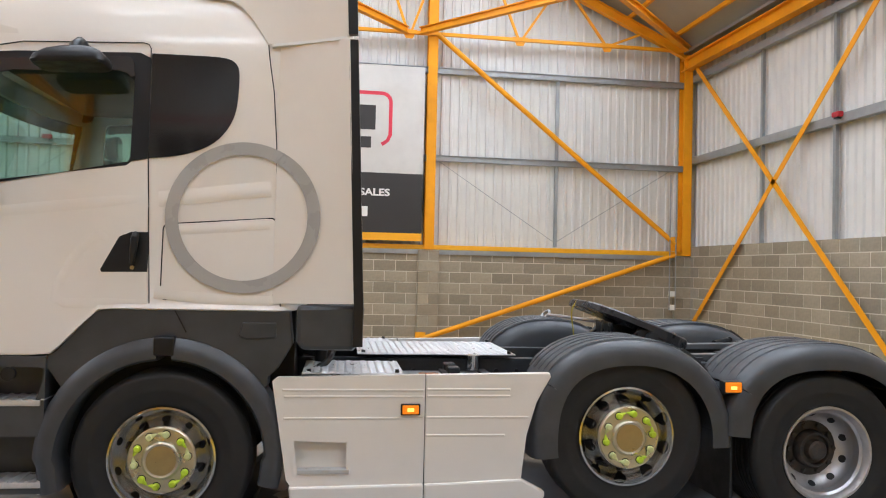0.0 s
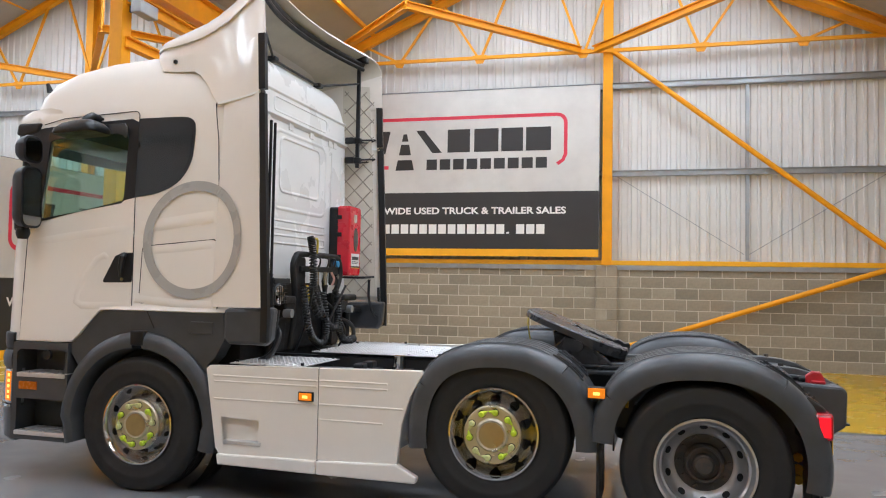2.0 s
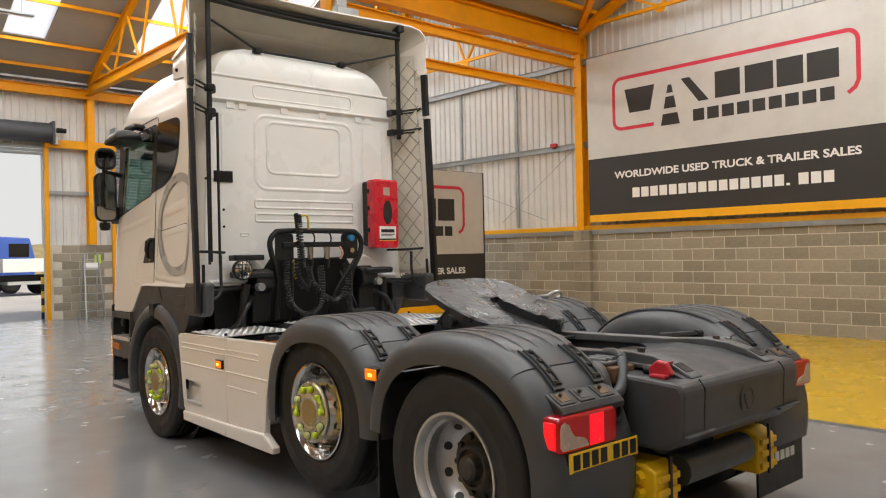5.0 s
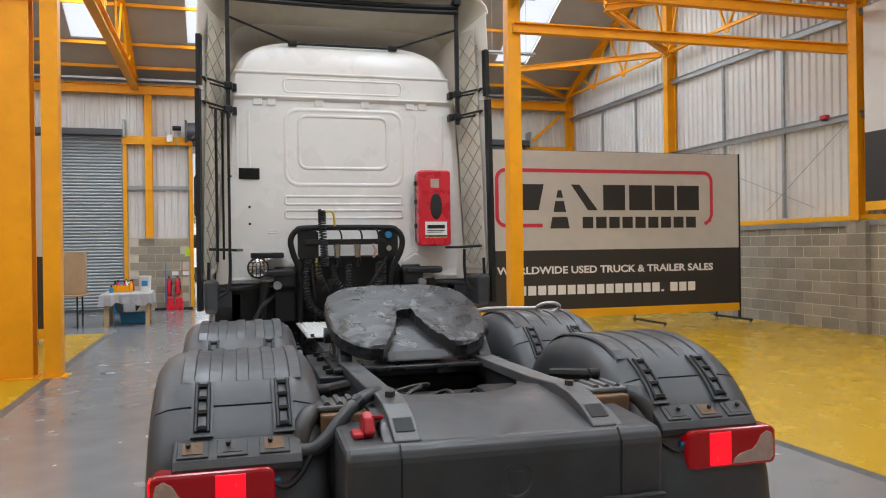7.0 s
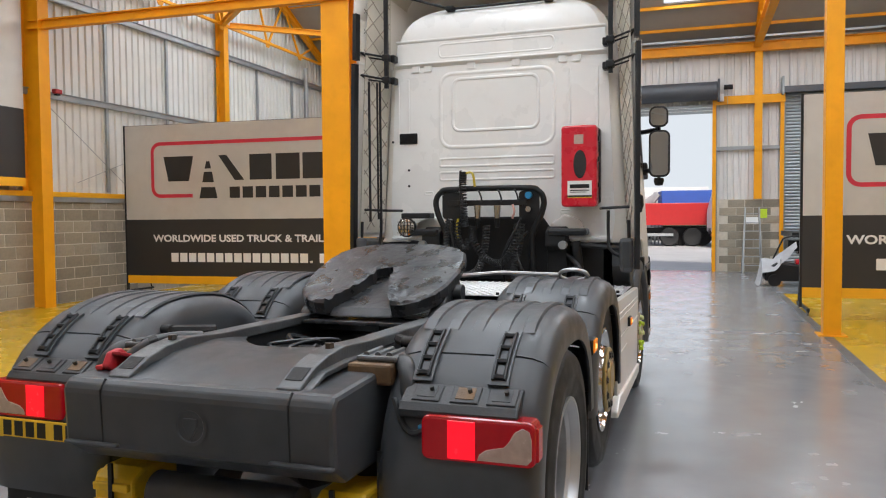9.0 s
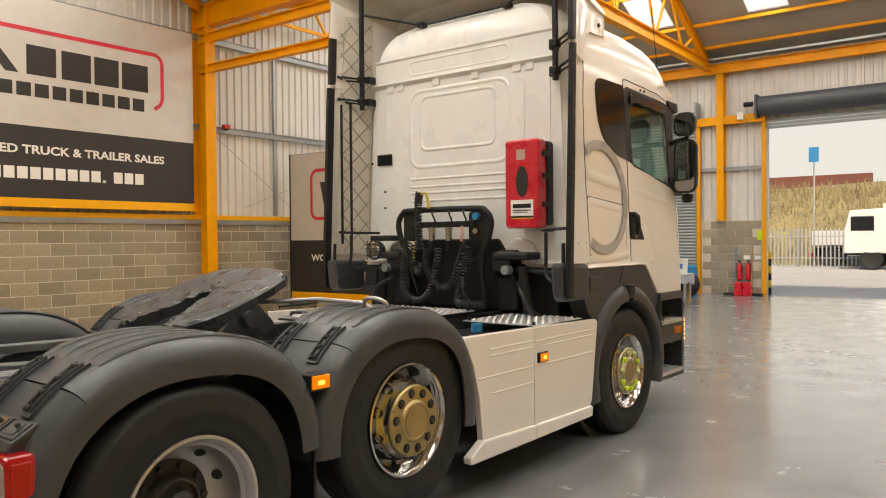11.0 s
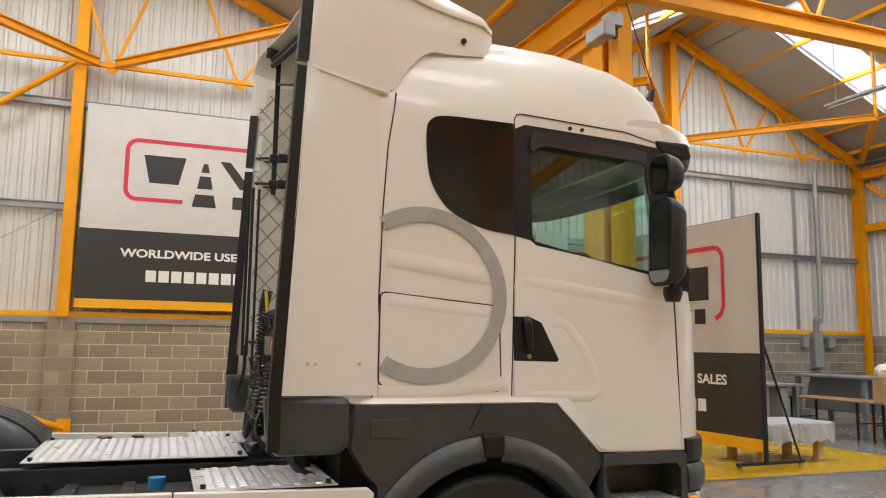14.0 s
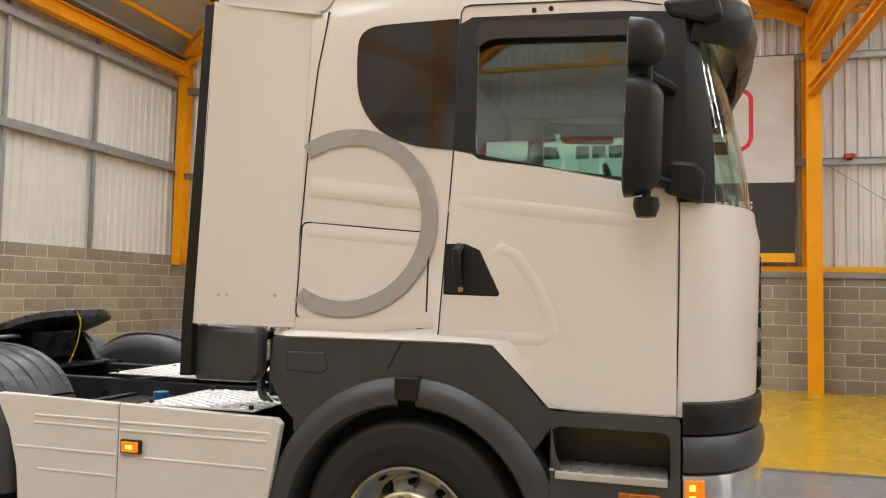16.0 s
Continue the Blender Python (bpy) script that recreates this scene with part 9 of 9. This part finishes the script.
simple("alarm_beacon", "small red alarm bell on the cladding rail", "alarm", [("bell", boxm(-0.05, 0.05, -0.09, 0.09, 0, 0.09), M_REDDK, 0.02), ("bell_base", boxm(-0.04, 0.04, -0.04, 0.04, -0.03, 0), M_BLACK, 0)], "alarm bells", (XF - 0.06, 5.2, 4.26))
# floodlights, cameras, roof battens
for y in (-3.32, 3.48):
    f = thing("floodlight", "grey floodlight bracketed to the post top", "floodlight", "floodlights")
    part("housing", boxm(0.1, 0.28, -0.22, 0.22, -0.1, 0.1), M_GALV, f, bevel=0.02)
    part("control_box", boxm(-0.1, 0.1, -0.1, 0.1, 0.12, 0.3), M_FENCE, f, bevel=0.01)
    part("bracket", boxm(-0.06, 0.12, -0.03, 0.03, -0.02, 0.14), M_BLACK, f)
    f.location = (XV + 0.065, y + 0.08, 5.72)
for x, y, z in ((-12.0, -6.6, 7.0), (-12.0, 6.6, 7.0), (-12.0, 0.2, 7.2), (0.6, -6.6, 7.2), (0.6, 6.6, 7.2)):
    f = thing("light_batten", "unlit grey fluorescent batten hung from the roof", "ceiling lamp", "light battens")
    part("body", boxm(-0.08, 0.08, -0.75, 0.75, 0, 0.06), M_GALV, f, bevel=0.01)
    part("tube", tube(bmesh.new(), [(0, -0.72, -0.02), (0, 0.72, -0.02)], 0.015, 8), M_WHITE, f)
    for yy in (-0.5, 0.5):
        part("hanger", tube(bmesh.new(), [(0, yy, 0.06), (0, yy, roof_z(x) - z)], 0.006, 5), M_GALV, f)
    f.location = (x, y, z)
for s in (-1, 1):
    f = thing("door_motor", "black shutter motor beside the coil", "motor", "shutter motors")
    part("motor_body", tube(bmesh.new(), [(0, 0, 0), (0, 0.24, 0)], 0.07, 12), M_BLACK, f)
    part("chain", tube(bmesh.new(), [(0.02, 0.1, 0), (0.02, 0.12, -3.2)], 0.006, 5), M_GALV, f)
    part("control_box", boxm(-0.02, 0.1, -0.16, 0.0, -0.4, -0.2), M_WHITE, f)
    f.location = (XE + 0.2, west_y(s, DW + 0.42) - 0.12, 5.3)
for y in (-2.33, 2.33):
    b = thing("bollard", "black and yellow striped door bollard", "bollard", "bollards")
    for k in range(6):
        part("band", tube(bmesh.new(), [(0, 0, 0.2 * k), (0, 0, 0.2 * k + 0.2)], 0.06, 14), M_YELLOW if k % 2 else M_BLACK, b)
    b.location = (XE - 0.5, y * 0.98 + (0.36 if y < 0 else 0.0), 0)

# second lorry behind the board
lo2 = thing("parked_lorry", "dark flatbed lorry chassis with chrome wheel trims, parked", "lorry")
part("chassis_beam", boxm(-3.0, 3.0, -0.4, 0.4, 0.75, 1.0), M_MATT, lo2)
part("flat_bed", boxm(-3.0, 3.0, -1.2, 1.2, 1.1, 1.22), M_BLACK, lo2)
for x in (-2.0, 2.0):
    for s in (-1, 1):
        part("tyre", lathe(bmesh.new(), [(0.3, 0.85), (0.5, 0.86), (0.52, 0.9), (0.52, 1.12), (0.5, 1.15), (0.3, 1.14)], 40, (x, 0, 0.52), s, closed=True), M_TYRE, lo2, smooth=True)
        part("wheel_trim", lathe(bmesh.new(), [(0.3, 1.1), (0.31, 1.14), (0.25, 1.12), (0.15, 1.18), (0.0, 1.2)], 32, (x, 0, 0.52), s), M_CHROME, lo2, smooth=True)
        part("mudguard", prism(bmesh.new(), arc(x, 0.52, 0.66, 10, 170, 14) + arc(x, 0.52, 0.60, 170, 10, 14), min(s * 0.8, s * 1.2), max(s * 0.8, s * 1.2)), M_BLACK, lo2)
lo2.matrix_basis = pose(-13.2, 6.9, 0, 0, 0, 90)
for k in range(3):
    simple("crate", "pale wooden crate standing on the flatbed", "crate", [("crate_body", boxm(-0.3, 0.3, -0.35, 0.35, 0, 0.45), M_PINE, 0.006)], "crates on the flatbed", (-12.5 - 0.1 * k, 5.0 + 0.85 * k, 1.22))
pal = thing("pallet", "teal wooden pallet lying on the floor", "pallet")
for k in range(5):
    part("deck_board", boxm(-0.5, 0.5, -0.58 + 0.25 * k, -0.45 + 0.25 * k, 0.12, 0.14), M_TEAL, pal)
for x in (-0.45, 0, 0.45):
    part("bearer", boxm(x - 0.05, x + 0.05, -0.58, 0.55, 0.0, 0.12), M_TEAL, pal)
pal.location = (-10.6, 5.7, 0)

# ---- the yard outside ----
structure("ground", boxm(-400, XE - 0.25, -250, 250, -0.35, -0.02), M_YARD, "pale sunlit concrete yard", "ground")
bm = bmesh.new()
gx = [(-41.0, -0.03), (-43.5, 1.0), (-46.0, 2.6), (-49.0, 4.2), (-52.0, 5.0), (-60.0, 5.2)]
rows = []
for j in range(31):
    y = -62 + 2 * j
    rows.append([bm.verts.new((x + 0.7 * noise.noise(Vector((y * 0.15, x * 0.1, 3))), y, z * (1 + 0.12 * noise.noise(Vector((y * 0.2, x * 0.2, 7))) - 0.0035 * (y + 10)) if i else -0.3)) for i, (x, z) in enumerate(gx)])
for A, B in zip(rows, rows[1:]):
    for i in range(len(gx) - 1):
        bm.faces.new((A[i], B[i], B[i + 1], A[i + 1]))
structure("embankment", bm, M_GRASS, "dry grass embankment behind the yard", "bank", smooth=True)
bm = bmesh.new()
rows = []
for j in range(45):
    y = -6 + 2 * j
    rows.append([bm.verts.new((x, y, z * (0.8 + 0.35 * noise.noise(Vector((y * 0.11, 5.0, 1.0))) + 0.15 * noise.noise(Vector((y * 0.5, x, 2.0)))) if z > 0 else z)) for x, z in ((-88, -0.3), (-90, 3.2), (-94, 5.2), (-100, 5.6))])
for A, B in zip(rows, rows[1:]):
    for i in range(3):
        bm.faces.new((A[i], B[i], B[i + 1], A[i + 1]))
structure("hedge_bank", bm, M_GRASS, "far brown hedge bank beyond the yard", "bank", smooth=True)
r = random.Random(11)
bm = bmesh.new()
for k in range(5200):
    y = r.uniform(-42, -2)
    t = r.random()
    x = -41.5 - 10 * t
    z = lerp_table([(41.0, -0.03), (43.5, 1.0), (46.0, 2.6), (49.0, 4.2), (52.0, 5.0)], -x) * (1 - 0.0035 * (y + 10))
    h = r.uniform(0.3, 0.9)
    a, b = r.uniform(-0.25, 0.25), r.uniform(-0.25, 0.25)
    v = [bm.verts.new((x, y - 0.06, z - 0.1)), bm.verts.new((x, y + 0.06, z - 0.1)), bm.verts.new((x + a, y + b, z + h))]
    bm.faces.new(v)
tagged(part("dry_grass", bm, M_GRASS), "tufts of dry brown grass on the bank", "grass", kind="stuff")
structure("boundary_wall", boxm(-53.2, -52.8, -70, -4.5, 4.2, 5.9), M_BRICKWALL, "dark red brick wall along the top of the bank", "wall")
fen = thing("palisade_fence", "grey steel palisade fence round the yard", "fence")
pale = None
for k in range(150):
    y = -30 + 0.2 * k
    if pale is None:
        pale = part("pale", prism(bmesh.new(), [(-0.035, 0), (0.035, 0), (0.035, 1.95), (0.0, 2.1), (-0.035, 1.95)], -0.01, 0.01, "x"), M_FENCE, fen)
        pm = pale.data
    else:
        pale = new("pale", pm)
        pale.parent = fen
    pale.location = (-38.5, y, 0)
for z in (0.45, 1.6):
    part("fence_rail", boxm(-38.6, -38.54, -30, 0, z, z + 0.05), M_FENCE, fen)
for k in range(11):
    part("fence_post", boxm(-38.75, -38.6, -30 + 3 * k - 0.05, -30 + 3 * k + 0.05, -0.02, 2.05), M_FENCE, fen)


def yard_lorry(name, label, x, y, turn, body, body_m, cab_m, low=1.15, L=8.0):
    o = thing(name, label, "lorry", "lorries in the yard")
    part("chassis", boxm(-L / 2, L / 2, -0.5, 0.5, 0.7, 1.0), M_MATT, o)
    part("load_body", boxm(-L / 2, L / 2 - 2.4, -1.25, 1.25, low, low + body), body_m, o, bevel=0.03)
    part("cab", prism(bmesh.new(), [(L / 2 - 2.1, 0.8), (L / 2, 0.8), (L / 2, 1.9), (L / 2 - 0.25, 2.9), (L / 2 - 2.1, 3.0)], -1.2, 1.2), cab_m, o, bevel=0.06)
    part("cab_window", boxm(L / 2 - 1.3, L / 2 - 0.3, -1.21, 1.21, 1.9, 2.6), M_DARKGLASS, o)
    for xx in (-L / 2 + 1.0, -L / 2 + 2.2, L / 2 - 1.2):
        for s in (-1, 1):
            part("wheel", lathe(bmesh.new(), [(0, 0.95), (0.3, 0.95), (0.48, 0.9), (0.5, 0.95), (0.5, 1.15), (0.46, 1.2), (0.28, 1.18), (0.0, 1.12)], 24, (xx, 0, 0.5), s), M_TYRE, o, smooth=True)
    part("side_guard", boxm(-1.0, L / 2 - 2.6, -1.22, 1.22, 0.55, 0.7), M_FENCE, o)
    part("rear_bar", boxm(-L / 2 - 0.05, -L / 2, -1.2, 1.2, 0.5, 0.72), M_TRUCKRED, o)
    o.matrix_basis = pose(x, y, -0.02, 0, 0, turn)
    return o


yard_lorry("flatbed_lorry", "white dropside flatbed lorry parked in the yard", -35.0, 6.0, -84, 0.65, M_TRUCKWHITE, M_TRUCKWHITE, L=7.0)
yard_lorry("curtain_lorry", "blue curtain-sided lorry parked in the yard", -38.4, 3.6, 97, 1.9, M_TRUCKBLUE, M_TRUCKBLUE, L=7.5)
yard_lorry("box_lorry", "white box lorry parked in the yard", -47.0, 1.0, 94, 2.4, M_TRUCKWHITE, M_TRUCKWHITE)
yard_lorry("dropside_lorry", "white lorry parked by the palisade fence", -41.6, -2.9, 90, 0.8, M_TRUCKWHITE, M_TRUCKWHITE, L=5.6)
cr = yard_lorry("crane_lorry", "red and white lorry with a folding loader crane", -37.2, -0.4, -86, 1.2, M_TRUCKRED, M_TRUCKWHITE, L=6.0)
part("crane_arm", beam(bmesh.new(), (1.0, 0, 1.2), (-0.2, 0.3, 2.9), 0.3, 0.35), M_FENCE, cr)
part("crane_jib", beam(bmesh.new(), (-0.2, 0.3, 2.9), (1.4, 0.2, 1.7), 0.25, 0.28), M_FENCE, cr)
s1 = thing("yard_sign", "small blue sign board on a pole in the yard", "sign")
part("pole", tube(bmesh.new(), [(0, 0, 0), (0, 0, 6.5)], 0.05, 8), M_FENCE, s1)
part("board", boxm(0.05, 0.08, -0.25, 0.25, 5.7, 6.5), M_BLUE, s1)
s1.location = (-39.5, -5.4, -0.02)

# pale hazy sky far behind the yard
M_HAZE = bpy.data.materials.new("hazy_sky")
M_HAZE.use_nodes = True
_ht = M_HAZE.node_tree
_ht.nodes.clear()
_he = _ht.nodes.new("ShaderNodeEmission")
_ho = _ht.nodes.new("ShaderNodeOutputMaterial")
_he.inputs[0].default_value, _he.inputs[1].default_value = (0.93, 0.97, 1.0, 1), 0.66
_ht.links.new(_he.outputs[0], _ho.inputs[0])
structure("backdrop_sky", boxm(-261, -260, -220, 220, -5, 110), M_HAZE, "pale hazy white sky far behind", "sky")


# ---- blockwork: each block its own piece, nearest stretch as parts, the rest joined ----
BL, BH, JT = 0.465, 0.232, 0.017


def block_mesh(name, m):
    bm = box(bmesh.new(), -BL / 2 + JT / 2, BL / 2 - JT / 2, 0.0, 0.06, JT / 2, BH - JT / 2)
    bmesh.ops.bevel(bm, geom=[e for e in bm.edges if all(v.co.y < 0.01 for v in e.verts)], offset=0.003, segments=1, affect="EDGES")
    me = bpy.data.meshes.new(name)
    bmesh.ops.recalc_face_normals(bm, faces=bm.faces)
    bm.to_mesh(me)
    bm.free()
    me.materials.append(m)
    return me


whole = block_mesh("block", M_BLOCK)
rnd = random.Random(7)


def lay(wall, a0, a1, rows, place, near, keep):
    """Courses of blocks from a0 to a1; place(u, z) gives a pose; near(u) picks those that are parts."""
    far = bmesh.new()
    count = 0
    for c in range(rows):
        u = a0 + (BL / 2 if c % 2 else 0.0)
        while u < a1:
            if keep(u, c):
                m = place(u, c * BH, rnd.uniform(-0.0025, 0.0025))
                if near(u) and count < 300:
                    o = new("block", whole)
                    o.parent = wall
                    o.matrix_basis = m
                    count += 1
                else:
                    b = box(bmesh.new(), -BL / 2 + JT / 2, BL / 2 - JT / 2, 0.0, 0.06, JT / 2, BH - JT / 2)
                    for f in b.faces:
                        vs = [far.verts.new(m @ v.co) for v in f.verts]
                        far.faces.new(vs)
                    b.free()
            u += BL
    if len(far.faces):
        me = bpy.data.meshes.new("more_blocks")
        far.to_mesh(me)
        me.materials.append(M_BLOCKREST)
        o = new("more_blocks", me)
        o.parent = wall
        tagged(o, "further courses of concrete blocks", kind="stuff")
    far.free()


M_BLOCKREST = mat("concrete_block_joined", (0.27, 0.245, 0.205), 0.88, 0, 0.16, 18, bump=0.5, bscale=70)
_n = M_BLOCKREST.node_tree
_g = _n.nodes.new("ShaderNodeNewGeometry")
_r = _n.nodes.new("ShaderNodeMapRange")
_r.inputs["To Min"].default_value, _r.inputs["To Max"].default_value = 0.8, 1.2
_n.links.new(_g.outputs["Random Per Island"], _r.inputs["Value"])
_mx = [x for x in _n.nodes if x.type == "MIX"][0]
_old = _mx.inputs[7].links[0].from_socket
_mu = _n.nodes.new("ShaderNodeMath")
_mu.operation = "MULTIPLY"
_n.links.new(_old, _mu.inputs[0])
_n.links.new(_r.outputs["Result"], _mu.inputs[1])
_n.links.new(_mu.outputs[0], _mx.inputs[7])

ROWS = 9
lay(wall_north, XE, XF, ROWS, lambda u, z, d: pose(u, YP + d, z, 0, 0, 0), lambda u: -5.5 < u < 8.9, lambda u, c: True)
lay(wall_south, XE, XF, ROWS, lambda u, z, d: pose(u, YM + d, z, 0, 0, 180), lambda u: -5.5 < u < 8.9, lambda u, c: True)
lay(wall_east, YM, YP, 10, lambda u, z, d: pose(XF + d, u, z, 0, 0, -90), lambda u: 2.0 < u < 10 or u < -5, lambda u, c: True)
lay(wall_west, YM, YP, ROWS, lambda u, z, d: pose(XE + d, u, z, 0, 0, 90), lambda u: True, lambda u, c: (DW + 0.2 < u < SH0 - 0.2) or (DW + 0.2 < 0.36 - u < SH0 - 0.2) or u > SH1 + 0.2 or 0.36 - u > SH1 + 0.2)
